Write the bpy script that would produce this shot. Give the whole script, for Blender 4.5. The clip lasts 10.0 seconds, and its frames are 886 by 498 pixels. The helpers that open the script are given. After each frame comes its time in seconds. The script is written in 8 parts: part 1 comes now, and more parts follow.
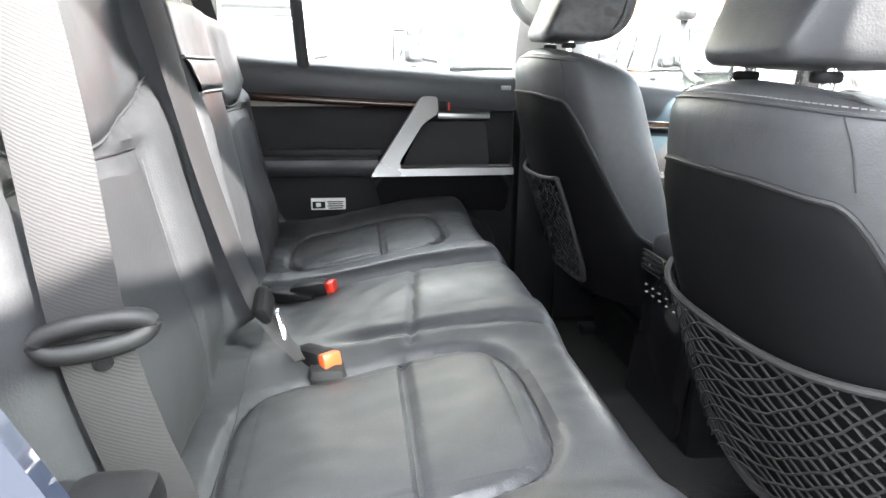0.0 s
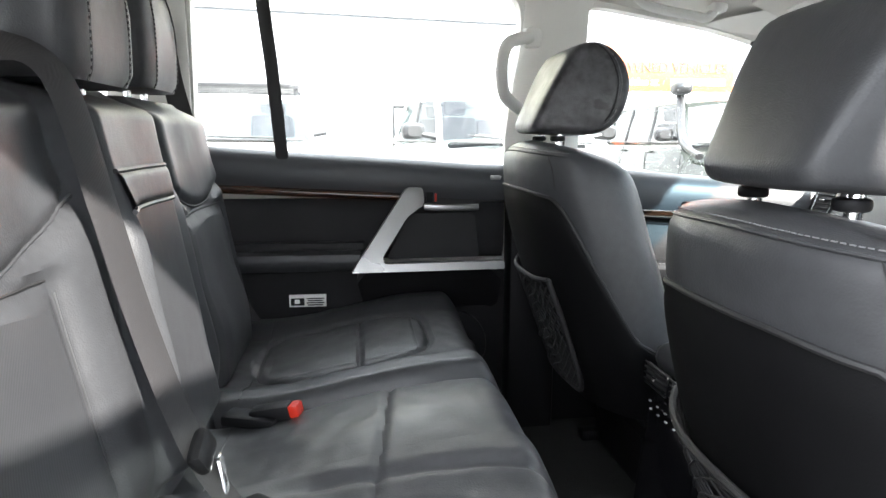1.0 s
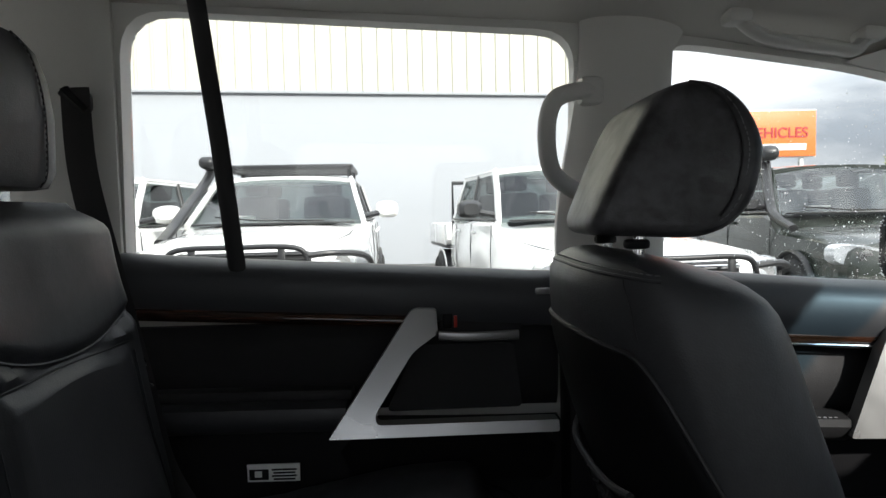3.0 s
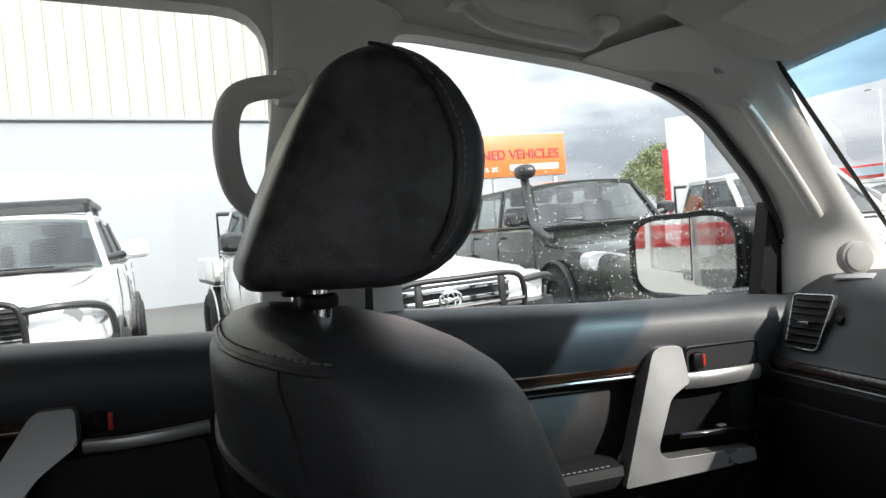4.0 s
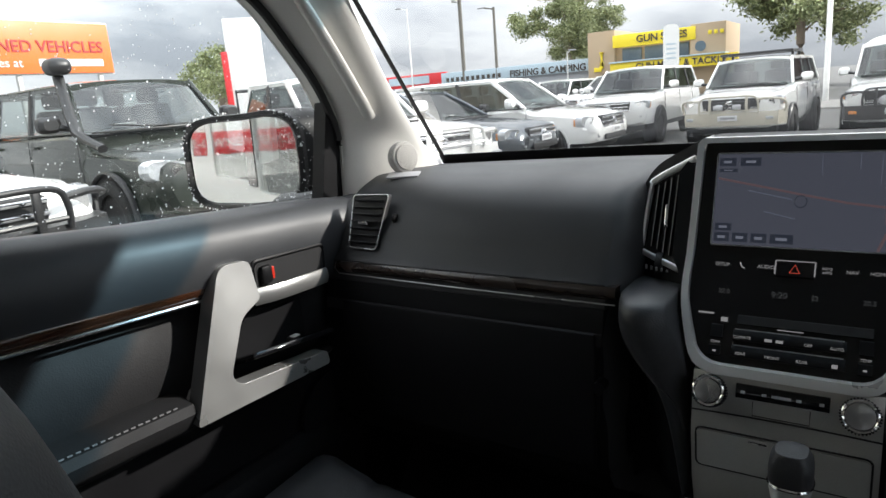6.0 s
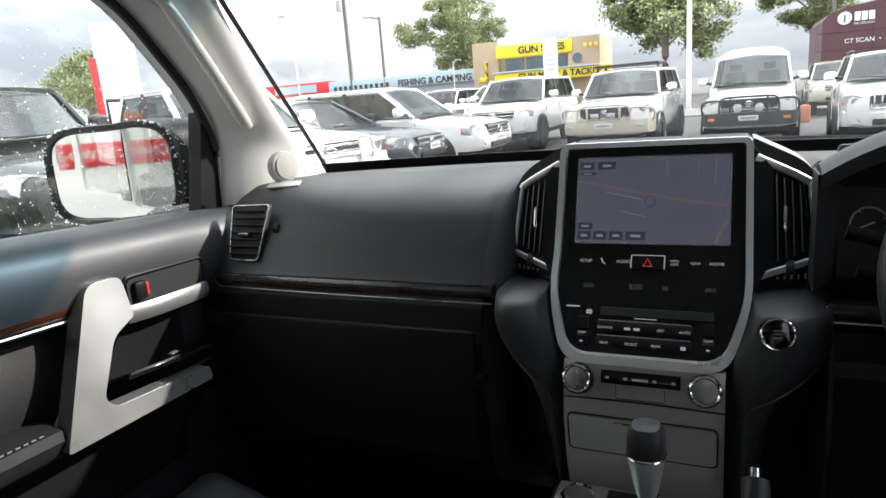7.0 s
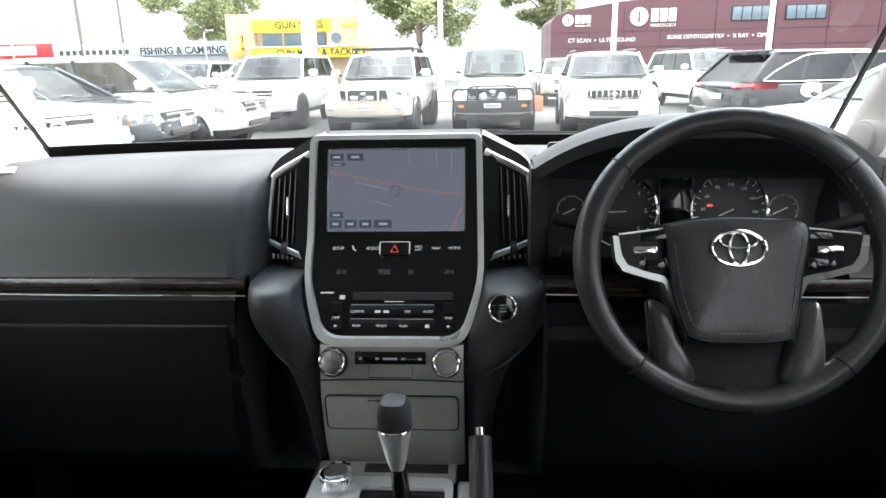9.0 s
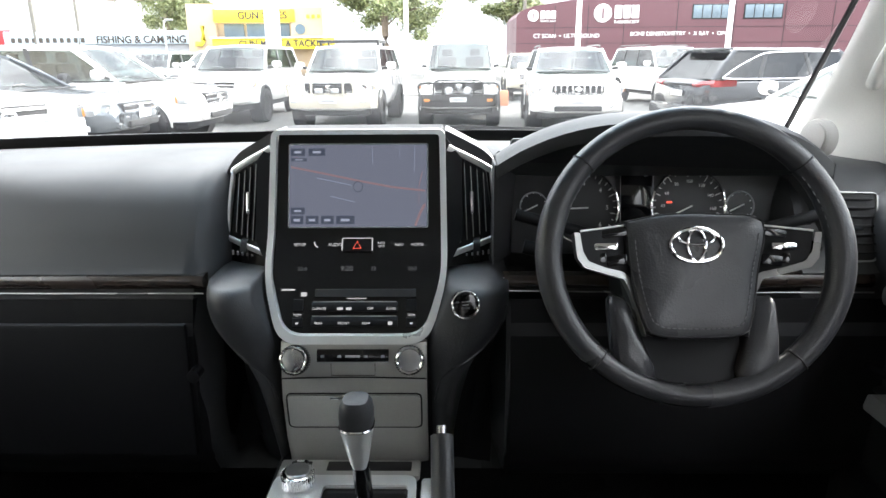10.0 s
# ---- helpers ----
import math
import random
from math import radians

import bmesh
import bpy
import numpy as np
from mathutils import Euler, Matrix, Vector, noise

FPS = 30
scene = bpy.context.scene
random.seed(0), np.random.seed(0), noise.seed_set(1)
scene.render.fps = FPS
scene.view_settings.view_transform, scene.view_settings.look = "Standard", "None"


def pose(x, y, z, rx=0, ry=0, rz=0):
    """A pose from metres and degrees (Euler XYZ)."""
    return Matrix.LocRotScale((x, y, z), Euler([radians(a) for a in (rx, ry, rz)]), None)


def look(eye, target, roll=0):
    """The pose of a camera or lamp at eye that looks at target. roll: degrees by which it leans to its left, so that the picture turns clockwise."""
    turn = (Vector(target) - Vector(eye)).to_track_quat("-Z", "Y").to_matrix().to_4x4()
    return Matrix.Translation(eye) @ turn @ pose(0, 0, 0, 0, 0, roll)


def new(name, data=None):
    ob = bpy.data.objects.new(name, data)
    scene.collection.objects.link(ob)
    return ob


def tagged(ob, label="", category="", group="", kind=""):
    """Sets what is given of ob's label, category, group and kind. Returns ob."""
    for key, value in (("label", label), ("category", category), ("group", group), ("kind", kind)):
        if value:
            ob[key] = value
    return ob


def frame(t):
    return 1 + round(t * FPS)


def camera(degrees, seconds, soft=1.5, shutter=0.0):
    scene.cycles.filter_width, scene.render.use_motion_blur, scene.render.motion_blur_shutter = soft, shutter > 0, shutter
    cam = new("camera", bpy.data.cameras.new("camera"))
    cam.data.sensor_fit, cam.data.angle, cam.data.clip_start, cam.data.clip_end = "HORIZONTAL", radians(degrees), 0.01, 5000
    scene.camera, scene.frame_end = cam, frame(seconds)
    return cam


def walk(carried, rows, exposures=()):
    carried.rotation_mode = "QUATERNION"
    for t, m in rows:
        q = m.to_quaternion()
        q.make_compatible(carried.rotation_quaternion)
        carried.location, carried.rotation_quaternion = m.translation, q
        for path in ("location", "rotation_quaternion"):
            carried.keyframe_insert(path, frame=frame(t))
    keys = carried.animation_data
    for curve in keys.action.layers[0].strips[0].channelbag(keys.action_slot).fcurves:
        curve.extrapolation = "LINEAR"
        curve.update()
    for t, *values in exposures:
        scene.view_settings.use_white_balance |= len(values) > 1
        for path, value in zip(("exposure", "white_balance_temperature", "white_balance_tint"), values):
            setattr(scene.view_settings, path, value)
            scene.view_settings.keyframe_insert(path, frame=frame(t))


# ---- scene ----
cam = camera(68.5, 10.0)
PATH = [
    (0, (1.13, -0.426, 1.445), (-0.78, -0.17, 0.908), 0.7),
    (0.5, (1.076, -0.402, 1.475), (-0.866, -0.132, 1.081), 1.0),
    (1, (1.003, -0.363, 1.495), (-0.953, -0.116, 1.161), 0.2),
    (1.5, (0.907, -0.311, 1.52), (-1.07, -0.151, 1.267), -0.6),
    (2, (0.768, -0.277, 1.52), (-1.223, -0.241, 1.329), -1.2),
    (2.2, (0.706, -0.284, 1.527), (-1.287, -0.244, 1.358), -1.1),
    (3.3, (0.365, -0.15, 1.54), (-1.633, -0.085, 1.466), -1.5),
    (3.5, (0.3, -0.109, 1.539), (-1.691, 0.08, 1.501), -2.2),
    (4, (0.178, -0.029, 1.546), (-1.705, 0.643, 1.479), -4.9),
    (4.5, (0.115, 0.03, 1.543), (-1.554, 1.119, 1.37), -6.8),
    (5, (0.082, 0.063, 1.531), (-1.365, 1.409, 1.223), -6.2),
    (5.5, (0.082, 0.072, 1.526), (-1.187, 1.567, 1.133), -5.1),
    (6.8, (0.096, 0.051, 1.552), (-0.775, 1.784, 1.064), -4.7),
    (7, (0.112, 0.054, 1.534), (-0.709, 1.82, 1.079), -4.6),
    (7.5, (0.119, 0.049, 1.537), (-0.522, 1.882, 1.059), -4.4),
    (8, (0.122, 0.041, 1.539), (-0.375, 1.914, 1.044), -3.7),
    (8.5, (0.131, 0.036, 1.546), (-0.181, 1.941, 1.023), -2.6),
    (9, (0.136, 0.037, 1.551), (0.003, 1.955, 1.003), -1.2),
    (9.5, (0.139, 0.04, 1.553), (0.086, 1.959, 0.991), -0.6),
    (10, (0.14, 0.042, 1.553), (0.111, 1.959, 0.986), -0.4),
]
EXPOSURES = [(0.0, 4.3), (0.5, 4.2), (1.0, 3.55), (1.5, 2.45), (2.0, 1.7), (3.5, 1.2), (4.5, 1.35), (5.5, 1.2), (7.0, 1.7), (8.0, 2.1), (9.0, 2.72), (10.0, 2.95)]
walk(cam, [(t, look(eye, target, roll)) for t, eye, target, roll in PATH], EXPOSURES)

# ---- light ----
world = bpy.data.worlds.new("sky")
scene.world = world
world.use_nodes = True
SUN_EL, SUN_AZ = 29.0, 54.0   # degrees above the horizon; degrees clockwise from straight ahead


def build_world():
    """Broken cloud: a Nishita sky with grey and white cloud laid over it."""
    nt = world.node_tree
    nt.nodes.clear()
    out = nt.nodes.new("ShaderNodeOutputWorld")
    bg = nt.nodes.new("ShaderNodeBackground")
    sky = nt.nodes.new("ShaderNodeTexSky")
    sky.sky_type, sky.sun_disc = "NISHITA", False
    sky.sun_elevation, sky.sun_rotation = radians(SUN_EL), radians(SUN_AZ)
    co = nt.nodes.new("ShaderNodeTexCoord")
    mp = nt.nodes.new("ShaderNodeMapping")
    mp.inputs["Scale"].default_value = (1.0, 1.0, 3.2)
    big = nt.nodes.new("ShaderNodeTexNoise")
    big.inputs["Scale"].default_value, big.inputs["Detail"].default_value = 2.3, 8
    big.inputs["Roughness"].default_value, big.inputs["Distortion"].default_value = 0.55, 0.35
    shade = nt.nodes.new("ShaderNodeValToRGB")
    shade.color_ramp.elements[0].position, shade.color_ramp.elements[0].color = 0.34, (4.2, 4.6, 5.2, 1)
    shade.color_ramp.elements[1].position, shade.color_ramp.elements[1].color = 0.66, (11.5, 11.7, 12.0, 1)
    cover = nt.nodes.new("ShaderNodeValToRGB")
    cover.color_ramp.elements[0].position, cover.color_ramp.elements[1].position = 0.28, 0.42
    n2 = nt.nodes.new("ShaderNodeTexNoise")
    n2.inputs["Scale"].default_value, n2.inputs["Detail"].default_value = 1.4, 5
    mix = nt.nodes.new("ShaderNodeMix")
    mix.data_type = "RGBA"
    nt.links.new(co.outputs["Generated"], mp.inputs["Vector"])
    nt.links.new(mp.outputs["Vector"], big.inputs["Vector"])
    nt.links.new(mp.outputs["Vector"], n2.inputs["Vector"])
    nt.links.new(big.outputs["Fac"], shade.inputs["Fac"])
    nt.links.new(n2.outputs["Fac"], cover.inputs["Fac"])
    nt.links.new(cover.outputs["Color"], mix.inputs["Factor"])
    nt.links.new(sky.outputs["Color"], mix.inputs["A"])
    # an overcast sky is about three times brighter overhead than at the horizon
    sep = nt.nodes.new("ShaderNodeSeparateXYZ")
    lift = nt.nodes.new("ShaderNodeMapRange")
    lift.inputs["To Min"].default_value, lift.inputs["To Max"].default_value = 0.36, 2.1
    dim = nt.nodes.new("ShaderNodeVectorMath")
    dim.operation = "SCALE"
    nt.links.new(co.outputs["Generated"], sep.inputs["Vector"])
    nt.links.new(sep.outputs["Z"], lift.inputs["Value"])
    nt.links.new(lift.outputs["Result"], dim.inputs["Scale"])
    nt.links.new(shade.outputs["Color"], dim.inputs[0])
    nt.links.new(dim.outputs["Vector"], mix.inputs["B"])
    nt.links.new(mix.outputs["Result"], bg.inputs["Color"])
    bg.inputs["Strength"].default_value = 0.10
    nt.links.new(bg.outputs["Background"], out.inputs["Surface"])


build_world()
sun = new("sun", bpy.data.lights.new("sun", "SUN"))
sun.data.energy, sun.data.angle, sun.data.color = 2.4, radians(1.2), (1.0, 0.96, 0.9)
SUN_FROM = Vector((math.sin(radians(SUN_AZ)) * math.cos(radians(SUN_EL)), math.cos(radians(SUN_AZ)) * math.cos(radians(SUN_EL)), math.sin(radians(SUN_EL))))
sun.matrix_world = look(SUN_FROM * 60, (0, 0, 0))


# ---- materials ----
def mat(name, color, rough=0.5, metal=0.0, grain=120.0, bump=0.15, vary=0.12, stain=3.0, coat=0.0, dist=0.002, spread=0.08, spec=0.5):
    """A surface with fine grain and larger, softer variation, in metres."""
    m = bpy.data.materials.new(name)
    m.use_nodes = True
    nt = m.node_tree
    b = nt.nodes["Principled BSDF"]
    co = nt.nodes.new("ShaderNodeTexCoord")
    fine = nt.nodes.new("ShaderNodeTexNoise")
    fine.inputs["Scale"].default_value, fine.inputs["Detail"].default_value = grain, 3
    wide = nt.nodes.new("ShaderNodeTexNoise")
    wide.inputs["Scale"].default_value, wide.inputs["Detail"].default_value = stain, 5
    for n in (fine, wide):
        nt.links.new(co.outputs["Object"], n.inputs["Vector"])
    add = nt.nodes.new("ShaderNodeMath")
    add.operation = "ADD"
    nt.links.new(fine.outputs["Fac"], add.inputs[0])
    nt.links.new(wide.outputs["Fac"], add.inputs[1])
    ramp = nt.nodes.new("ShaderNodeMapRange")
    ramp.inputs["From Min"].default_value, ramp.inputs["From Max"].default_value = 0.6, 1.4
    ramp.inputs["To Min"].default_value, ramp.inputs["To Max"].default_value = 1 - vary, 1 + vary
    nt.links.new(add.outputs[0], ramp.inputs["Value"])
    mul = nt.nodes.new("ShaderNodeVectorMath")
    mul.operation = "SCALE"
    mul.inputs[0].default_value = color
    nt.links.new(ramp.outputs["Result"], mul.inputs["Scale"])
    nt.links.new(mul.outputs["Vector"], b.inputs["Base Color"])
    rr = nt.nodes.new("ShaderNodeMapRange")
    rr.inputs["From Min"].default_value, rr.inputs["From Max"].default_value = 0.3, 0.7
    rr.inputs["To Min"].default_value, rr.inputs["To Max"].default_value = max(rough - spread, 0.02), min(rough + spread, 1)
    nt.links.new(wide.outputs["Fac"], rr.inputs["Value"])
    nt.links.new(rr.outputs["Result"], b.inputs["Roughness"])
    b.inputs["Metallic"].default_value = metal
    b.inputs["Coat Weight"].default_value = coat
    b.inputs["Specular IOR Level"].default_value = spec
    if bump:
        bn = nt.nodes.new("ShaderNodeBump")
        bn.inputs["Strength"].default_value, bn.inputs["Distance"].default_value = bump, dist
        nt.links.new(fine.outputs["Fac"], bn.inputs["Height"])
        nt.links.new(bn.outputs["Normal"], b.inputs["Normal"])
    return m


def leather(name, color, rough=0.42, pores=420.0, vary=0.16, stain=5.0):
    """Pebbled leather: cell grain for the relief, soft wear in the gloss."""
    m = mat(name, color, rough, 0, 60, 0.0, vary, stain, spread=0.1, spec=0.4)
    nt = m.node_tree
    b = nt.nodes["Principled BSDF"]
    co = nt.nodes.new("ShaderNodeTexCoord")
    v = nt.nodes.new("ShaderNodeTexVoronoi")
    v.inputs["Scale"].default_value = pores
    bn = nt.nodes.new("ShaderNodeBump")
    bn.inputs["Strength"].default_value, bn.inputs["Distance"].default_value = 0.22, 0.0008
    wr = nt.nodes.new("ShaderNodeTexNoise")
    wr.inputs["Scale"].default_value, wr.inputs["Detail"].default_value = 14, 3
    b2 = nt.nodes.new("ShaderNodeBump")
    b2.inputs["Strength"].default_value, b2.inputs["Distance"].default_value = 0.25, 0.006
    nt.links.new(co.outputs["Object"], v.inputs["Vector"])
    nt.links.new(co.outputs["Object"], wr.inputs["Vector"])
    nt.links.new(wr.outputs["Fac"], b2.inputs["Height"])
    nt.links.new(v.outputs["Distance"], bn.inputs["Height"])
    nt.links.new(b2.outputs["Normal"], bn.inputs["Normal"])
    nt.links.new(bn.outputs["Normal"], b.inputs["Normal"])
    return m


def woven(name, color, scale=900.0, rough=0.75):
    """Webbing or perforated hide: fine crossed waves."""
    m = mat(name, color, rough, 0, 200, 0.0, 0.12, 6.0)
    nt = m.node_tree
    b = nt.nodes["Principled BSDF"]
    co = nt.nodes.new("ShaderNodeTexCoord")
    w = nt.nodes.new("ShaderNodeTexWave")
    w.inputs["Scale"].default_value, w.inputs["Distortion"].default_value = scale, 1.2
    w.bands_direction = "DIAGONAL"
    nt.links.new(co.outputs["Object"], w.inputs["Vector"])
    bn = nt.nodes.new("ShaderNodeBump")
    bn.inputs["Strength"].default_value, bn.inputs["Distance"].default_value = 0.14, 0.0007
    nt.links.new(w.outputs["Fac"], bn.inputs["Height"])
    nt.links.new(bn.outputs["Normal"], b.inputs["Normal"])
    return m


def wood(name, dark, light):
    """Glossy stained veneer with a long grain along y."""
    m = mat(name, dark, 0.18, 0, 60, 0.0, 0.2, 4.0, coat=0.6)
    nt = m.node_tree
    b = nt.nodes["Principled BSDF"]
    co = nt.nodes.new("ShaderNodeTexCoord")
    mp = nt.nodes.new("ShaderNodeMapping")
    mp.inputs["Scale"].default_value = (30, 2.0, 90)
    n = nt.nodes.new("ShaderNodeTexNoise")
    n.inputs["Scale"].default_value, n.inputs["Detail"].default_value = 2.0, 6
    r = nt.nodes.new("ShaderNodeValToRGB")
    r.color_ramp.elements[0].position, r.color_ramp.elements[0].color = 0.35, (*dark, 1)
    r.color_ramp.elements[1].position, r.color_ramp.elements[1].color = 0.7, (*light, 1)
    nt.links.new(co.outputs["Object"], mp.inputs["Vector"])
    nt.links.new(mp.outputs["Vector"], n.inputs["Vector"])
    nt.links.new(n.outputs["Fac"], r.inputs["Fac"])
    nt.links.new(r.outputs["Color"], b.inputs["Base Color"])
    return m


def glass(name, tint=(1, 1, 1), gloss=0.08, edge=0.35, spots=0.0):
    """A thin pane: clear with a tint, mirroring more at a slant."""
    m = bpy.data.materials.new(name)
    m.use_nodes = True
    nt = m.node_tree
    nt.nodes.clear()
    out = nt.nodes.new("ShaderNodeOutputMaterial")
    clear = nt.nodes.new("ShaderNodeBsdfTransparent")
    clear.inputs["Color"].default_value = (*tint, 1)
    shine = nt.nodes.new("ShaderNodeBsdfGlossy")
    shine.inputs["Roughness"].default_value = 0.02
    lw = nt.nodes.new("ShaderNodeLayerWeight")
    lw.inputs["Blend"].default_value = 0.25
    mr = nt.nodes.new("ShaderNodeMapRange")
    mr.inputs["To Min"].default_value, mr.inputs["To Max"].default_value = gloss, edge
    mix = nt.nodes.new("ShaderNodeMixShader")
    nt.links.new(lw.outputs["Fresnel"], mr.inputs["Value"])
    nt.links.new(mr.outputs["Result"], mix.inputs["Fac"])
    nt.links.new(clear.outputs[0], mix.inputs[1])
    nt.links.new(shine.outputs[0], mix.inputs[2])
    nt.links.new(mix.outputs[0], out.inputs["Surface"])
    return m


def water(name):
    """Beads of water that gather the daylight from outside."""
    m = bpy.data.materials.new(name)
    m.use_nodes = True
    nt = m.node_tree
    nt.nodes.clear()
    out = nt.nodes.new("ShaderNodeOutputMaterial")
    clear = nt.nodes.new("ShaderNodeBsdfTransparent")
    soft = nt.nodes.new("ShaderNodeBsdfTranslucent")
    soft.inputs["Color"].default_value = (0.95, 0.96, 0.97, 1)
    mix = nt.nodes.new("ShaderNodeMixShader")
    mix.inputs["Fac"].default_value = 0.75
    nt.links.new(clear.outputs[0], mix.inputs[1])
    nt.links.new(soft.outputs[0], mix.inputs[2])
    nt.links.new(mix.outputs[0], out.inputs["Surface"])
    return m


def glow(name, color, strength=1.0):
    m = bpy.data.materials.new(name)
    m.use_nodes = True
    b = m.node_tree.nodes["Principled BSDF"]
    b.inputs["Base Color"].default_value = (0.01, 0.01, 0.01, 1)
    b.inputs["Roughness"].default_value = 0.15
    b.inputs["Emission Color"].default_value, b.inputs["Emission Strength"].default_value = (*color, 1), strength
    return m


LEATHER = leather("charcoal_leather", (0.034, 0.035, 0.038), 0.46)
LEATHER_WORN = leather("smudged_leather", (0.040, 0.040, 0.043), 0.40, 420.0, 0.8, 20.0)


def smudge(m):
    """Darker handling marks over a material's colour."""
    nt = m.node_tree
    b = nt.nodes["Principled BSDF"]
    src = b.inputs["Base Color"].links[0].from_socket
    co = nt.nodes.new("ShaderNodeTexCoord")
    mp = nt.nodes.new("ShaderNodeMapping")
    mp.inputs["Scale"].default_value = (1, 22, 40)
    mp.inputs["Rotation"].default_value = (0.7, 0, 0)
    n = nt.nodes.new("ShaderNodeTexNoise")
    n.inputs["Scale"].default_value, n.inputs["Detail"].default_value = 1.0, 2
    r = nt.nodes.new("ShaderNodeMapRange")
    r.inputs["From Min"].default_value, r.inputs["From Max"].default_value = 0.60, 0.70
    r.inputs["To Min"].default_value, r.inputs["To Max"].default_value = 1.0, 0.35
    v = nt.nodes.new("ShaderNodeVectorMath")
    v.operation = "SCALE"
    nt.links.new(co.outputs["Object"], mp.inputs["Vector"])
    nt.links.new(mp.outputs["Vector"], n.inputs["Vector"])
    nt.links.new(n.outputs["Fac"], r.inputs["Value"])
    nt.links.new(src, v.inputs[0])
    nt.links.new(r.outputs["Result"], v.inputs["Scale"])
    nt.links.new(v.outputs["Vector"], b.inputs["Base Color"])


smudge(LEATHER_WORN)
PADDING = mat("rear_panel_vinyl", (0.0045, 0.0045, 0.005), 0.65, 0, 500, 0.3, 0.1, 5.0, dist=0.0006, spec=0.08)
LEATHER_IN = woven("perforated_leather", (0.034, 0.035, 0.038), 130.0, 0.5)
PLASTIC = mat("black_plastic", (0.008, 0.008, 0.009), 0.50, 0, 700, 0.25, 0.1, 6.0, dist=0.0006, spec=0.16)
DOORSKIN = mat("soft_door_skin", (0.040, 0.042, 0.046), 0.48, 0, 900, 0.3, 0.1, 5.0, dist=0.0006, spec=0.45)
STEERHIDE = leather("steering_leather", (0.034, 0.034, 0.037), 0.32)
DASHWOOD = mat("dark_dash_veneer", (0.030, 0.021, 0.017), 0.24, 0, 60, 0.1, 0.35, 9.0, coat=0.3, dist=0.0004)
SOFT = mat("soft_dash_skin", (0.028, 0.029, 0.031), 0.50, 0, 900, 0.35, 0.1, 5.0, dist=0.0007, spec=0.35)
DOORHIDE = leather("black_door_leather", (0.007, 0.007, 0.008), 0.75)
CLUSTERSKIN = mat("cluster_skin", (0.034, 0.034, 0.036), 0.5, 0, 700, 0.25, 0.1, 6.0, dist=0.0006)
DARKHOLE = mat("recess_black", (0.008, 0.008, 0.009), 0.7, 0, 200, 0.1, 0.1)
GLOSSY = mat("piano_black", (0.006, 0.006, 0.007), 0.09, 0, 50, 0.0, 0.1, 4.0, spread=0.03)
SILVER = mat("satin_silver", (0.70, 0.70, 0.69), 0.32, 0.50, 800, 0.05, 0.05, 8.0, dist=0.0004)
CHROME = mat("chrome", (0.85, 0.85, 0.86), 0.09, 1.0, 50, 0.0, 0.03, 8.0, spread=0.03)
BRUSHED = mat("brushed_panel", (0.42, 0.415, 0.39), 0.36, 0.5, 600, 0.08, 0.08, 6.0, dist=0.0004)
WOODT = wood("dark_veneer", (0.014, 0.006, 0.0035), (0.060, 0.022, 0.010))
HANDLE = mat("satin_handle", (0.34, 0.34, 0.335), 0.32, 0.7, 800, 0.02, 0.03, 8.0, dist=0.0004)
LINER = mat("headliner_felt", (0.58, 0.565, 0.53), 0.95, 0, 900, 0.4, 0.05, 3.0, dist=0.0012)
TRIM = mat("pillar_trim", (0.64, 0.63, 0.60), 0.55, 0, 500, 0.2, 0.05, 4.0, dist=0.0006)
CARPET = mat("floor_carpet", (0.012, 0.012, 0.0125), 0.98, 0, 380, 1.0, 0.35, 9.0, dist=0.006)
WEB = woven("belt_webbing", (0.019, 0.018, 0.019), 200.0, 0.6)
RUBBER = mat("black_rubber", (0.010, 0.010, 0.011), 0.65, 0, 300, 0.1, 0.1)
THREAD = mat("grey_thread", (0.15, 0.15, 0.155), 0.8, 0, 300, 0.1, 0.1)
RED = mat("red_plastic", (0.55, 0.03, 0.015), 0.35, 0, 100, 0.0, 0.08)
ORANGE = mat("orange_red_button", (0.62, 0.10, 0.03), 0.35, 0, 100, 0.0, 0.08)
WHITE = mat("white_print", (0.75, 0.75, 0.74), 0.5, 0, 100, 0.0, 0.04)
GREY = mat("grey_print", (0.32, 0.32, 0.33), 0.5, 0, 100, 0.0, 0.04)
SIDEGLASS = glass("side_glass", (0.97, 0.985, 0.98), 0.012, 0.30)
GLASS = glass("clear_glass", (0.97, 0.985, 0.98), 0.03, 0.5)
TINTBAND = glass("blue_shade_band", (0.50, 0.76, 0.92), 0.04, 0.5)
MIRROR = mat("mirror_silver", (0.9, 0.91, 0.9), 0.01, 1.0, 30, 0.0, 0.01, 2.0, spread=0.005)
NETCORD = mat("net_cord", (0.014, 0.014, 0.0145), 0.7, 0, 400, 0.3, 0.1)


# ---- mesh helpers ----
def finish(bm, name, material, smooth=38):
    me = bpy.data.meshes.new(name)
    bmesh.ops.recalc_face_normals(bm, faces=bm.faces)
    bm.to_mesh(me)
    bm.free()
    me.materials.append(material)
    if smooth:
        me.shade_smooth()
        me.set_sharp_from_angle(angle=radians(smooth))
    return me


def part(name, bm, material, parent=None, label="", smooth=38):
    """One mesh object, under a thing or a part where parent is given."""
    ob = new(name, finish(bm, name, material, smooth))
    if parent is not None:
        ob.parent = parent
    if label:
        ob["label"] = label
    return ob


def thing(name, label, category, group="", kind="", at=(0, 0, 0)):
    ob = new(name)
    ob.location = at
    ob.empty_display_size = 0.05
    return tagged(ob, label, category, group, kind)


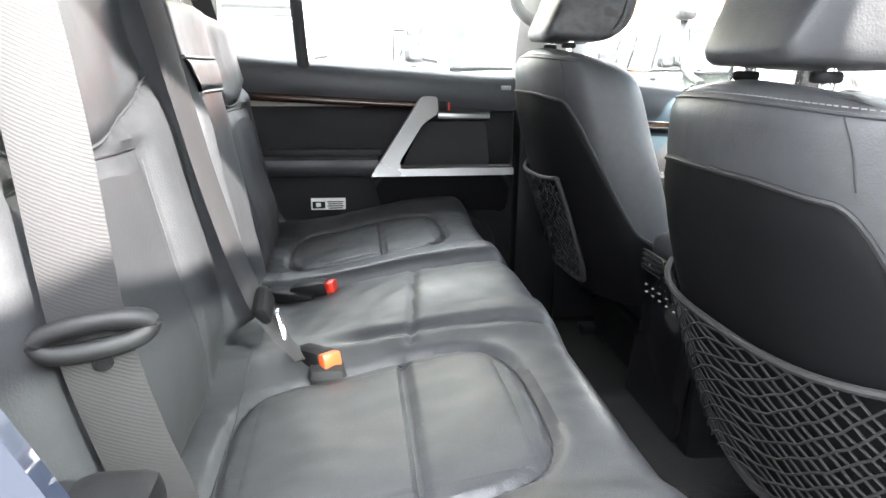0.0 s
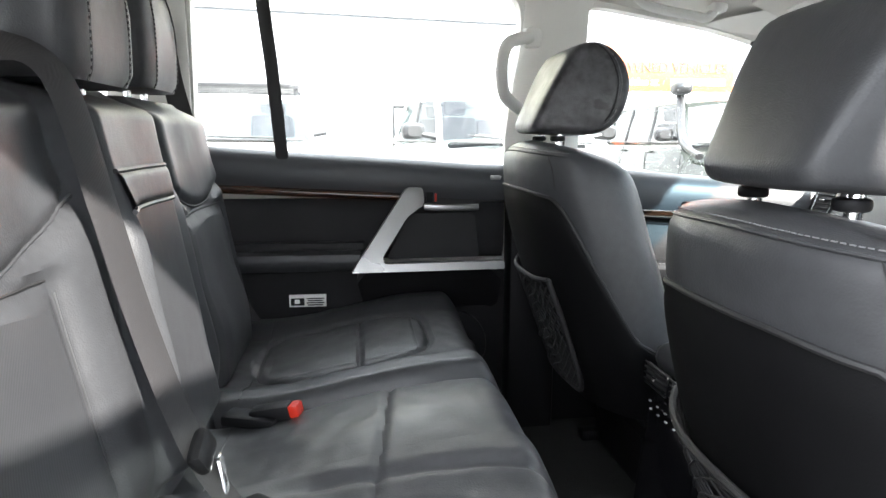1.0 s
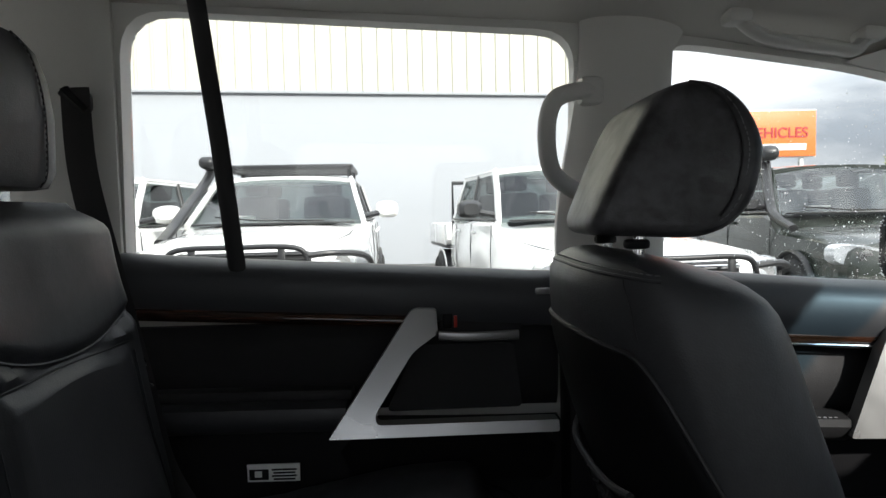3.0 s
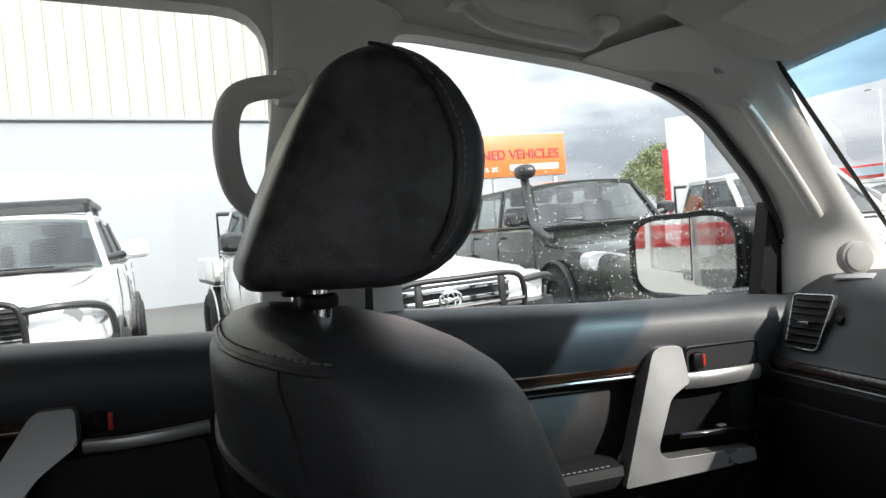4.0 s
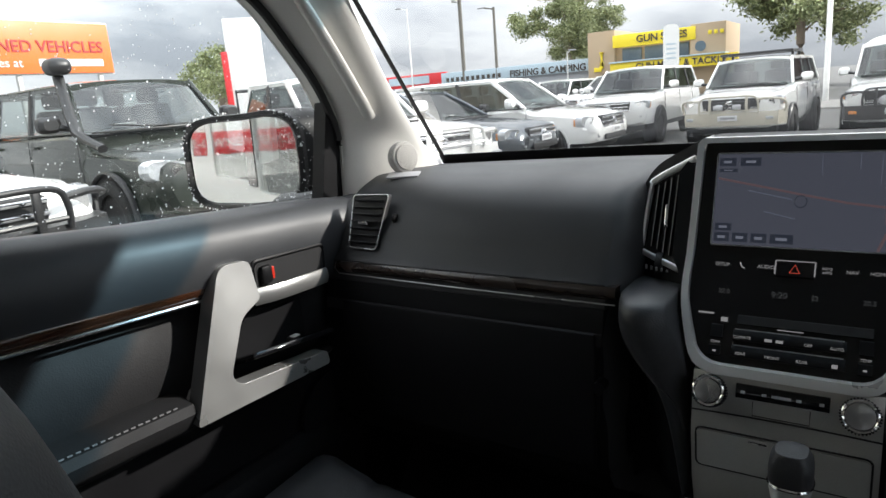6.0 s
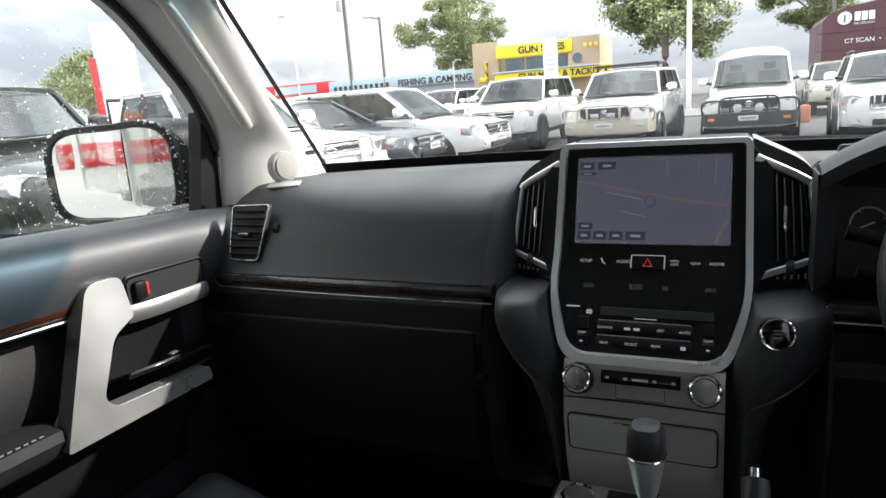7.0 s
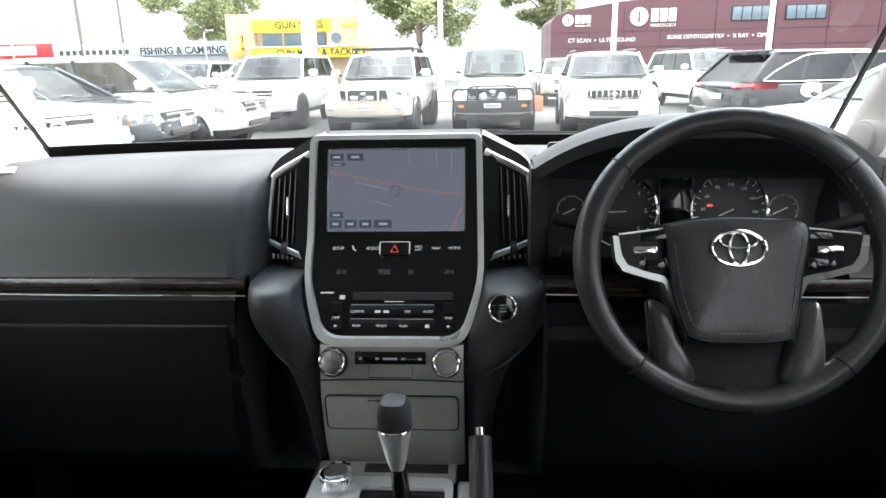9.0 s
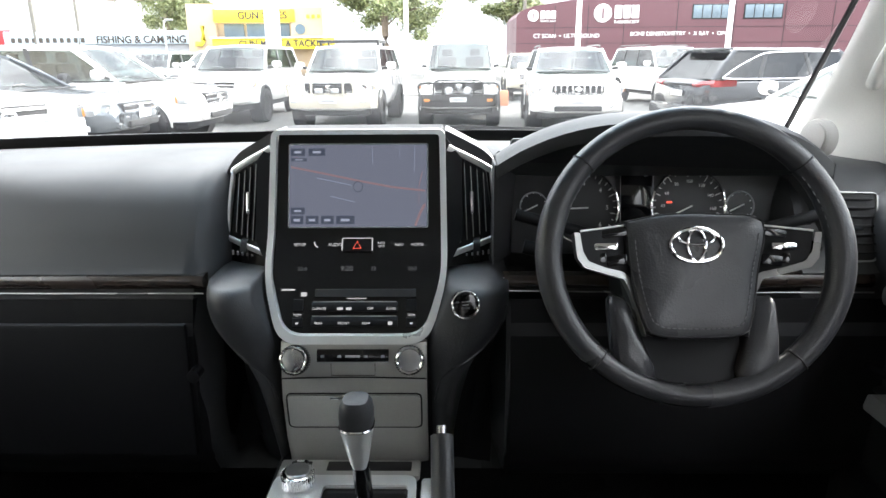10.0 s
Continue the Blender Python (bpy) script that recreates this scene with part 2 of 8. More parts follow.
def join(*bms):
    out = bmesh.new()
    for b in bms:
        tmp = bpy.data.meshes.new("tmp")
        b.to_mesh(tmp)
        b.free()
        out.from_mesh(tmp)
        bpy.data.meshes.remove(tmp)
    return out


def moved(bm, m):
    bmesh.ops.transform(bm, matrix=m, verts=bm.verts)
    return bm


def rbox(sx, sy, sz, r=0.004, at=(0, 0, 0), seg=2, m=None):
    """A box with rounded edges, centred at at."""
    bm = bmesh.new()
    bmesh.ops.create_cube(bm, size=1)
    bmesh.ops.scale(bm, vec=(sx, sy, sz), verts=bm.verts)
    if r:
        bmesh.ops.bevel(bm, geom=bm.edges[:], offset=min(r, min(sx, sy, sz) * 0.48), segments=seg, profile=0.5, affect="EDGES")
    moved(bm, (Matrix.Translation(at) @ m) if m else Matrix.Translation(at))
    return bm


def cyl(r, h, n=24, at=(0, 0, 0), m=None, r2=None, bevel=0.0):
    bm = bmesh.new()
    bmesh.ops.create_cone(bm, cap_ends=True, segments=n, radius1=r, radius2=r if r2 is None else r2, depth=h)
    if bevel:
        bmesh.ops.bevel(bm, geom=[e for e in bm.edges if len(e.link_faces) == 2 and any(len(f.verts) > 4 for f in e.link_faces)], offset=bevel, segments=2, profile=0.5, affect="EDGES")
    moved(bm, (Matrix.Translation(at) @ m) if m else Matrix.Translation(at))
    return bm


def loft(rings, caps=True, closed=False):
    """Joins rings of equally many points; each ring is closed."""
    bm = bmesh.new()
    vs = [[bm.verts.new(p) for p in r] for r in rings]
    n = len(vs[0])
    for a, b in list(zip(vs, vs[1:])) + ([(vs[-1], vs[0])] if closed else []):
        for i in range(n):
            bm.faces.new((a[i], a[(i + 1) % n], b[(i + 1) % n], b[i]))
    if caps and not closed:
        bm.faces.new(vs[0][::-1])
        bm.faces.new(vs[-1])
    return bm


def sheet(f, nu, nv, thick=None):
    """A grid of f(u, v), u and v in 0..1; thick: a vector by which a closed back lies behind."""
    bm = bmesh.new()
    P = [[Vector(f(i / nu, j / nv)) for j in range(nv + 1)] for i in range(nu + 1)]
    V = [[bm.verts.new(p) for p in row] for row in P]
    for i in range(nu):
        for j in range(nv):
            bm.faces.new((V[i][j], V[i + 1][j], V[i + 1][j + 1], V[i][j + 1]))
    if thick is not None:
        t = Vector(thick)
        rim = [(i, 0) for i in range(nu)] + [(nu, j) for j in range(nv)] + [(i, nv) for i in range(nu, 0, -1)] + [(0, j) for j in range(nv, 0, -1)]
        back = [bm.verts.new(P[i][j] + t) for i, j in rim]
        k = len(rim)
        for a in range(k):
            i, j = rim[a]
            i2, j2 = rim[(a + 1) % k]
            bm.faces.new((V[i][j], V[i2][j2], back[(a + 1) % k], back[a]))
        bm.faces.new(back)
    return bm


def smoothed(pts, steps=6, closed=False):
    """A Catmull-Rom curve through the points."""
    P = [Vector(p) for p in pts]
    n, out = len(P), []
    last = n if closed else n - 1
    for i in range(last):
        a = P[(i - 1) % n] if closed or i else P[0] * 2 - P[1]
        b, c = P[i % n], P[(i + 1) % n]
        d = P[(i + 2) % n] if closed or i + 2 < n else c * 2 - b
        for s in range(steps):
            t = s / steps
            out.append(0.5 * ((2 * b) + (c - a) * t + (2 * a - 5 * b + 4 * c - d) * t * t + (3 * b - a - 3 * c + d) * t ** 3))
    if not closed:
        out.append(P[-1])
    return out


def tube(pts, r, n=10, closed=False, flat=None, up=(0, 0, 1)):
    """A round or flat (flat = (half width, half height)) bar along the points."""
    P = [Vector(p) for p in pts]
    rings, k = [], len(P)
    for i, p in enumerate(P):
        d = (P[(i + 1) % k] - P[i - 1]) if closed or 0 < i < k - 1 else (P[1] - P[0] if i == 0 else P[-1] - P[-2])
        d = d.normalized()
        u = Vector(up)
        s = d.cross(u)
        if s.length < 1e-3:
            s = d.cross(Vector((1, 0, 0)))
        s.normalize()
        t = s.cross(d)
        a, b = flat if flat else (r, r)
        rings.append([p + s * (a * math.cos(2 * math.pi * j / n)) + t * (b * math.sin(2 * math.pi * j / n)) for j in range(n)])
    return loft(rings, True, closed)


def slab(outer, holes, place, thick):
    """A flat panel with holes: outlines as (a, b) pairs, place(a, b, depth) -> point, from depth 0 to thick."""
    bm = bmesh.new()
    loops = [outer] + list(holes)
    for depth in (0.0, thick):
        edges = []
        for lp in loops:
            vs = [bm.verts.new(place(a, b, depth)) for a, b in lp]
            edges += [bm.edges.new((vs[i], vs[(i + 1) % len(vs)])) for i in range(len(vs))]
        bmesh.ops.triangle_fill(bm, use_beauty=True, use_dissolve=False, edges=edges)
    bm.verts.ensure_lookup_table()
    half, k = sum(len(lp) for lp in loops), 0
    for lp in loops:
        n = len(lp)
        for i in range(n):
            a, b = k + i, k + (i + 1) % n
            bm.faces.new((bm.verts[a], bm.verts[b], bm.verts[b + half], bm.verts[a + half]))
        k += n
    return bm


def rounded(pts, r, n=5):
    """A polygon with its corners rounded; r: one radius or one for each corner."""
    P, out = [Vector(p) for p in pts], []
    for i, p in enumerate(P):
        rad = r[i] if isinstance(r, (list, tuple)) else r
        a, b = P[i - 1] - p, P[(i + 1) % len(P)] - p
        c = min(rad, a.length * 0.48, b.length * 0.48)
        s, e = p + a.normalized() * c, p + b.normalized() * c
        for j in range(n + 1):
            t = j / n
            q = s * (1 - t) ** 2 + p * 2 * t * (1 - t) + e * t * t
            out.append(tuple(q))
    return out


def oval(a, b, n=28, e=2.6):
    """A superellipse outline, half axes a and b."""
    out = []
    for i in range(n):
        t = 2 * math.pi * i / n
        c, s = math.cos(t), math.sin(t)
        out.append((a * math.copysign(abs(c) ** (2 / e), c), b * math.copysign(abs(s) ** (2 / e), s)))
    return out


def lettering(name, text, size, m, material, parent=None, depth=0.002, label="", align="CENTER", bold=0.0):
    cu = bpy.data.curves.new(name, "FONT")
    cu.body, cu.size, cu.extrude, cu.align_x, cu.align_y = text, size, depth, align, "CENTER"
    cu.offset = bold * size
    tmp = bpy.data.objects.new(name, cu)
    me = bpy.data.meshes.new_from_object(tmp)
    bpy.data.objects.remove(tmp)
    me.materials.clear()
    me.materials.append(material)
    me.transform(m)
    ob = new(name, me)
    if parent is not None:
        ob.parent = parent
    if label:
        ob["label"] = label
    return ob


def stitches(pts, r=0.0012, dash=0.006, gap=0.004):
    """Short raised threads along a line."""
    P = [Vector(p) for p in pts]
    bms, run, on, start = [], 0.0, True, P[0]
    out = bmesh.new()
    acc = []
    for a, b in zip(P, P[1:]):
        n = max(1, int((b - a).length / 0.002))
        acc += [a.lerp(b, k / n) for k in range(n)]
    step = max(1, int(round((dash + gap) / 0.002)))
    d = max(1, int(round(dash / 0.002)))
    vs_all = []
    for k in range(0, len(acc) - d, step):
        a, b = acc[k], acc[k + d]
        t = (b - a).normalized()
        s = t.orthogonal().normalized()
        u = t.cross(s)
        ring = [[p + s * r * math.cos(q * math.pi / 2) + u * r * math.sin(q * math.pi / 2) for q in range(4)] for p in (a, b)]
        v = [[out.verts.new(p) for p in g] for g in ring]
        for i in range(4):
            out.faces.new((v[0][i], v[0][(i + 1) % 4], v[1][(i + 1) % 4], v[1][i]))
        out.faces.new(v[0][::-1])
        out.faces.new(v[1])
    return out


def bump1(x, c, w):
    """A soft bell of height 1, half width w, round c."""
    d = abs(x - c) / w
    return 0.0 if d >= 1 else 0.5 + 0.5 * math.cos(math.pi * d)


def ease(x, a, b):
    t = min(max((x - a) / (b - a), 0), 1)
    return t * t * (3 - 2 * t)


# ---- the cabin shell ----
def lerp(a, b, t):
    return a + (b - a) * t


def along(table, y):
    """A value read from (y, value) pairs."""
    if y <= table[0][0]:
        return table[0][1]
    for (a, p), (b, q) in zip(table, table[1:]):
        if y <= b:
            return lerp(p, q, (y - a) / (b - a))
    return table[-1][1]


def glide(table, y):
    """As along(), but rounded: a cubic through the pairs that does not overshoot."""
    if y <= table[0][0]:
        return table[0][1]
    if y >= table[-1][0]:
        return table[-1][1]
    i = next(k for k in range(len(table) - 1) if y <= table[k + 1][0])

    def grade(k):
        return (table[k + 1][1] - table[k][1]) / (table[k + 1][0] - table[k][0])

    def slope(k):
        if k == 0:
            return grade(0)
        if k == len(table) - 1:
            return grade(k - 1)
        a, b = grade(k - 1), grade(k)
        return 0.0 if a * b <= 0 else 2 * a * b / (a + b)
    (a, p), (b, q) = table[i], table[i + 1]
    w = b - a
    t = (y - a) / w
    return p * (1 + 2 * t) * (1 - t) ** 2 + slope(i) * w * t * (1 - t) ** 2 + q * t * t * (3 - 2 * t) + slope(i + 1) * w * t * t * (t - 1)


EDGE = [(-2.2, 1.98), (-0.77, 1.95), (0.05, 1.90), (0.32, 1.866), (0.47, 1.84), (0.63, 1.815), (0.785, 1.777), (0.90, 1.745)]
MIDROOF = [(-2.2, 2.0), (-0.6, 1.985), (0.2, 1.95), (0.6, 1.905), (0.95, 1.80)]
REAR_WIN = rounded([(-0.795, 1.36), (-0.785, 1.938), (0.078, 1.882), (0.060, 1.36)], [0.01, 0.09, 0.07, 0.01])
FRONT_WIN = rounded([(0.248, 1.33), (0.243, 1.46), (0.265, 1.853), (0.32, 1.85), (0.47, 1.828), (0.632, 1.803), (0.785, 1.765), (0.872, 1.713), (0.986, 1.581), (1.03, 1.49), (1.02, 1.33)], [0.01, 0.05, 0.05, 0.02, 0.05, 0.05, 0.05, 0.04, 0.05, 0.03, 0.01])
QUARTER = rounded([(-1.75, 1.45), (-1.70, 1.90), (-0.95, 1.91), (-0.97, 1.45)], 0.07)
DOORWAY = rounded([(-0.41, 0.70), (-0.53, 0.95), (-0.61, 1.22), (-0.66, 1.36), (-0.81, 1.52), (-0.80, 1.875), (0.06, 1.835), (0.12, 1.30), (0.12, 0.66), (-0.36, 0.66)], [0.03, 0.06, 0.05, 0.06, 0.06, 0.09, 0.07, 0.05, 0.03, 0.02])


def side_wall(s, name, holes):
    outer = [(-2.25, 0.5), (1.5, 0.5), (1.5, 1.22), (1.12, 1.34), (1.02, 1.60), (0.86, 1.78), (0.6, 1.86), (0.2, 1.92), (-0.8, 1.99), (-2.25, 2.0)]
    tagged(part(name, slab(outer, holes, lambda a, b, d: (s * (0.80 + d), a, b), 0.045), TRIM), "pale grey moulded side wall of the car", "car side", kind="structure")


side_wall(-1, "wall_west", [REAR_WIN, FRONT_WIN, QUARTER])
side_wall(1, "wall_east", [DOORWAY, FRONT_WIN, QUARTER])


tagged(part("pillar_cover", slab(rounded([(0.085, 1.345), (0.10, 1.85), (0.24, 1.84), (0.235, 1.345)], 0.01), [], lambda a, b, d: (-0.8455 - d, a, b), 0.004), GLOSSY), "gloss black outer cover of the door pillar", "pillar trim", kind="structure")


def roof_z(x, y):
    c, e = along(MIDROOF, y), along(EDGE, y)
    return c - (c - e) * abs(x / 0.80) ** 3.2


def headliner():
    tagged(part("ceiling", sheet(lambda u, v: (lerp(-0.80, 0.80, u), lerp(-2.25, 0.94, v) + 0.03 * (1 - (2 * u - 1) ** 2) * v, roof_z(lerp(-0.80, 0.80, u), lerp(-2.25, 0.94, v))), 28, 48, (0, 0, 0.05)), LINER),
           "warm grey felt headliner over the cabin", "headliner", kind="structure")
    out = part("roof_skin", sheet(lambda u, v: (lerp(-0.90, 0.90, u), lerp(-2.3, 0.98, v), 2.07 - 0.06 * abs(2 * u - 1) ** 4 - 0.16 * max(0, v - 0.75) ** 1.5 * 6), 16, 20, (0, 0, -0.015)), TRIM)
    tagged(out, "painted steel roof panel of the car", "car roof", kind="structure")


headliner()


def floor_pan():
    bm = sheet(lambda u, v: (lerp(-0.80, 0.80, u), lerp(-2.25, 1.5, v), 0.67 + 0.09 * bump1(lerp(-0.8, 0.8, u), 0, 0.3) * ease(lerp(-2.25, 1.5, v), -0.2, 0.2) + 0.02 * noise.noise((u * 9, v * 20, 0)) * 0.4 + 0.5 * ease(lerp(-2.25, 1.5, v), 1.05, 1.35)), 40, 70, (0, 0, -0.06))
    tagged(part("floor", bm, CARPET), "black looped carpet on the car floor", "car floor", kind="structure")
    mat_bm = sheet(lambda u, v: (lerp(0.16, 0.66, u), lerp(-0.12, 0.30, v), 0.705 + 0.006 * math.sin(u * 50) * math.sin(v * 43)), 40, 34, (0, 0, -0.02))
    tagged(part("floor_mat", mat_bm, CARPET), "black carpet floor mat in the rear footwell", "floor mat")
    back = slab([(-0.8, 0.5), (0.8, 0.5), (0.8, 1.93), (-0.8, 1.93)], [rounded([(-0.66, 1.45), (0.66, 1.45), (0.6, 1.84), (-0.6, 1.84)], 0.08)], lambda a, b, d: (a, -2.18 - d, b), 0.07)
    tagged(part("wall_south", back, TRIM), "pale grey trim round the rear window", "tailgate", kind="structure")
    fire = slab([(-0.80, 0.5), (0.80, 0.5), (0.80, 1.32), (-0.80, 1.32)], [], lambda a, b, d: (a, 1.34 + d, b), 0.05)
    tagged(part("wall_north", fire, PLASTIC), "black bulkhead ahead of the footwells", "bulkhead", kind="structure")
    for sx, nm in ((-1, "kick_panel_west"), (1, "kick_panel_east")):
        tagged(part(nm, rbox(0.016, 0.37, 0.72, 0.006, at=(sx * 0.786, 1.165, 0.97)), PLASTIC), "black plastic panel at the side of the footwell", "kick panel", kind="structure")
    hood = sheet(lambda u, v: (lerp(-0.88, 0.88, u) * (1 - 0.08 * v * v), lerp(1.42, 2.75, v), 1.27 - 0.10 * v * v - 0.04 * abs(2 * u - 1) ** 3), 12, 12, (0, 0, -0.5))
    tagged(part("bonnet", hood, CARPAINT), "white painted bonnet of the car", "bonnet", kind="structure")


def car_paint(name, color, metal=0.0, rough=0.22):
    return mat(name, color, rough, metal, 900, 0.03, 0.05, 1.2, coat=0.8, dist=0.0004, spread=0.06)


CARPAINT = car_paint("white_paint", (0.80, 0.80, 0.78))
floor_pan()


def panes():
    def pane(name, poly, x, label, mt=GLASS):
        ob = part(name, slab(poly, [], lambda a, b, d: (x + d, a, b), 0.004), mt, smooth=0)
        ob.visible_shadow = False
        tagged(ob, label, "window", kind="structure")
    pane("window_1", REAR_WIN, -0.842, "clear rear side window of the car")
    pane("window_2", FRONT_WIN, -0.842, "front side window with rain drops", SIDEGLASS)
    pane("window_3", QUARTER, -0.842, "clear rear quarter window")
    pane("window_4", FRONT_WIN, 0.838, "front side window on the driver's side")
    pane("window_5", QUARTER, 0.838, "clear rear quarter window")
    win = thing("window_6", "curved clear windscreen with a blue shade band", "windscreen", kind="structure")

    def glass_at(u, v):
        x = 0.015 + lerp(-0.74, 0.74, u) * lerp(1, 0.935, v)
        bow = 1 - (2 * u - 1) ** 2
        return (x, lerp(1.285, 0.885, v) + lerp(0.12, 0.055, v) * bow, lerp(1.375, 1.80, v) + 0.012 * bow * v)
    for name, a, b, m in (("pane", 0, 0.80, GLASS), ("shade_band", 0.80, 1.0, TINTBAND)):
        ob = part(name, sheet(lambda u, v: glass_at(u, lerp(a, b, v)), 24, 6), m, win)
        ob.visible_shadow = name == "shade_band"      # the blue band tints the sun that falls through it
    for s in (0, 1):
        part("frit", tube([glass_at(abs(s - 0.004), k / 14) for k in range(15)], 0.005, 6, flat=(0.005, 0.004)), RUBBER, win, "black ceramic edge of the glass")
    part("frit", sheet(lambda u, v: tuple(Vector(glass_at(u, lerp(-0.04, 0.08, v))) + Vector((0, -0.004, 0.002))), 24, 2, (0, 0.002, 0)), RUBBER, win, "black ceramic edge of the glass")
    part("wiper", join(tube([(0.62, 1.43, 1.392), (0.1, 1.44, 1.408), (-0.1, 1.44, 1.402)], 0.008, 6), tube([(-0.05, 1.455, 1.405), (-0.6, 1.40, 1.385)], 0.008, 6)), RUBBER, win, "black wiper blades at rest")
    part("cowl", sheet(lambda u, v: (lerp(-0.74, 0.74, u), lerp(1.36, 1.50, v) + 0.10 * (1 - (2 * u - 1) ** 2), 1.375 + 0.02 * math.sin(v * 3.1)), 20, 6, (0, 0, -0.03)), PLASTIC, win, "black plastic cowl under the glass")


panes()


def pillar_a(s):
    O = smoothed([(0.80, 0.60, 1.812), (0.80, 0.785, 1.765), (0.80, 0.872, 1.713), (0.80, 0.986, 1.581), (0.80, 1.03, 1.49), (0.80, 1.02, 1.36)], 5)
    I = smoothed([(0.62, 0.74, 1.83), (0.665, 0.885, 1.795), (0.69, 0.976, 1.69), (0.70, 1.068, 1.562), (0.70, 1.158, 1.447), (0.712, 1.262, 1.365)], 5)
    n = len(O) - 1

    def f(u, v):
        k = u * n
        i = min(int(k), n - 1)
        o, q = O[i].lerp(O[i + 1], k - i), I[i].lerp(I[i + 1], k - i)
        p = o.lerp(q, v)
        b = math.sin(math.pi * v) ** 0.7
        wide = 0.026 + 0.03 * ease(u, 0.75, 1.0)
        p += Vector((-0.72, -0.6, 0.1)) * b * wide
        return (s * p.x + (0.03 if s > 0 else 0.0), p.y, p.z)
    ob = thing("pillar_trim", "pale grey windscreen pillar trim with tweeter and grab rail", "pillar", kind="structure")
    part("trim", sheet(f, 30, 14, (0.02 * s, 0.03, 0)), TRIM, ob)
    c = Vector((s * 0.672 + (0.03 if s > 0 else 0.0), 1.055, 1.428))
    d = Vector((-0.97 * s, -0.26, 0.10)).normalized()
    q = d.to_track_quat("Z", "Y").to_matrix().to_4x4()
    part("tweeter", join(cyl(0.030, 0.02, 28, m=Matrix.Translation(c) @ q, bevel=0.004), cyl(0.024, 0.004, 28, m=Matrix.Translation(c + d * 0.011) @ q, bevel=0.001)), mat("tweeter_cloth", (0.38, 0.37, 0.35), 0.8, 0, 1500, 0.6, 0.2), ob, "round tweeter grille")
    rail = [Vector(f(u, 0.42)) + Vector((-0.55 * s, -0.7, 0.05)) * h for u, h in ((0.36, 0.0), (0.40, 0.022), (0.47, 0.03), (0.56, 0.032), (0.66, 0.03), (0.70, 0.018), (0.73, 0.0))]
    part("grab_rail", tube(smoothed(rail, 5), 0.011, 10, flat=(0.012, 0.010)), TRIM, ob, "pale grey grab rail")
    seal = [(s * 0.803, a - 0.004, b - 0.004) for a, b in FRONT_WIN if a > 0.74 and b > 1.40]
    part("seal", tube(seal, 0.008, 6), RUBBER, ob, "black rubber window seal")
    part("sail", slab(rounded([(0.96, 1.33), (1.045, 1.33), (1.04, 1.50), (1.025, 1.56), (1.005, 1.545)], 0.01), [], lambda a, b, dd: (s * (0.805 + dd), a, b), 0.03), PLASTIC, ob, "black mirror base cover")
    part("label", rbox(0.002, 0.02, 0.01, 0, at=f(0.22, 0.45)), GREY, ob)


pillar_a(-1)
pillar_a(1)


def pillar_b():
    ob = thing("pillar_trim", "pale grey door pillar trim between the side windows", "pillar", kind="structure")

    def f(u, v):
        z = lerp(1.36, 1.90, u)
        y0 = lerp(0.035, 0.086, ease(u, 0.2, 0.95))
        y1 = along([(1.36, 0.247), (1.46, 0.243), (1.84, 0.264), (1.90, 0.30)], z)
        x = 0.79 - 0.035 * math.sin(math.pi * v) ** 0.6
        return (-x, lerp(y0, y1, v), z)
    part("trim", sheet(f, 18, 12, (-0.02, 0, 0)), TRIM, ob)
    part("lower_trim", rbox(0.09, 0.14, 0.72, 0.02, at=(-0.77, 0.11, 1.0)), PLASTIC, ob, "black lower pillar trim")
    part("seat_belt", tube(smoothed([(-0.735, 0.19, 1.72), (-0.73, 0.18, 1.5), (-0.72, 0.16, 1.25), (-0.71, 0.13, 0.95)], 5), 0.02, 8, flat=(0.003, 0.023), up=(1, 0, 0)), WEB, ob, "black belt webbing")
    grab = thing("grab_handle", "pale grey upright grab handle on the door pillar", "handle")
    pts = smoothed([(-0.765, 0.095, 1.762), (-0.74, 0.06, 1.756), (-0.712, 0.022, 1.738), (-0.698, 0.005, 1.70), (-0.698, 0.004, 1.645), (-0.712, 0.018, 1.605), (-0.74, 0.058, 1.578), (-0.765, 0.095, 1.565)], 6)
    part("grip", tube(pts, 0.0165, 14, up=(1, 0, 0)), TRIM, grab)
    for z in (1.762, 1.565):
        part("mount", rbox(0.04, 0.05, 0.055, 0.014, at=(-0.772, 0.10, z)), TRIM, grab)
    bar = thing("window_divider", "black upright bar dividing the rear side window", "window bar", kind="structure")
    part("bar", tube([(-0.690, -0.606, 1.955), (-0.715, -0.580, 1.68), (-0.745, -0.563, 1.42)], 0.012, 8, flat=(0.0165, 0.006), up=(1, 0, 0)), RUBBER, bar)
    c = thing("pillar_trim", "pale grey rear pillar trim with belt guide", "pillar", kind="structure")
    part("trim", sheet(lambda u, v: (-(0.79 - 0.03 * math.sin(math.pi * v) ** 0.5), lerp(-1.0, -0.797, v), lerp(1.36, 1.95, u)), 10, 10, (-0.02, 0, 0)), TRIM, c)
    part("guide", join(rbox(0.02, 0.05, 0.035, 0.008, at=(-0.745, -0.84, 1.755)), tube([(-0.735, -0.86, 1.775), (-0.735, -0.82, 1.735)], 0.012, 8)), PLASTIC, c, "black belt guide")


pillar_b()


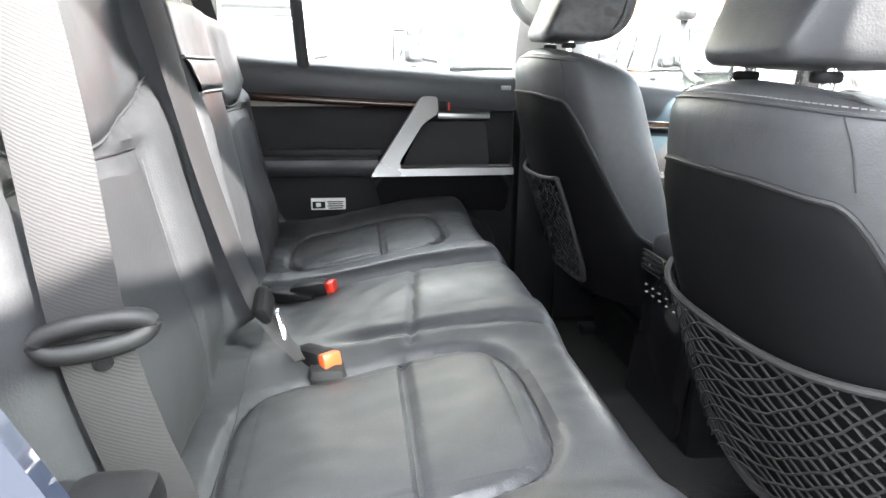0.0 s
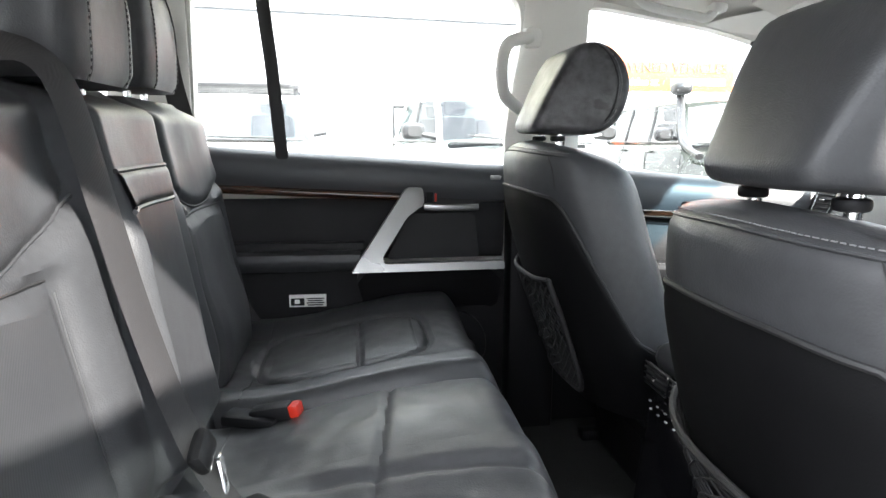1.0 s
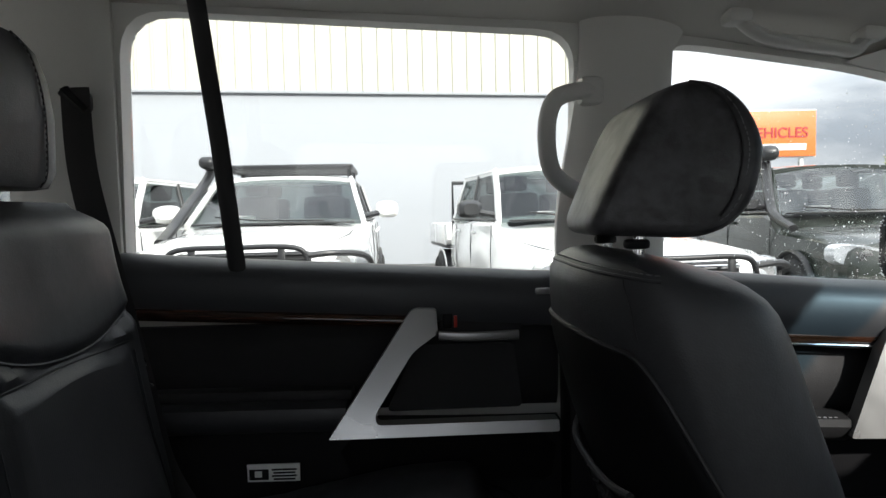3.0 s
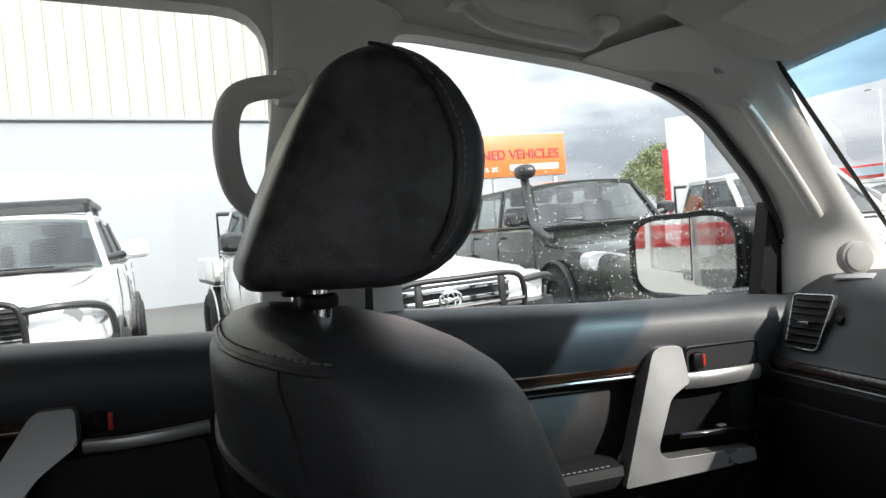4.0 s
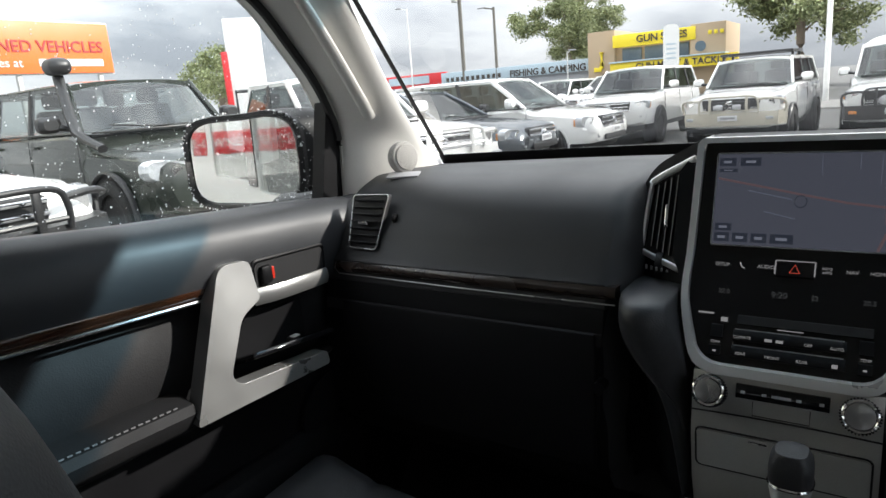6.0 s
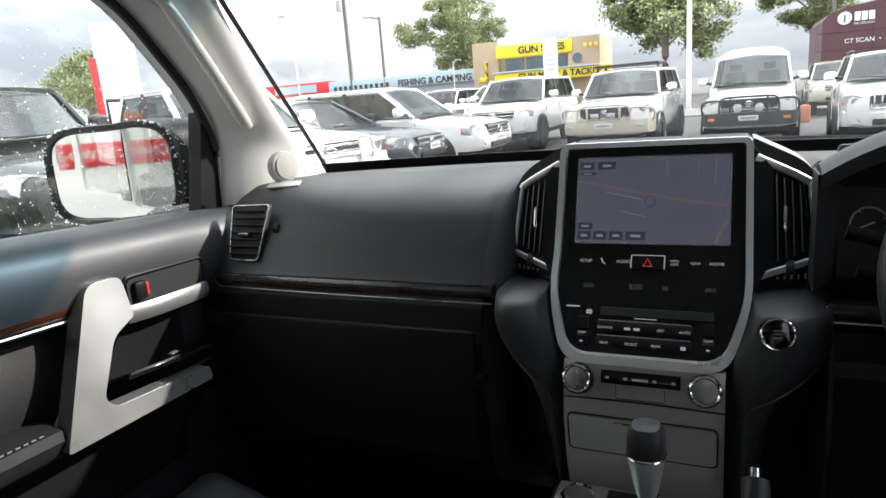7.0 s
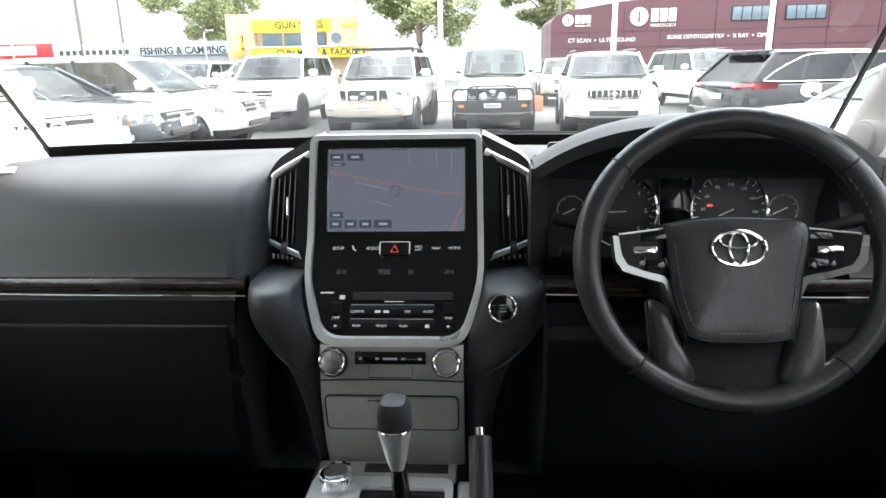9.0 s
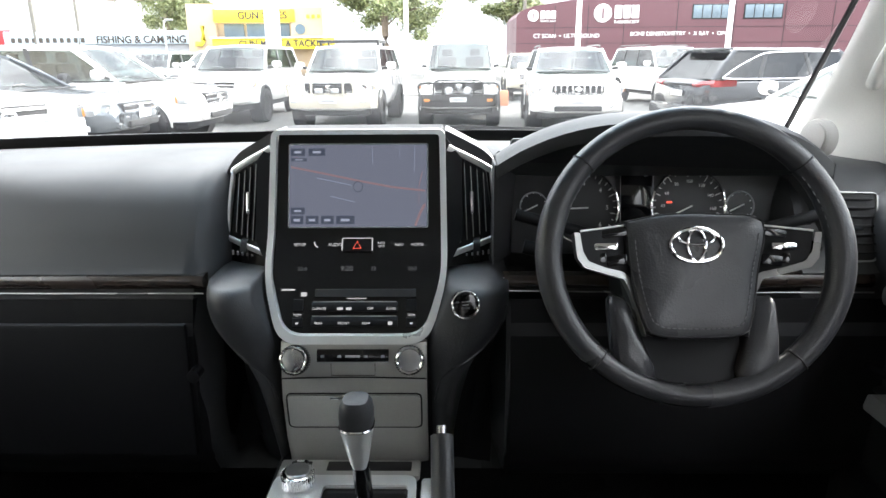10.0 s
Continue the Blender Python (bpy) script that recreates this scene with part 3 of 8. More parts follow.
def ceiling_things():
    for y0, y1, x, nm in ((0.35, 0.59, -0.715, 0), (-0.62, -0.36, -0.66, 1), (-0.62, -0.36, 0.66, 1)):
        g = thing("grab_handle", "warm grey folding grab handle on the headliner", "handle", "ceiling grab handles")
        z0, z1 = roof_z(x, y0) - 0.004, roof_z(x, y1) - 0.004
        s = 1 if x < 0 else -1
        part("grip", tube(smoothed([(x, y0, z0), (x + 0.006 * s, y0 + 0.03, z0 - 0.028), (x + 0.01 * s, lerp(y0, y1, 0.3), lerp(z0, z1, 0.3) - 0.034), (x + 0.01 * s, lerp(y0, y1, 0.7), lerp(z0, z1, 0.7) - 0.034), (x + 0.006 * s, y1 - 0.03, z1 - 0.028), (x, y1, z1)], 5), 0.012, 10, flat=(0.016, 0.012)), TRIM, g)
        for y, z in ((y0, z0), (y1, z1)):
            part("mount", rbox(0.05, 0.045, 0.03, 0.012, at=(x, y, z)), TRIM, g)
    for s in (-1, 1):
        v = thing("sun_visor", "pale grey folded sun visor under the headliner", "sun visor", "sun visors")
        cx, cy = s * 0.40, 0.765
        def top(u, w):
            x, y = cx + (u - 0.5) * 0.45, cy + (w - 0.5) * 0.26
            return (x, y, roof_z(x, y) - 0.030 + 0.010 * abs(2 * w - 1) ** 4)
        part("flap", sheet(top, 14, 8, (0, 0, 0.018)), LINER, v)
        part("vanity_cover", sheet(lambda u, w: (cx + s * 0.08 + (u - 0.5) * 0.20, cy + (w - 0.5) * 0.13, roof_z(cx + s * 0.08 + (u - 0.5) * 0.20, cy + (w - 0.5) * 0.13) - 0.034), 6, 5, (0, 0, 0.004)), TRIM, v, "pale vanity mirror cover")
        part("arm", tube([(s * 0.61, 0.86, roof_z(0.61, 0.86) - 0.012), (s * 0.55, 0.86, roof_z(0.55, 0.86) - 0.018)], 0.008, 8), PLASTIC, v)
        part("sticker", rbox(0.05, 0.03, 0.001, 0, at=(cx + 0.05, cy - 0.01, roof_z(cx + 0.05, cy) - 0.034), m=pose(0, 0, 0, -20)), GREY, v, "grey warning sticker")
    m = thing("rear_view_mirror", "black interior mirror hanging from the windscreen", "mirror")
    part("housing", rbox(0.25, 0.03, 0.07, 0.02, at=(0, 0.90, 1.765)), PLASTIC, m)
    part("glass", rbox(0.23, 0.004, 0.055, 0.008, at=(0, 0.883, 1.765)), MIRROR, m)
    part("stem", tube([(0, 0.91, 1.79), (0, 0.96, 1.80)], 0.010, 8), PLASTIC, m)


ceiling_things()


# ---- doors ----
def sill(y):
    return along([(-0.83, 1.466), (-0.58, 1.447), (-0.35, 1.433), (0.0, 1.410), (0.2, 1.404), (0.55, 1.372), (0.85, 1.352), (1.0, 1.338)], y)


def front_door(s, name):
    d = thing(name, "black leather door trim with veneer strip and silver pull", "car door", kind="structure")
    P = lambda a, b, dd: (s * (0.745 - dd), a, b)
    # rounded upper roll under the glass
    prof = [(0.825, 0.028), (0.80, 0.036), (0.765, 0.036), (0.738, 0.022), (0.724, -0.002), (0.722, -0.04), (0.730, -0.078), (0.745, -0.092), (0.82, -0.092)]
    rings = []
    for k in range(33):
        y = lerp(0.165, 1.02, k / 32)
        z = sill(y) - 0.012
        f = 1 + 0.5 * ease(y, 0.80, 1.0)
        rings.append([(s * (a - 0.02 * ease(y, 0.86, 1.02)), y, z + (b if b > 0 else b * f)) for a, b in prof])
    part("upper_pad", loft(rings), DOORSKIN, d, "soft black upper door pad")
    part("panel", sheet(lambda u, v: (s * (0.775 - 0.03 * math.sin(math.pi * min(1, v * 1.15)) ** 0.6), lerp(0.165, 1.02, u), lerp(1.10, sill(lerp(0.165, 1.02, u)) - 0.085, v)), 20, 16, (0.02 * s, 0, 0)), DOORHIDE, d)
    part("lower_panel", sheet(lambda u, v: (s * (0.752 + 0.012 * math.sin(5 * u) * v), lerp(0.165, 1.02, u), lerp(0.68, 1.10, v)), 14, 10, (0.02 * s, 0, 0)), PLASTIC, d, "hard black lower door panel")
    wz = lambda y: along([(0.16, 1.318), (0.32, 1.310), (0.64, 1.292), (0.7, 1.288)], y)
    part("veneer_strip", sheet(lambda u, v: (s * (0.733 - 0.006 * math.sin(math.pi * v)), lerp(0.165, 0.68, u), wz(lerp(0.165, 0.68, u)) + lerp(0.006, -0.019, v)), 20, 5, (0.03 * s, 0, 0)), WOODT, d, "glossy dark wood veneer")
    part("chrome_line", tube([(s * 0.729, lerp(0.165, 0.66, k / 8), wz(lerp(0.165, 0.66, k / 8)) - 0.021) for k in range(9)], 0.0025, 6), CHROME, d, "thin chrome line")
    part("chrome_line", tube([(s * 0.731, lerp(0.165, 0.65, k / 8), wz(lerp(0.165, 0.65, k / 8)) + 0.0075) for k in range(9)], 0.0014, 6), CHROME, d, "thin chrome line")
    outer = rounded([(0.640, 1.319), (0.696, 1.315), (0.698, 1.252), (0.682, 1.246), (0.656, 1.234), (0.612, 1.158), (0.624, 1.141), (0.800, 1.128), (0.800, 1.106), (0.540, 1.112)], [0.02, 0.012, 0.01, 0.01, 0.03, 0.02, 0.016, 0.006, 0.006, 0.006])
    h = part("pull_handle", slab(outer, [], lambda a, b, dd: (s * (0.740 - dd - 0.04 * (1.319 - b) / 0.205), a, b + 0.006 * (1.319 - b) / 0.205), 0.028), HANDLE, d, "satin silver pull handle")
    bev = h.modifiers.new("b", "BEVEL")
    bev.width, bev.segments, bev.limit_method = 0.006, 3, "ANGLE"
    part("bowl", slab(rounded([(0.710, 1.258), (0.710, 1.304), (0.862, 1.298), (0.857, 1.248)], 0.012), [], lambda a, b, dd: (s * (0.728 - dd), a, b), 0.009), DARKHOLE, d, "black latch recess")
    part("bowl_rim", tube([(s * 0.7205, a, b) for a, b in rounded([(0.707, 1.255), (0.707, 1.308), (0.865, 1.301), (0.860, 1.245)], 0.012)], 0.003, 6, True), PLASTIC, d)
    part("latch_lever", tube(smoothed([(s * 0.716, 0.700, 1.253), (s * 0.707, 0.74, 1.252), (s * 0.707, 0.80, 1.250), (s * 0.716, 0.860, 1.246)], 5), 0.008, 10, flat=(0.006, 0.014)), HANDLE, d, "satin silver door lever")
    part("lock_tab", rbox(0.012, 0.022, 0.03, 0.005, at=(s * 0.716, 0.729, 1.283)), PLASTIC, d)
    part("lock_mark", rbox(0.004, 0.005, 0.02, 0.001, at=(s * 0.715, 0.7425, 1.283)), RED, d, "red lock mark")
    part("cup", slab(rounded([(0.70, 1.225), (0.815, 1.222), (0.815, 1.142), (0.650, 1.158)], 0.012), [], P, 0.005), PLASTIC, d, "black inner pull cup")
    part("lower_catch", rbox(0.02, 0.09, 0.012, 0.004, at=(s * 0.737, 0.78, 1.228)), PLASTIC, d)
    sw = part("switch_plate", rbox(0.060, 0.17, 0.010, 0.004, at=(s * 0.712, 0.745, 1.158), m=pose(0, 0, 0, -5, 20 * s, 0)), GLOSSY, d)
    part("window_switch", rbox(0.016, 0.022, 0.008, 0.003, at=(s * 0.706, 0.760, 1.166)), PLASTIC, sw)
    part("switch_mark", rbox(0.010, 0.014, 0.002, 0.0005, at=(s * 0.704, 0.760, 1.1705)), SILVER, sw)
    arm_prof = [(0.75, 0.0), (0.715, 0.003), (0.690, -0.004), (0.683, -0.016), (0.688, -0.034), (0.705, -0.048), (0.75, -0.052)]
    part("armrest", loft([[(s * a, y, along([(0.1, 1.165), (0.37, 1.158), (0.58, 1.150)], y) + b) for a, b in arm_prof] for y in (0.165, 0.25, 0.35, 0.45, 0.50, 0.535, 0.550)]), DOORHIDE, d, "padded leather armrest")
    for e in (0.0, 0.012):
        part("stitching", stitches([(s * 0.6925, y, along([(0.1, 1.165), (0.37, 1.158), (0.58, 1.150)], y) - 0.001 - e) for y in (0.18, 0.3, 0.4, 0.48, 0.535)]), THREAD, d, "double stitched seam")
    part("lower_rail", tube([(s * 0.735, y, z) for y, z in ((0.165, 1.10), (0.45, 1.098), (0.60, 1.103), (0.80, 1.098), (0.98, 1.12))], 0.012, 8, flat=(0.012, 0.006)), PLASTIC, d)
    part("map_pocket", rbox(0.06, 0.62, 0.24, 0.03, at=(s * 0.735, 0.60, 0.86)), PLASTIC, d, "black map pocket")
    part("speaker", cyl(0.085, 0.014, 32, at=(s * 0.735, 0.86, 0.98), m=pose(0, 0, 0, 0, 90, 0), bevel=0.004), PLASTIC, d, "round speaker grille")
    return d


front_door(-1, "door_1")
front_door(1, "door_2")


def rear_door():
    d = thing("door_3", "black leather rear door trim with silver pull frame", "car door", kind="structure", at=(0, -0.022, 0))
    prof = [(0.825, 0.02), (0.80, 0.028), (0.77, 0.028), (0.742, 0.016), (0.730, -0.004), (0.728, -0.045), (0.738, -0.068), (0.755, -0.074), (0.82, -0.074)]
    rings = [[(-a, lerp(-0.83, 0.05, k / 16), sill(lerp(-0.83, 0.05, k / 16)) - 0.012 + b) for a, b in prof] for k in range(17)]
    part("upper_pad", loft(rings), DOORSKIN, d, "soft black upper door pad")
    part("veneer_strip", sheet(lambda u, v: (-(0.736 - 0.008 * math.sin(math.pi * v)), lerp(-0.83, -0.215, u), lerp(1.382, 1.352, u) - lerp(0, 0.022, v)), 20, 5, (-0.03, 0, 0)), WOODT, d, "glossy dark wood veneer")
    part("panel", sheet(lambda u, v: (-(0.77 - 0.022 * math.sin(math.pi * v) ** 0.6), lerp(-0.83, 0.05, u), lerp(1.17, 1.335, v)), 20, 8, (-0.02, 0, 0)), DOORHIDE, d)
    part("armrest", loft([[(-a, y, 1.200 + b) for a, b in ((0.77, 0.0), (0.712, 0.002), (0.694, -0.006), (0.688, -0.022), (0.692, -0.040), (0.706, -0.052), (0.77, -0.054))] for y in (-0.83, -0.7, -0.5, -0.38, -0.345)]), LEATHER, d, "padded leather armrest")
    part("shadow_gap", rbox(0.05, 0.50, 0.020, 0.004, at=(-0.742, -0.585, 1.212)), DARKHOLE, d)
    outer = rounded([(-0.222, 1.368), (-0.178, 1.366), (-0.176, 1.322), (-0.196, 1.308), (-0.222, 1.290), (-0.288, 1.186), (-0.286, 1.168), (0.03, 1.170), (0.03, 1.150), (-0.368, 1.146)], [0.012, 0.008, 0.006, 0.008, 0.02, 0.014, 0.012, 0.004, 0.004, 0.004])
    lean = lambda b: 0.075 * (1.370 - b) / 0.22
    h = part("pull_handle", slab(outer, [], lambda a, b, dd: (-(0.742 - dd - lean(b)), a, b + 0.13 * lean(b)), 0.03), HANDLE, d, "satin silver pull frame")
    part("shelf", slab(rounded([(-0.36, 1.150), (0.03, 1.152), (0.03, 1.02), (-0.33, 1.02)], 0.03), [], lambda a, b, dd: (-(0.745 - dd * (1 - ease(1.16 - b, 0.06, 0.14))), a, b), 0.068), PLASTIC, d, "black shelf under the pull")
    bev = h.modifiers.new("b", "BEVEL")
    bev.width, bev.segments, bev.limit_method = 0.006, 3, "ANGLE"
    part("pull_cup", slab(rounded([(-0.215, 1.296), (-0.035, 1.296), (-0.02, 1.175), (-0.275, 1.172)], 0.012), [], lambda a, b, dd: (-(0.742 - dd), a, b), 0.004), DARKHOLE, d, "black inner cup")
    part("bowl", slab(rounded([(-0.172, 1.318), (-0.172, 1.358), (-0.018, 1.35), (-0.022, 1.305)], 0.01), [], lambda a, b, dd: (-(0.742 - dd), a, b), 0.004), DARKHOLE, d, "black latch recess")
    part("latch_lever", tube(smoothed([(-0.72, -0.174, 1.316), (-0.714, -0.13, 1.314), (-0.714, -0.08, 1.314), (-0.72, -0.028, 1.314)], 5), 0.008, 8, flat=(0.006, 0.009)), HANDLE, d, "satin silver door lever")
    part("lock_tab", rbox(0.012, 0.02, 0.03, 0.005, at=(-0.735, -0.158, 1.34)), PLASTIC, d)
    part("lock_mark", rbox(0.004, 0.006, 0.022, 0.001, at=(-0.727, -0.143, 1.34)), RED, d, "red lock mark")
    part("latch_end", rbox(0.02, 0.03, 0.012, 0.004, at=(-0.735, 0.02, 1.392)), HANDLE, d)
    part("lower_panel", sheet(lambda u, v: (-(0.745 + 0.012 * math.sin(5 * u) * v), lerp(-0.83, 0.05, u), lerp(0.68, 1.15, v)), 12, 10, (-0.04, 0, 0)), PLASTIC, d, "hard black lower door panel")
    part("speaker", cyl(0.10, 0.03, 32, at=(-0.735, -0.10, 0.93), m=pose(0, 0, 0, 0, 90, 0), bevel=0.006), PLASTIC, d, "round speaker grille")
    lab = part("label", rbox(0.003, 0.098, 0.034, 0.001, at=(-0.7345, -0.488, 1.064)), WHITE, d, "white printed warning label")
    part("print", rbox(0.002, 0.098, 0.005, 0, at=(-0.7325, -0.488, 1.0785)), WHITE, lab)
    part("print", rbox(0.002, 0.036, 0.020, 0.003, at=(-0.7325, -0.515, 1.061)), PLASTIC, lab, "black pictogram")
    part("print", rbox(0.002, 0.014, 0.012, 0.003, at=(-0.7318, -0.516, 1.062)), WHITE, lab)
    for k in range(4):
        part("print", rbox(0.002, 0.046 - 0.006 * (k % 2), 0.003, 0, at=(-0.7325, -0.468, 1.070 - 0.006 * k)), PLASTIC, lab)
    return d


rear_door()


def open_door():
    """The rear door that the camera comes in by, swung wide open on its front hinges."""
    d = thing("door_4", "open rear car door with clear glass", "car door", kind="structure")
    a = Vector((0.94, -0.34, 0))
    q = Vector((0.34, 0.94, 0))
    P = lambda u, z, dd: tuple(Vector((0.86, 0.10, z)) + a * u + q * dd)
    part("skin", slab(rounded([(0.0, 0.62), (0.0, 1.38), (0.90, 1.42), (0.90, 0.95), (0.62, 0.62)], 0.03), [], P, 0.09), CARPAINT, d, "white painted door skin")
    part("inner_trim", slab(rounded([(0.02, 0.66), (0.02, 1.37), (0.88, 1.41), (0.88, 0.96), (0.61, 0.66)], 0.03), [], lambda u, z, dd: P(u, z, -0.002 - dd), 0.05), DOORSKIN, d, "black leather inner trim")
    part("frame", slab(rounded([(0.0, 1.36), (0.0, 1.77), (0.82, 1.83), (0.90, 1.40)], [0.01, 0.06, 0.09, 0.01]), [rounded([(0.05, 1.40), (0.05, 1.73), (0.77, 1.775), (0.84, 1.44)], [0.01, 0.05, 0.07, 0.01])], P, 0.03), PLASTIC, d, "black window frame")
    part("glass", slab(rounded([(0.05, 1.40), (0.05, 1.73), (0.77, 1.775), (0.84, 1.44)], [0.01, 0.05, 0.07, 0.01]), [], lambda u, z, dd: P(u, z, 0.012 + dd), 0.004), DOORGLASS, d, "green-tinted glass", smooth=0)
    jamb = part("jamb", slab([(-1.7, 0.62), (-0.38, 0.66), (-0.42, 0.72), (-0.49, 0.96), (-0.55, 1.225), (-0.605, 1.34), (-0.67, 1.42), (-0.82, 1.53), (-0.82, 1.95), (-0.9, 1.97), (-0.9, 1.40), (-1.7, 1.36)], [], lambda y, z, dd: (0.849 + dd, y, z), 0.012), JAMB, d, "dark blue-grey painted door jamb")
    part("latch_cover", rbox(0.05, 0.05, 0.05, 0.012, at=(0.815, -0.560, 1.205)), PLASTIC, jamb, "black latch cover")
    part("striker", tube([(0.825, -0.575, 1.06), (0.825, -0.545, 1.06), (0.825, -0.56, 1.11), (0.825, -0.59, 1.11)], 0.006, 8), CHROME, jamb)


DOORGLASS = glass("door_glass", (0.50, 0.53, 0.52), 0.06, 0.35)
JAMB = car_paint("blue_grey_jamb", (0.018, 0.024, 0.042), 0.2, 0.4)
open_door()


def door_mirror():
    m = thing("door_mirror", "black door mirror with rain drops outside the window", "mirror")
    c = Vector((-1.0, 0.965, 1.437))
    n = Vector((0.45, -0.892, 0.03)).normalized()       # the way the glass faces
    r = n.cross(Vector((0, 0, 1))).normalized()
    u = r.cross(n)
    out = oval(0.128, 0.100, 36, 4.2)
    def ring(k, back, skew=0.0):
        return [c + r * (a * k - skew) + u * (b * k * (1 - 0.05 * (a > 0))) - n * back for a, b in out]
    part("housing", loft([ring(0.93, -0.012), ring(0.985, -0.018), ring(1.0, -0.010), ring(1.02, 0.02, 0.018), ring(1.0, 0.06, 0.052), ring(0.94, 0.10, 0.075), ring(0.70, 0.140, 0.085), ring(0.30, 0.155, 0.085)]), PLASTIC, m, "black mirror housing")
    part("rim", loft([ring(0.86, -0.020), ring(0.90, -0.027), ring(0.985, -0.026), ring(1.01, 0.0), ring(0.86, 0.0)], closed=True), PLASTIC, m)
    n2 = Vector((0.498, -0.866, 0.03)).normalized()
    r2 = n2.cross(Vector((0, 0, 1))).normalized()
    u2 = r2.cross(n2)
    pane = lambda back: [c + r2 * a * 0.875 + u2 * b * 0.875 * (1 - 0.05 * (a > 0)) + n2 * (0.018 - back) for a, b in out]
    part("glass", loft([pane(0), pane(0.003)]), MIRROR, m, "silvered mirror glass")
    part("arm", tube(smoothed([(-0.86, 1.03, 1.36), (-0.92, 1.02, 1.352), (-1.0, 1.02, 1.36)], 5), 0.03, 10, flat=(0.05, 0.022)), GLOSSY, m)
    drops = bmesh.new()
    rng = random.Random(4)
    for _ in range(110):
        t = rng.random() * 2 * math.pi
        k = rng.uniform(0.95, 0.99)
        a, b = oval(0.128, 0.100, 360, 4.2)[int(t * 57.29) % 360]
        p = c + r * a * k + u * b * k + n * 0.026
        bmesh.ops.create_icosphere(drops, subdivisions=1, radius=rng.uniform(0.0009, 0.0022), matrix=Matrix.Translation(p))
    part("rain_drops", drops, WATER, m, "clear rain drops")["kind"] = "stuff"


WATER = water("rain_water")
door_mirror()


def pane_drops():
    bm = bmesh.new()
    rng = random.Random(9)
    for _ in range(1000):
        y = 0.40 + 0.62 * rng.random() ** 0.7
        z = 1.36 + 0.42 * rng.random() ** 1.4
        if z > 1.84 - 0.55 * max(0, y - 0.6):
            continue
        r = rng.uniform(0.0005, 0.0012) * (1.5 if rng.random() < 0.08 else 1)
        v = bmesh.ops.create_icosphere(bm, subdivisions=1, radius=r, matrix=Matrix.Translation((-0.843, y, z)) @ Matrix.Diagonal((0.5, 1, 1.1, 1)))
    tagged(part("rain_drops", bm, WATER), "scattered rain drops on the outside of the glass", "rain drops", kind="stuff")


pane_drops()


# ---- seats ----
def front_seat(cx, dy, dz, label, s):
    """s: -1 where the window side is at smaller x. The seat faces ahead (+y)."""
    t = thing("front_seat", label, "car seat", "front seats")
    up, back_by = dz - 0.008, dy + 0.005
    FRONT = [(0.93, 0.36), (1.105, 0.295), (1.22, 0.262), (1.275, 0.243), (1.34, 0.224), (1.40, 0.206), (1.43, 0.189), (1.455, 0.157), (1.472, 0.110), (1.486, 0.050), (1.491, 0.020)]
    REAR = [(0.93, 0.125), (1.10, 0.062), (1.25, 0.006), (1.35, -0.022), (1.41, -0.037), (1.455, -0.038), (1.475, -0.028), (1.486, -0.014), (1.491, 0.004)]
    WID = [(0.93, 0.225), (1.10, 0.246), (1.22, 0.242), (1.34, 0.230), (1.40, 0.221), (1.44, 0.212), (1.465, 0.200), (1.48, 0.184), (1.488, 0.165), (1.491, 0.140)]

    def skin(th, h, grow=0.0):
        """The backrest's surface: th turns from the inner side over the rear (-y) to the outer side, h from 0 to 1 up it."""
        zz = 0.93 + 0.561 * h
        fr, re, w = glide(FRONT, zz), glide(REAR, zz), glide(WID, zz) + grow
        d = (fr - re) / 2 + grow
        c, q = math.cos(th), math.sin(th)
        a = w * math.copysign(abs(c) ** (2 / 3.0), c)
        b = d * math.copysign(abs(q) ** (2 / 3.0), q)
        k = min(1.0, abs(a) / w)
        if b < 0:
            b += 0.040 * k ** 3 * min(1.0, -b / d)                 # the rear is bowed
            a *= 1 - 0.05 * (-b / d) * ease(h, 0.4, 0.9)
        else:
            b -= 0.040 * (1 - ease(k, 0.35, 0.80)) * (b / d) * (1 - ease(h, 0.70, 0.90))   # hollow between the bolsters
        return (cx + a, back_by + (fr + re) / 2 + b, zz + up - 0.012 * k ** 2 * ease(h, 0.85, 1))
    hs = [0, 0.08, 0.2, 0.32, 0.44, 0.55, 0.64, 0.72, 0.78, 0.83, 0.87, 0.90, 0.925, 0.945, 0.96, 0.972, 0.982, 0.99, 0.996, 1.0]
    rings = [[skin(2 * math.pi * k / 64, h) for k in range(64)] for h in hs]
    top = rings[-1]
    mid = Vector((cx, back_by + 0.012, 1.493 + up))
    for q in (0.75, 0.4):
        rings.append([tuple(mid.lerp(Vector(p), q)) for p in top])
    back = part("backrest", loft(rings), LEATHER, t, smooth=60)
    # padded shell over the rear that dips down along both sides
    def bound(u):
        k = abs(2 * u - 1)
        return 0.825 - 0.02 * ease(k, 0.1, 0.45) - 0.55 * ease(k, 0.42, 1.0)

    def shell(u, v, grow=0.008):
        th = lerp(math.pi * 0.95, math.pi * 2.05, u)
        edge = min(1.0, 10 * min(u, 1 - u, 1 - v)) ** 0.5
        return skin(th, lerp(0.0, bound(u), v), grow * edge + 0.001)
    part("back_panel", sheet(shell, 48, 22), PADDING, back, "dark padded rear panel")
    part("panel_piping", tube([shell(k / 60, 1.0, 0.0) for k in range(61)], 0.0035, 7), RUBBER, back)
    for th in (math.pi * 1.22, math.pi * 1.78):
        part("seam", tube([skin(th, lerp(0.83, 0.965, k / 8), 0.0008) for k in range(9)], 0.0009, 6), RUBBER, back, "dark sewn seam")
    ring = [skin(lerp(math.pi * 1.02, math.pi * 1.98, k / 60), 0.966, 0.0008) for k in range(61)]
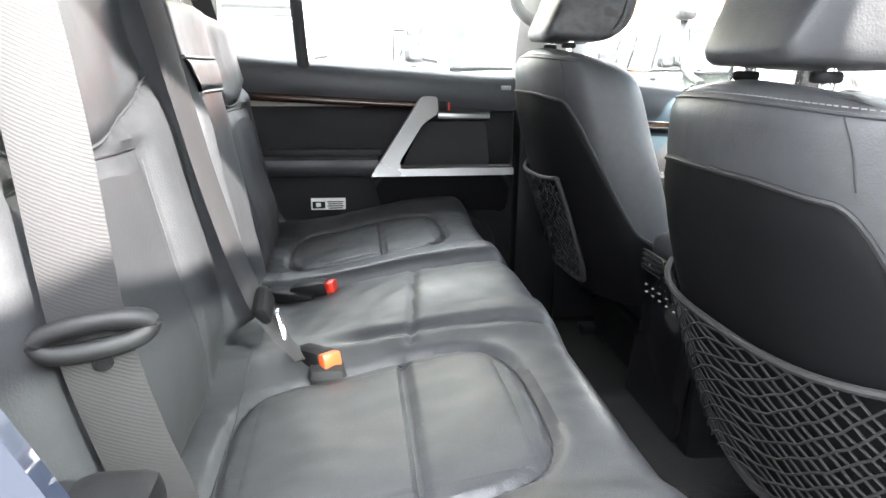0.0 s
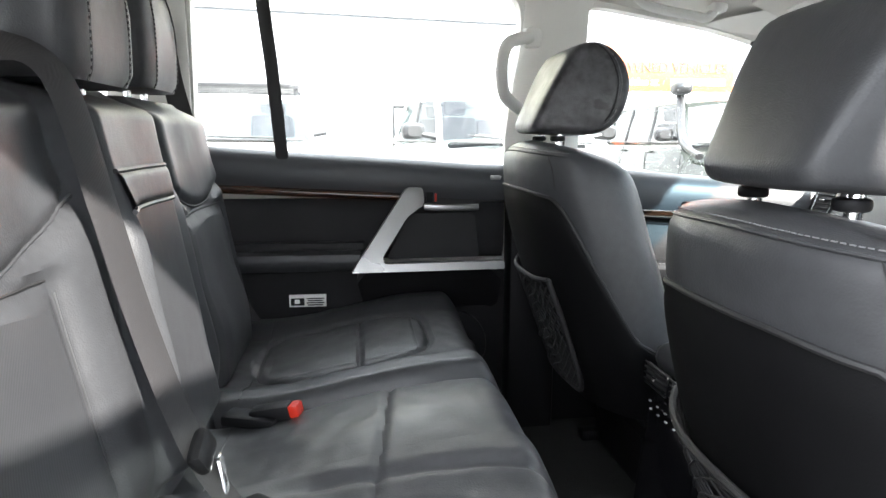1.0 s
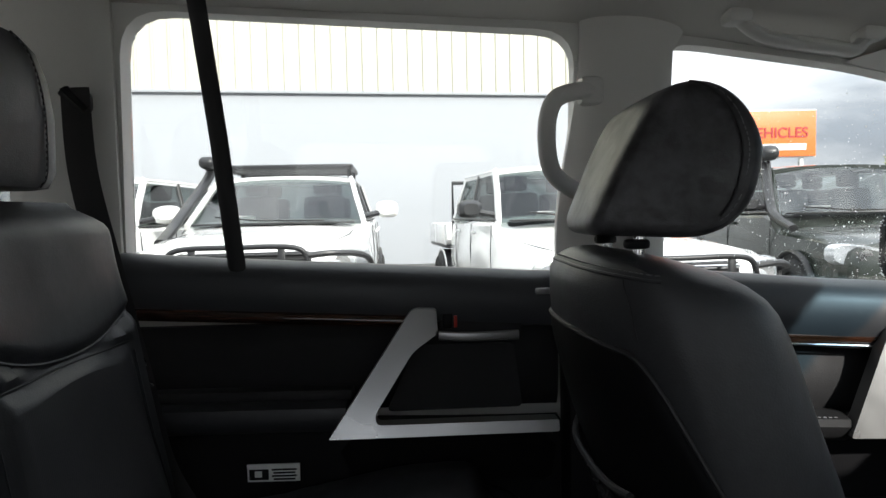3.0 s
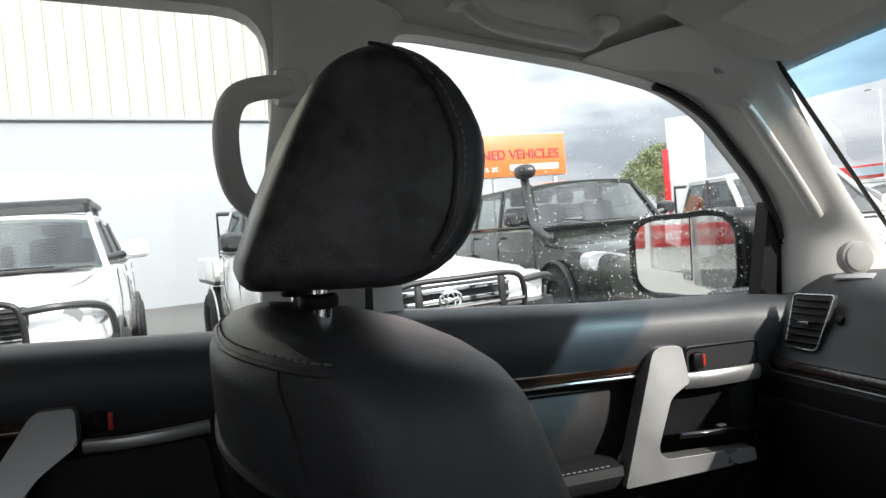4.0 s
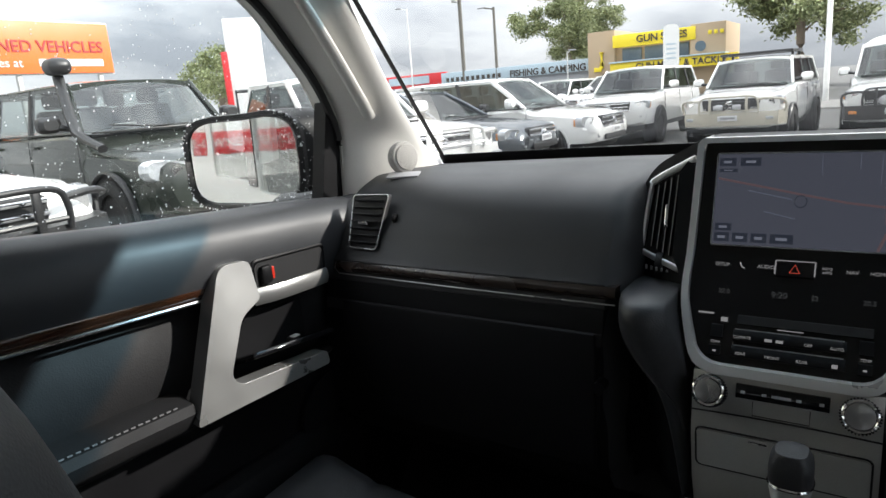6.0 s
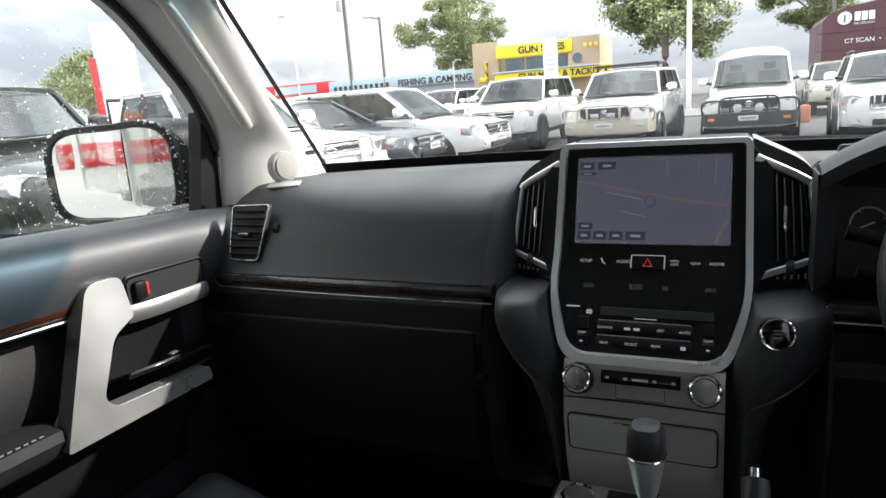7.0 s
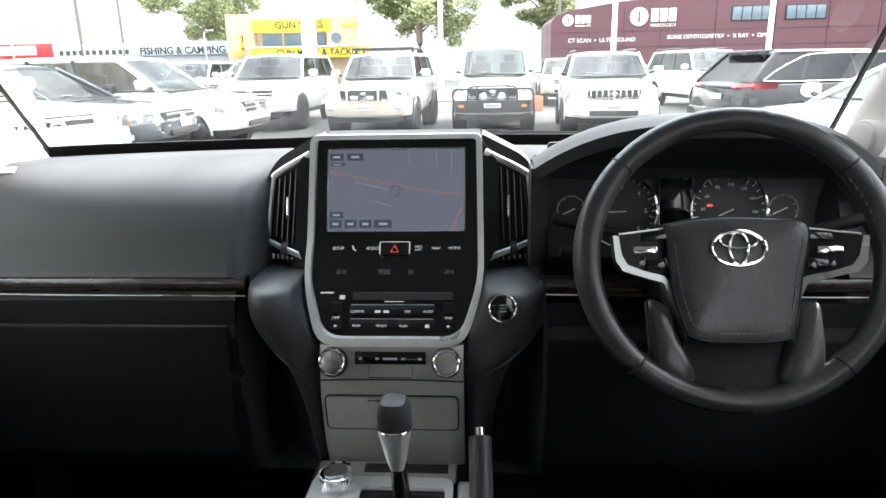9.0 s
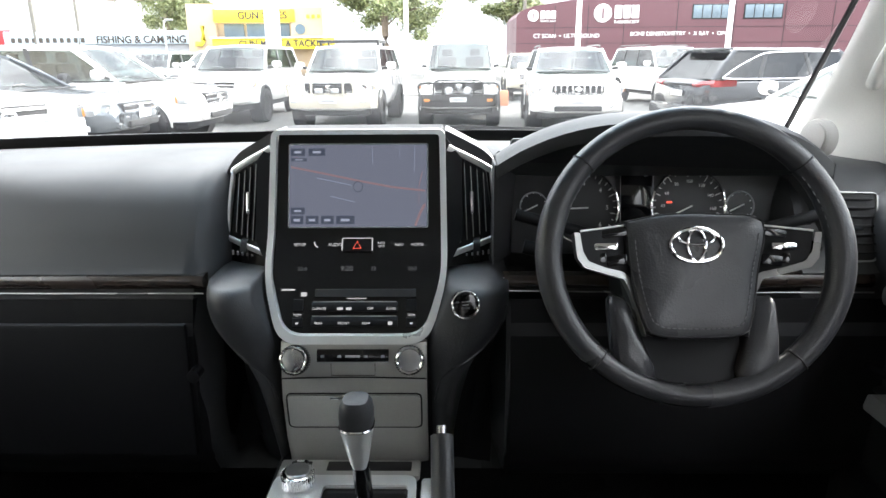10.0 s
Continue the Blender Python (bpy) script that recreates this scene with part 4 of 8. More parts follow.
    part("piping", tube(ring, 0.0022, 6), LEATHER, back)
    part("stitching", stitches([(p[0], p[1] + 0.004, p[2] + 0.006) for p in ring], 0.0009, 0.003, 0.003), THREAD, back, "row of pale stitches over the shoulder")
    # headrest: a deep wedge, narrow behind and wide ahead
    prof = rounded([(-0.006, 1.518), (0.000, 1.500), (0.125, 1.494), (0.172, 1.530), (0.190, 1.602), (0.166, 1.657), (0.116, 1.686), (0.070, 1.672), (0.032, 1.606)], [0.008, 0.01, 0.04, 0.04, 0.04, 0.04, 0.04, 0.05, 0.05], 4)
    py, pz = 0.09, 1.585
    hr_rings = []
    for e, k in ((-1.0, 0.80), (-0.985, 0.90), (-0.93, 0.965), (-0.8, 0.995), (-0.5, 1.01), (0, 1.015), (0.5, 1.01), (0.8, 0.995), (0.93, 0.965), (0.985, 0.90), (1.0, 0.80)):
        g = []
        for y, z in prof:
            yy, zz = py + (y - py) * k, pz + (z - pz) * k
            half = along([(-0.03, 0.078), (0.02, 0.092), (0.08, 0.128), (0.14, 0.142), (0.20, 0.135)], yy) * along([(1.49, 1.0), (1.60, 1.0), (1.70, 0.90)], zz)
            g.append((cx + e * half, yy + dy, zz + dz))
        hr_rings.append(g)
    hr = part("headrest", loft(hr_rings), LEATHER_WORN if s < 0 else LEATHER, t, "padded leather headrest with stitched edge")
    n = len(prof)
    for side, idx in ((-1, 1), (1, 9)):
        front = [Vector(p) for p, q in zip(hr_rings[idx], prof) if q[0] > 0.098 and q[1] > 1.50]
        front = [p + Vector((side * 0.002, -0.022 * (0.5 + 0.5 * math.sin(math.pi * i / max(1, len(front) - 1))), 0.004)) for i, p in enumerate(front)]
        line = smoothed(front, 3)
        part("piping", tube(line[2:-2], 0.0015, 6), RUBBER, hr)
        part("stitching", stitches([(p.x + 0.0006 * side, p.y + 0.007, p.z) for p in line], 0.0008, 0.003, 0.0025), THREAD, hr)
    for px in (-0.072, 0.072):
        part("post", tube([(cx + px, dy + 0.052, 1.45 + dz), (cx + px, dy + 0.060, 1.52 + dz)], 0.0075, 12), CHROME, t, "chrome headrest post")
        part("collar", cyl(0.016, 0.012, 16, at=(cx + px, dy + 0.053, 1.488 + dz), bevel=0.004), PLASTIC, t)
    # cushion with raised sides
    def cush(u, v):
        x, y = lerp(-0.26, 0.26, u), lerp(0.30, 0.80, v)
        z = 0.905 + dz * 0.6 + 0.035 * v + 0.04 * abs(2 * u - 1) ** 3 - 0.05 * ease(v, 0.88, 1.0) ** 2 - 0.03 * max(0, abs(2 * u - 1) - 0.9) * 10 * 0.5
        z -= 0.006 * bump1(abs(2 * u - 1), 0.55, 0.05)
        return (cx + x, y + dy, z)
    part("cushion", sheet(cush, 32, 28, (0, 0, -0.14)), LEATHER, t)
    for e in (-1, 1):
        part("side_shield", rbox(0.03, 0.52, 0.16, 0.03, at=(cx + e * 0.262, 0.50 + dy, 0.86 + dz * 0.6)), PLASTIC, t, "black plastic seat side shield")
    part("seat_base", rbox(0.44, 0.50, 0.14, 0.02, at=(cx, 0.52 + dy, 0.75)), PLASTIC, t)
    for sx in (-0.2, 0.2):
        part("rail", rbox(0.04, 0.56, 0.03, 0.006, at=(cx + sx, 0.50, 0.70)), PLASTIC, t)
    part("recliner", cyl(0.05, 0.03, 24, at=(cx - s * 0.255, 0.30 + dy, 0.97 + dz * 0.6), m=pose(0, 0, 0, 0, 90, 0), bevel=0.01), PLASTIC, t)
    # net pocket: frame, hem and crossed cords
    def net_at(u, v):
        th = lerp(math.pi * 1.20, math.pi * (1.64 if s < 0 else 1.80), u)
        return skin(th, lerp(0.05, 0.50, v), 0.022)
    net = part("net_pocket", tube(smoothed([net_at(u, v) for u, v in ((0, 1), (0.0, 0.6), (0.02, 0.12), (0.12, 0), (0.5, -0.03), (0.88, 0), (0.98, 0.12), (1, 0.6), (1, 1))], 5), 0.006, 8), RUBBER, t, "stretch net pocket in a black frame")
    part("hem", tube([net_at(k / 20, 1.0 - 0.06 * math.sin(math.pi * k / 20)) for k in range(21)], 0.005, 8), NETCORD, net)
    cords = []
    for fam in (1, -1):
        for k in range(-9, 26):
            pts = []
            for q in range(17):
                v = q / 16
                u = k / 16 + fam * (v - 0.5) * 0.75
                if 0.02 <= u <= 0.98 and v <= 1.0 - 0.06 * math.sin(math.pi * u):
                    pts.append(Vector(net_at(u, v)) + Vector((0, -0.0015 * fam, 0.002 * math.sin(q * 2.2 + k))))
            if len(pts) >= 3:
                cords.append(tube(pts, 0.0017, 5))
    part("netting", join(*cords), NETCORD, net, "crossed black elastic net")
    return t


front_seat(-0.412, -0.005, 0.008, "charcoal leather front passenger seat with net pocket", -1)
front_seat(0.418, 0.005, -0.048, "charcoal leather driver's seat with net pocket, set low", 1)


def seat_groove(x, y, cx):
    """Relief of one seating place on the bench: raised sides, sewn inset."""
    r = 0.0
    dx = abs(x - cx)
    r += 0.020 * ease(dx, 0.15, 0.24)
    inset = ((dx / 0.165) ** 4 + (abs(y + 0.405) / 0.185) ** 4) ** 0.25
    r -= 0.011 * bump1(inset, 1.0, 0.07)
    r += 0.006 * (1 - ease(inset, 0.5, 1.0))
    r -= 0.008 * bump1(y, -0.37, 0.010) * (dx < 0.165)
    return r


def rear_bench():
    b = thing("rear_bench", "charcoal leather split rear bench with sewn insets", "car seat")

    def top_z(x, y):
        z = 1.005 + 0.062 * ease(y, -0.62, -0.18) - 0.14 * ease(y, -0.175, -0.065) ** 2
        if x < -0.12:
            z += seat_groove(x, y, -0.43)
        else:
            if x > 0.16:
                z += seat_groove(x, y, 0.44)
            z += 0.018 * bump1(x, 0.02, 0.22) * ease(y, -0.6, -0.4)
            z -= 0.006 * bump1(y + 0.10 * (x - 0.02), -0.33, 0.012) * (abs(x - 0.05) < 0.2)
            z -= 0.010 * bump1(x - 0.35 * (y + 0.3) * 0.3, 0.215, 0.02) * ease(y, -0.5, -0.42)
        z += 0.004 * noise.noise((x * 9, y * 9, 1.7)) + 0.0015 * noise.noise((x * 30, y * 30, 0))
        # rounded ends at the split and at the doors
        for e, sgn in ((-0.735, 1), (-0.125, -1)) if x < -0.12 else ((-0.115, 1), (0.735, -1)):
            d = (x - e) * sgn
            z -= 0.05 * max(0.0, 1 - d / 0.035) ** 2
        return z
    for nm, x0, x1, lab in (("cushion", -0.735, -0.125, "narrow cushion by the far door"), ("cushion", -0.115, 0.735, "wide cushion for two")):
        c = part(nm, sheet(lambda u, v: (lerp(x0, x1, u), lerp(-0.69, -0.065, v), top_z(lerp(x0, x1, u), lerp(-0.69, -0.065, v))), int((x1 - x0) * 150), 96, (0, 0, -0.26)), LEATHER, b, lab)
        for cx in ((-0.43,) if x1 < 0 else (0.44,)):
            part("inset", sheet(lambda u, v: (cx + lerp(-0.140, 0.140, u), lerp(-0.565, -0.245, v), top_z(cx + lerp(-0.140, 0.140, u), lerp(-0.565, -0.245, v)) + 0.0010 - 0.004 * (max(abs(2 * u - 1), abs(2 * v - 1)) > 0.97)), 44, 50), LEATHER_IN, c, "perforated leather inset")
            ring = [(cx + 0.165 * math.copysign(abs(math.cos(t)) ** 0.5, math.cos(t)), -0.405 + 0.185 * math.copysign(abs(math.sin(t)) ** 0.5, math.sin(t))) for t in [k * math.pi / 40 for k in range(80)]]
            part("seam", tube([(x, y, top_z(x, y) + 0.0005) for x, y in ring], 0.0016, 6, True), RUBBER, c, "dark sewn seam")
            part("seam", tube([(cx + lerp(-0.16, 0.16, k / 12), -0.37, top_z(cx + lerp(-0.16, 0.16, k / 12), -0.37) + 0.0005) for k in range(13)], 0.0014, 6), RUBBER, c)
        for sy, lo, hi in ((-0.62, x0 + 0.03, x1 - 0.03),):
            part("seam", tube([(lerp(lo, hi, k / 24), sy + 0.03, top_z(lerp(lo, hi, k / 24), sy + 0.03) + 0.001) for k in range(25)], 0.0012, 6), LEATHER, c)

    def face_y(x, z, ends):
        h = (z - 1.0) / 0.57
        y = -0.632 - 0.100 * h
        for cx in (-0.43, 0.44):
            dx = abs(x - cx)
            y += 0.026 * bump1(dx, 0.235, 0.10) * ease(h, 0.0, 0.2) * (1 - ease(h, 0.62, 0.85))
            inset = max(dx / 0.165, abs(h - 0.30) / 0.30)
            y -= 0.010 * bump1(inset, 1.0, 0.12)
            y += 0.018 * bump1(h, 0.18, 0.2) * (1 - ease(dx, 0.1, 0.2))
            y -= 0.012 * bump1(h, 0.62 + 0.13 * (dx / 0.235) ** 2.2, 0.035) * (dx < 0.235)
        y += 0.050 * ease(x, -0.085, -0.045) * (1 - ease(x, 0.165, 0.205)) * ease(h, 0.06, 0.14) * (1 - ease(h, 0.93, 1.0))   # fold-down armrest in the middle
        y -= 0.06 * ease(h, 0.90, 1.0) ** 2
        for e, sgn in ends:
            d = (x - e) * sgn
            y -= 0.06 * max(0.0, 1 - d / 0.045) ** 2
        return y + 0.005 * noise.noise((x * 8, z * 8, 5.1))
    for x0, x1, lab in ((-0.64, -0.235, "narrow backrest by the far door"), (-0.228, 0.66, "wide backrest for two")):
        ends = ((x0, 1), (x1, -1))
        def f(u, v):
            x, z = lerp(x0, x1, u), lerp(0.96, 1.57, v)
            z -= 0.05 * ease(max(abs(2 * u - 1) - 0.86, 0) / 0.14, 0, 1) * v ** 6
            return (x, face_y(x, z, ends), z)
        c = part("backrest", sheet(f, int((x1 - x0) * 140), 72, (0, -0.12, 0)), LEATHER, b, lab)
        cx = -0.43 if x1 < 0 else 0.44
        part("inset", sheet(lambda u, v: (cx + lerp(-0.155, 0.155, u), face_y(cx + lerp(-0.155, 0.155, u), lerp(1.01, 1.31, v), ends) + 0.002, lerp(1.01, 1.31, v) + 0.02 * math.sin(math.pi * u) * v), 36, 36), LEATHER_IN, c, "perforated leather inset")
        for off in (-0.168, 0.168):
            part("seam", tube([(cx + off, face_y(cx + off, z, ends) + 0.001, z) for z in [1.0 + 0.03 * k for k in range(12)]], 0.0012, 6), LEATHER, c)
        arc = [(cx + lerp(-0.235, 0.235, k / 24), 1.355 + 0.075 * abs(k / 12 - 1) ** 2.2) for k in range(25)]
        part("piping", tube([(x, face_y(x, z, ends) + 0.001, z) for x, z in arc if x0 + 0.02 < x < x1 - 0.02], 0.0024, 6), LEATHER, c)
        part("seam", tube([(cx + off_, face_y(cx + off_, 1.345, ends) + 0.001, 1.345) for off_ in [lerp(-0.16, 0.16, k / 12) for k in range(13)]], 0.0015, 6), RUBBER, c)
        if x1 > 0:
            part("pull_strap", sheet(lambda u, v: (lerp(-0.052, 0.166, u), face_y(lerp(-0.052, 0.166, u), lerp(1.405, 1.455, v), ends) + 0.007 * min(1, 8 * min(v, 1 - v)), lerp(1.405, 1.455, v)), 16, 10), LEATHER, c, "sewn leather pull strap")
            for zz in (1.405, 1.455):
                part("piping", tube([(lerp(-0.055, 0.169, k / 16), face_y(lerp(-0.055, 0.169, k / 16), zz, ends) + 0.002, zz) for k in range(17)], 0.0034, 6), LEATHER, c)
    # headrests
    for hx, w, hy, hz in ((-0.40, 0.125, -0.802, 1.690), (0.045, 0.125, -0.752, 1.668), (0.43, 0.125, -0.802, 1.690)):
        prof = [(-0.105, 0.75, 0.036), (-0.102, 0.92, 0.050), (-0.08, 1.0, 0.058), (0.0, 1.0, 0.058), (0.05, 0.95, 0.052), (0.088, 0.85, 0.042), (0.110, 0.66, 0.028), (0.118, 0.4, 0.012)]
        hr = part("headrest", loft([[(hx + a, hy + q + 0.02 * k + 0.010 * (abs(a) / 0.13) ** 2 * (1 if q > 0 else 0), hz + k) for a, q in oval(w * e, d, 36, 3.4)] for k, e, d in prof]), LEATHER, b, "padded leather headrest")
        for off in (-0.45, 0.45):
            line = [(hx + off * w * 2 * 0.62 * e, hy + d + 0.02 * k + 0.002, hz + k) for k, e, d in prof[1:-1]]
            part("seam", tube(smoothed(line, 4), 0.0016, 6), RUBBER, hr)
            part("stitching", stitches([(p[0] + 0.005, p[1] + 0.0015, p[2]) for p in smoothed(line, 4)], 0.0009, 0.004, 0.004), THREAD, hr)
        for off in (-0.05, 0.05):
            part("post", tube([(hx + off, hy - 0.008, 1.50), (hx + off, hy - 0.003, 1.62)], 0.007, 10), CHROME, b, "chrome headrest post")
    # buckles sunk in the cushion
    part("buckle_well", rbox(0.10, 0.055, 0.03, 0.014, at=(0.235, -0.475, top_z(0.235, -0.475) - 0.012)), DARKHOLE, b)
    part("buckle_socket", rbox(0.10, 0.045, 0.02, 0.006, at=(-0.085, -0.555, 1.018), m=pose(0, 0, 0, 0, 0, 70)), PLASTIC, b, "pale grey buckle pocket")
    part("base", rbox(1.40, 0.40, 0.24, 0.02, at=(0, -0.42, 0.79)), PLASTIC, b, "black plastic bench base")
    return top_z


BENCH_Z = rear_bench()


def belts():
    def strap(pts, w, parent, label="", up=(0.35, 1, 0.25)):
        return part("webbing", tube(smoothed(pts, 6), w, 8, flat=(w, 0.0016), up=up), WEB, parent, label)
    a = thing("seat_belt", "grey webbing belt across the near backrest with plastic guide", "seat belt")
    strap([(0.66, -0.665, 1.60), (0.645, -0.650, 1.50), (0.64, -0.640, 1.40), (0.64, -0.630, 1.25), (0.638, -0.610, 1.15), (0.632, -0.592, 1.08), (0.62, -0.57, 0.95)], 0.026, a, up=(-0.92, -0.4, 0))
    part("guide", tube(smoothed([(0.652, -0.662, 1.248), (0.648, -0.630, 1.258), (0.640, -0.598, 1.259), (0.634, -0.587, 1.252), (0.640, -0.598, 1.242), (0.648, -0.630, 1.236), (0.652, -0.658, 1.236)], 5, True), 0.0080, 10, True), RUBBER, a, "black plastic belt guide")
    part("stop_button", cyl(0.007, 0.006, 16, at=(0.643, -0.622, 1.225), m=pose(0, 0, 0, 0, 90, 20)), PLASTIC, a)
    c = thing("seat_belt", "dark webbing belt hanging over the middle backrest", "seat belt")
    strap([(0.225, -0.83, 1.575), (0.225, -0.75, 1.592), (0.225, -0.690, 1.560), (0.222, -0.655, 1.42), (0.215, -0.630, 1.30), (0.209, -0.602, 1.19), (0.206, -0.574, 1.105)], 0.024, c)
    strap([(0.206, -0.574, 1.105), (0.222, -0.545, 1.065), (0.246, -0.510, 1.035)], 0.023, c)
    tg = part("tongue", rbox(0.055, 0.022, 0.036, 0.009, at=(0.210, -0.566, 1.108), m=pose(0, 0, 0, 20, 25, 0)), PLASTIC, c, "plastic tongue holder")
    part("plate", slab(rounded([(-0.012, 0), (0.012, 0), (0.012, -0.05), (-0.012, -0.05)], 0.005), [rounded([(-0.006, -0.025), (0.006, -0.025), (0.006, -0.042), (-0.006, -0.042)], 0.003)], lambda p, q, d: (0.196 + p * 0.8 - q * 0.5, -0.550 + d - q * 0.25, 1.095 + q * 0.75), 0.003), CHROME, tg, "chrome latch plate")
    e = thing("seat_belt", "black webbing belt hanging beside the far backrest", "seat belt")
    strap([(-0.735, -0.84, 1.78), (-0.70, -0.815, 1.63), (-0.68, -0.775, 1.48), (-0.68, -0.73, 1.28), (-0.68, -0.695, 1.11), (-0.68, -0.64, 1.0)], 0.024, e, up=(-1, -0.3, 0))
    part("plate", tube(smoothed([(-0.672, -0.716, 1.300), (-0.662, -0.706, 1.287), (-0.665, -0.710, 1.265), (-0.672, -0.698, 1.250)], 4), 0.004, 8), CHROME, e, "chrome latch plate")
    for bx, by, rz, lab, m in ((0.252, -0.478, 35, "orange-red release button", ORANGE), (-0.075, -0.492, 75, "dark red release button", RED)):
        k = thing("buckle", "black seat belt buckle sunk in the bench", "buckle", "bench buckles")
        z = BENCH_Z(bx, by) + 0.008
        part("case", rbox(0.075, 0.036, 0.030, 0.008, at=(bx - 0.03 * math.cos(radians(rz)), by - 0.03 * math.sin(radians(rz)), z - 0.004), m=pose(0, 0, 0, 0, -12, rz)), PLASTIC, k)
        part("button", rbox(0.018, 0.030, 0.022, 0.004, at=(bx + 0.012 * math.cos(radians(rz)), by + 0.012 * math.sin(radians(rz)), z + 0.006), m=pose(0, 0, 0, 0, -12, rz)), m, k, lab)


belts()


# ---- dashboard ----
def dashboard():
    d = thing("dashboard", "black soft-touch dashboard with veneer strip and chrome line", "dashboard")
    # cross-section of the passenger's side: (y, z) from the glass over the brow and down
    prof = [(1.40, 1.30), (1.36, 1.372), (1.24, 1.392), (1.10, 1.398), (1.02, 1.394), (0.975, 1.380), (0.945, 1.352), (0.918, 1.31), (0.900, 1.274), (0.892, 1.266), (0.892, 1.240), (0.885, 1.228), (0.872, 1.19), (0.862, 1.10), (0.868, 1.00), (0.90, 0.95), (1.10, 0.93), (1.40, 0.94)]
    rings = []
    for k in range(99):
        x = lerp(-0.735, 0.79, k / 98)
        end = ease(abs(x), 0.66, 0.735) * (x < 0)
        hood = ease(x, 0.16, 0.26) * (1 - ease(x, 0.60, 0.70))
        bow = 0.05 * (1 - (x / 0.735) ** 2)
        ring = []
        for i, (y, z) in enumerate(prof):
            yy = y + (bow if i < 3 else 0)
            zz = z + (0.008 * (1 - (x / 0.735) ** 2) if 1 <= i <= 3 else 0)
            if 3 <= i <= 5:
                yy += 0.03 * end
            mid = (1 - ease(abs(x), 0.175, 0.215))
            if 3 <= i <= 14:
                yy += 0.13 * mid
            if 4 <= i <= 10:
                yy += 0.12 * ease(x, 0.19, 0.23) * (1 - ease(x, 0.585, 0.615))
            ring.append((x, yy, zz))
        rings.append(ring)
    part("main_pad", loft(rings), SOFT, d)
    part("lower_pad", sheet(lambda u, v: (lerp(-0.735, 0.735, u), along([(0, 0.883), (0.25, 0.866), (0.6, 0.857), (0.85, 0.863), (1, 0.895)], v) + 0.13 * (1 - ease(abs(lerp(-0.735, 0.735, u)), 0.175, 0.215)), lerp(1.232, 0.945, v)), 60, 14, (0, 0.01, 0)), PLASTIC, d, "hard black lower dash")
    for x0, x1 in ((-0.715, -0.205), (0.21, 0.715)):
        part("veneer_strip", sheet(lambda u, v: (lerp(x0, x1, u), 0.889 - 0.004 * math.sin(math.pi * v), lerp(1.264, 1.246, v)), 24, 4, (0, 0.02, 0)), DASHWOOD, d, "glossy dark wood veneer")
        part("chrome_line", tube([(x0, 0.888, 1.262), (x0 - 0.004 * (1 if x0 < 0 else -1), 0.887, 1.252), (x0 + 0.006, 0.886, 1.243), (lerp(x0, x1, 0.5), 0.885, 1.2405), (x1, 0.884, 1.2405)], 0.0011, 6), HANDLE, d, "thin chrome line")
    part("glovebox_lid", rbox(0.46, 0.012, 0.20, 0.02, at=(-0.455, 0.858, 1.105), m=pose(0, 0, 0, -3)), PLASTIC, d, "black glovebox lid")
    part("knob", cyl(0.009, 0.02, 16, at=(-0.215, 0.85, 1.135), m=pose(0, 0, 0, 90)), PLASTIC, d)
    part("defroster", rbox(0.06, 0.03, 0.004, 0.001, at=(-0.655, 1.03, 1.398), m=pose(0, 0, 0, 10, 0, 24)), GREY, d, "grey side demister grille")
    # outer air vents
    for s in (-1, 1):
        q = [(0.680, 1.380), (0.600, 1.382), (0.612, 1.292), (0.672, 1.293)]
        far = 0.048 if s > 0 else -0.020      # the driver's side vent sits further out
        q = [(s * a + far, b - abs(far) * 0.25) for a, b in q]
        tilt = lambda a, b, dd: (a, 0.932 + (b - 1.34) * 0.42 - dd, b)
        v = part("side_vent", slab(rounded(q, 0.008), [], tilt, 0.008), DARKHOLE, d, "side air vent")
        part("vent_frame", tube([tilt(a, b, 0.009) for a, b in rounded(q, 0.008)], 0.0014, 6, True), HANDLE, v, "satin silver vent frame")
        for k in range(7):
            b = 1.302 + 0.0115 * k
            part("slat", rbox(0.062, 0.014, 0.0028, 0.001, at=(s * 0.641 + far, 0.928 + (b - 1.34) * 0.42 - 0.006, b - abs(far) * 0.25), m=pose(0, 0, 0, -18)), PLASTIC, v)
        part("tab", rbox(0.022, 0.006, 0.005, 0.001, at=(s * 0.642 + far, 0.912, 1.336 - abs(far) * 0.25)), CHROME, v, "chrome vent tab")
        part("thumbwheel", cyl(0.008, 0.006, 20, at=(s * 0.588 + far, 0.934, 1.342 - abs(far) * 0.25), m=pose(0, 0, 0, 0, 90, 0)), PLASTIC, v)
    return d


dashboard()


def on_stack(x, z, off=0.0):
    """A point on the sloping face of the centre stack."""
    y = along([(0.98, 0.872), (1.03, 0.858), (1.10, 0.850), (1.16, 0.858), (1.19, 0.872), (1.255, 0.915), (1.31, 0.952), (1.43, 0.995), (1.48, 1.012)], z)
    return (x, y - off, z)


